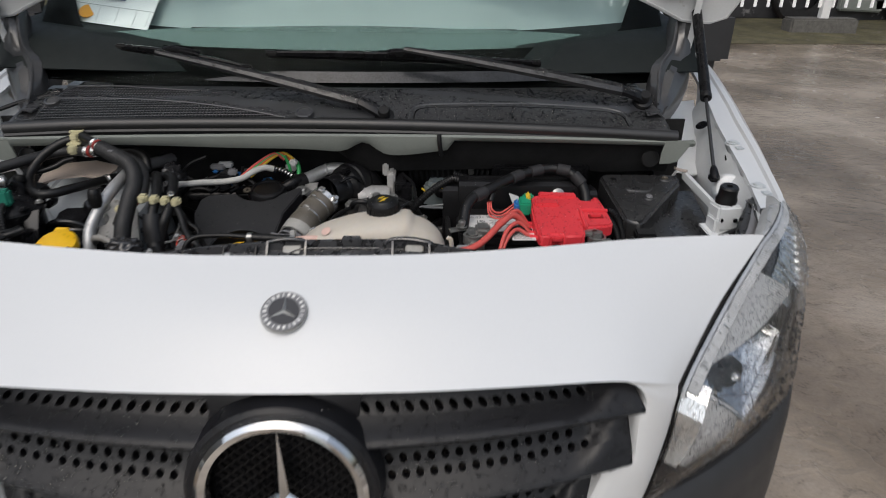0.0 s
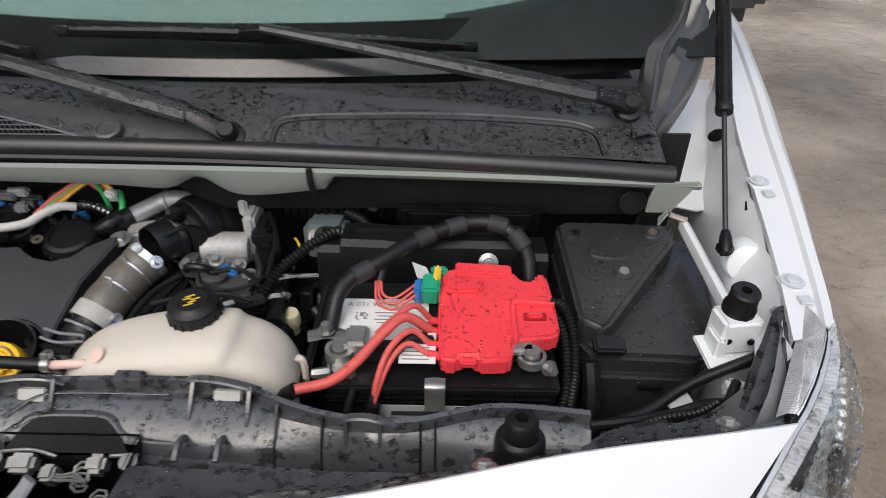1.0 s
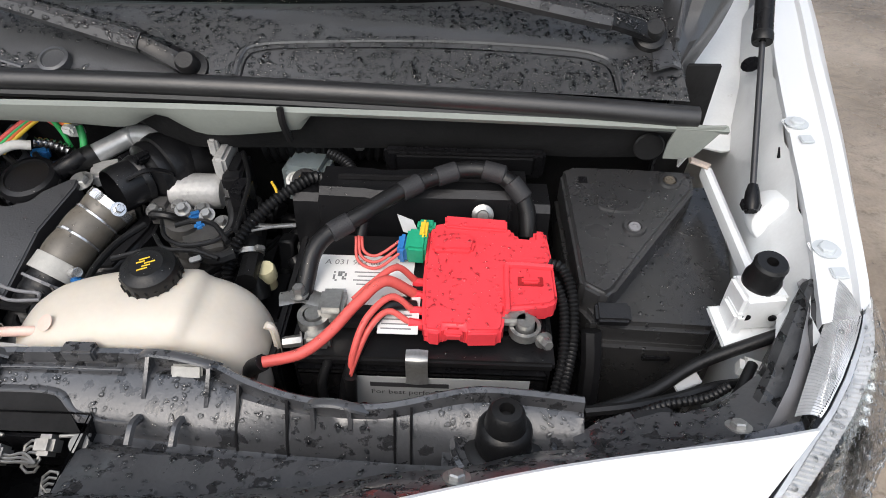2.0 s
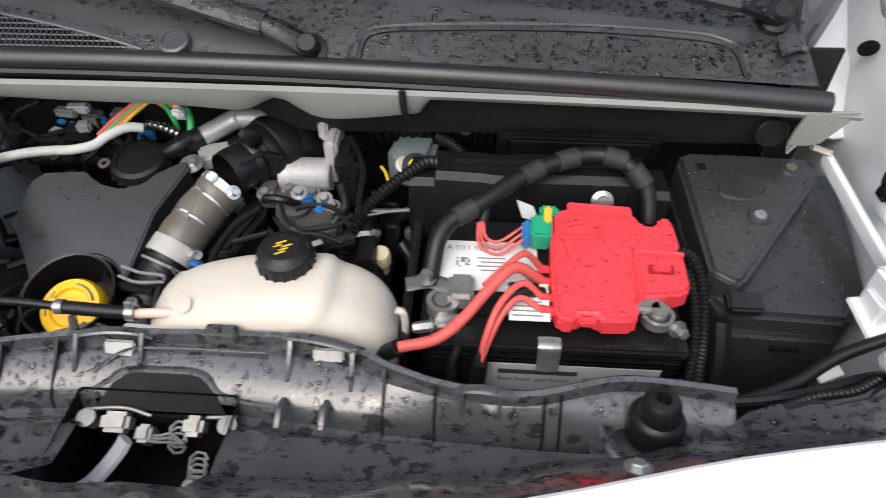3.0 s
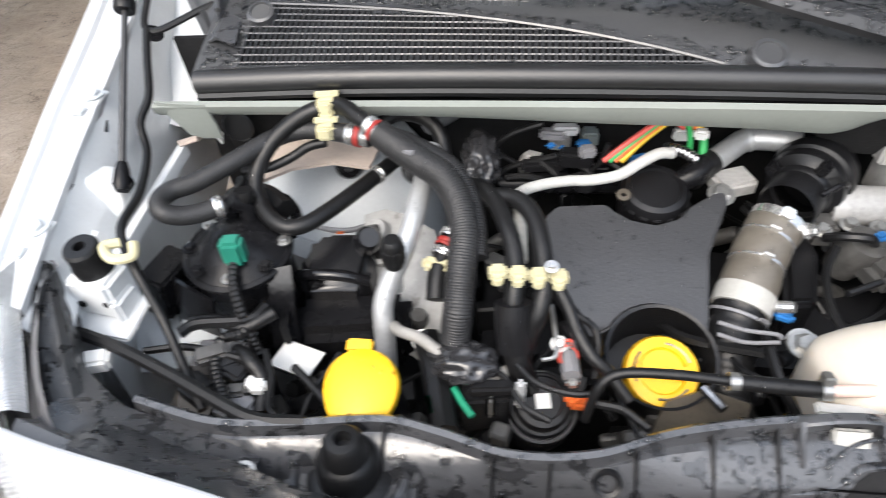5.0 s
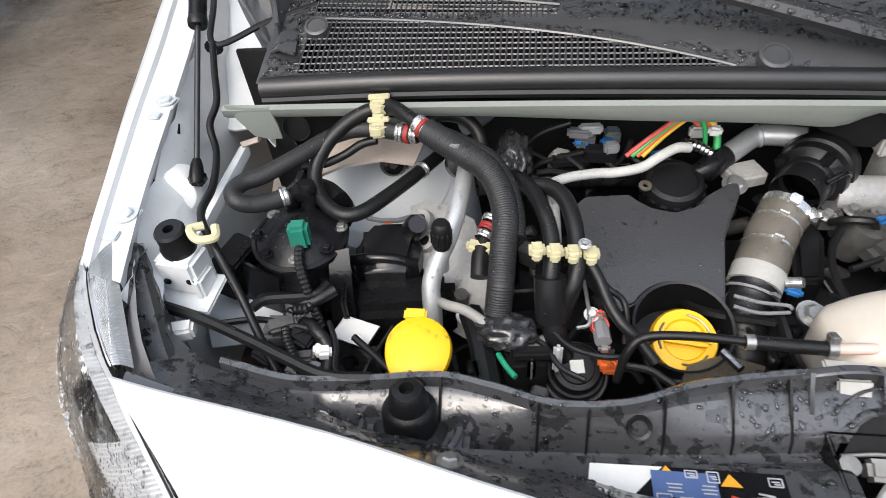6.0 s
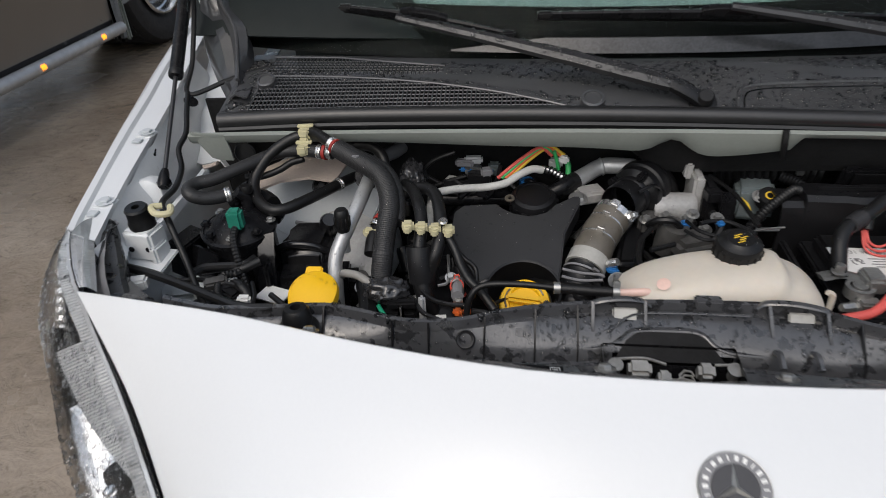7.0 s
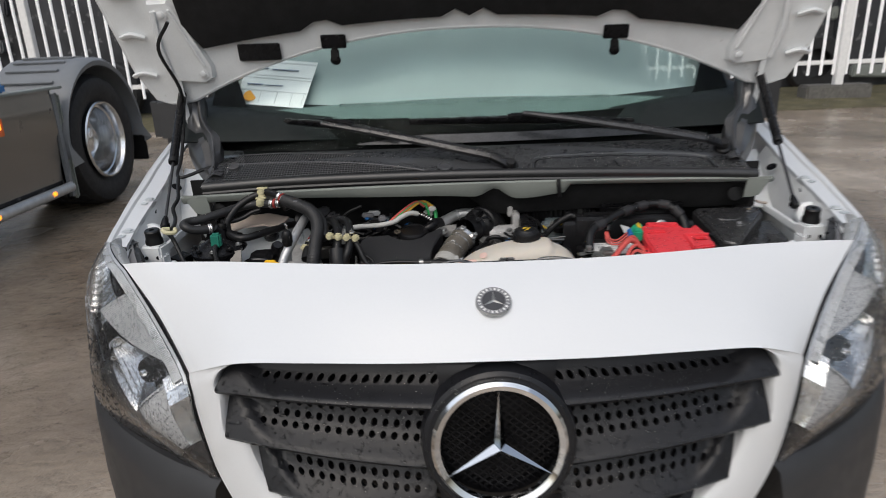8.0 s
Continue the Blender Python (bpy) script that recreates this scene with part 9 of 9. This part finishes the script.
# ---- fence with upright bars ----
FY = 10.6
fence = thing("fence", (0, FY, 0), "white painted steel bar fence on a concrete kerb", "fence")
part("rail", box((0, FY, 0.64), (44, 0.03, 0.07), 0.006), FENCE, fence)
part("rail", box((0, FY, 2.15), (44, 0.03, 0.07), 0.006), FENCE, fence)
bar = tube([(0, 0, 0.44), (0, 0, 2.35)], 0.026, 8, raw=True)
me_bar = bpy.data.meshes.new("bar")
for f in bar.faces:
    f.smooth = True
bar.to_mesh(me_bar)
bar.free()
me_bar.materials.append(FENCE)
for k in range(150):
    ob = new("bar", me_bar)
    ob.parent = fence
    ob.location = (-16 + 0.212 * k, -0.02, 0)
for x in (-6.9, -2.4, 2.2, 6.55, 11.0):
    part("post", box((x, FY - 0.05, 1.15), (0.13, 0.13, 2.4), 0.01), FENCE, fence)
    part("post_foot", box((x, FY, 0.14), (1.1, 0.35, 0.28), 0.03), surf("old_concrete", (0.12, 0.115, 0.105), 0.8, vary=0.25, bump=0.5, grain=60), fence)
bank = bmesh.new()
b = loft([[(x, FY + dy + 0.15 * noise.noise((x * 0.3, dy, 0)), z + 0.03 * noise.noise((x, dy, 5))) for x in [-24 + k for k in range(49)]] for dy, z in ((-1.0, 0.006), (-0.5, 0.05), (0.3, 0.08), (1.5, 0.10))])
part("verge", b, surf("mossy_gravel", (0.085, 0.075, 0.038), 0.8, vary=0.5, scale=3, bump=0.8, grain=30, spot=(0.12, 0.105, 0.08), spots=0.0), fence, "mossy gravel verge")
bank.free()
# dark machinery and stacked parts behind the fence
for k in range(14):
    x = -17 + 2.6 * k + random.uniform(-0.5, 0.5)
    y = FY + random.uniform(1.6, 3.0)
    yardstuff = thing("stored_truck_parts", (x, y, 0), "dark stored truck parts behind the fence", "machinery", "stored parts")
    h = random.uniform(1.6, 2.6)
    part("body", box((x, y, h / 2), (2.3, 1.4, h), 0.08, rz=random.uniform(-8, 8)), FARDARK, yardstuff)
    for j in range(5):
        part("fitting", box((x + random.uniform(-1, 1), y - 0.8, random.uniform(0.3, h)), (random.uniform(0.2, 0.9), 0.15, random.uniform(0.08, 0.3)), 0.03, ry=random.uniform(-12, 12)), (FARDARK, PRIMER, MUDGUARD)[j % 3], yardstuff)
    part("tyre", lathe([(0.28, -0.13), (0.48, -0.13), (0.52, -0.08), (0.52, 0.08), (0.48, 0.13), (0.28, 0.13)], 28, aim((x + 0.5, y - 0.9, 0.52), (0.1, 1, 0))), TYRE, yardstuff)
backing = tagged(part("backdrop_wall", box((0, FY + 6, 2.2), (60, 0.3, 4.4), 0.02), FARDARK), "dark hedge and sheds far behind the fence", "backdrop", kind="structure")


# ---- raindrops lying on the plastic and the paint ----
bpy.context.view_layer.update()
deps = bpy.context.evaluated_depsgraph_get()


def drops(name, x0, x1, y0, y1, count, small, large, allowed, label, front=False):
    """Beads of water where rain falls on the named parts."""
    verts, faces, placed = [], [], 0
    for _ in range(count * 3):
        if placed >= count:
            break
        x, y = random.uniform(x0, x1), random.uniform(y0, y1)
        if noise.noise((x * 9, y * 9, 1.3)) < random.uniform(-1.2, 0.1):
            continue
        start, down = (Vector((x, -0.25, y)), Vector((0, 1, -0.25))) if front else (Vector((x, y, 1.24)), Vector((0, 0, -1)))
        hit, place, way, _, ob, _ = scene.ray_cast(deps, start, down.normalized(), distance=1.0)
        if not hit or ob.name.split(".")[0] not in allowed or way.dot(down) > -0.15:
            continue
        r = small + (large - small) * random.random() ** 2.0
        m = aim(place, way, random.uniform(0, 360))
        sx, sy = random.uniform(0.8, 1.9), random.uniform(0.7, 1.1)
        base = len(verts)
        for ring, up in ((1.0, -0.02), (0.88, 0.34), (0.50, 0.58)):
            for k in range(8):
                a = k * math.pi / 4
                w = 1 + 0.18 * math.sin(3 * a + base)
                verts.append(m @ Vector((r * ring * sx * w * math.cos(a), r * ring * sy * w * math.sin(a), r * up)))
        verts.append(m @ Vector((0, 0, r * 0.66)))
        for g in (0, 8):
            for k in range(8):
                faces.append((base + g + k, base + g + (k + 1) % 8, base + g + 8 + (k + 1) % 8, base + g + 8 + k))
        for k in range(8):
            faces.append((base + 16 + k, base + 16 + (k + 1) % 8, base + 24))
        placed += 1
    me = bpy.data.meshes.new(name)
    me.from_pydata(verts, [], faces)
    me.polygons.foreach_set("use_smooth", [True] * len(faces))
    me.materials.append(WATER)
    return tagged(new(name, me), label, "raindrops", kind="stuff")


drops("raindrops", -0.64, 0.64, 0.715, 0.90, 7000, 0.0008, 0.0034, ("scuttle_panel", "arm", "arm_head", "lid_ridge", "pillar_cover", "lid_inset"), "raindrops standing on the black scuttle panel")
drops("raindrops", -0.62, 0.62, 0.25, 0.42, 2400, 0.0007, 0.0030, ("shelf", "end_strip", "buffer_seat", "black_field", "moulded_ridge"), "raindrops standing on the radiator support")
drops("raindrops", -0.30, -0.07, 0.52, 0.70, 260, 0.0006, 0.0022, ("engine_cover",), "raindrops standing on the engine cover")
drops("raindrops", 0.34, 0.70, 0.46, 0.76, 900, 0.0006, 0.0019, ("cover", "lid", "body", "step", "raised_step"), "raindrops standing on the fuse box and filter lids")
drops("raindrops", -0.46, 0.46, 0.62, 0.98, 5200, 0.0008, 0.0025, ("slat", "emblem_ring_mount", "grille_middle"), "raindrops standing on the grille louvres", True)
drops("raindrops", -0.82, 0.82, 0.70, 1.20, 6500, 0.0007, 0.0030, ("lens",), "raindrops standing on the headlamps", True)
drops("raindrops", -0.82, 0.82, 0.45, 0.95, 1500, 0.0008, 0.0026, ("bumper",), "raindrops standing on the bumper", True)
drops("raindrops", -0.62, 0.50, 0.43, 0.70, 1600, 0.0005, 0.0016, ("run", "second_run", "twin_run", "pipe", "canister", "duct", "conduit", "hose", "wire", "cap", "valve_casting", "lower_hose", "charge_hose", "case", "plate", "inlet_elbow", "breather", "sleeve", "body", "valve_actuator"), "small raindrops on the hoses and parts in the engine bay")
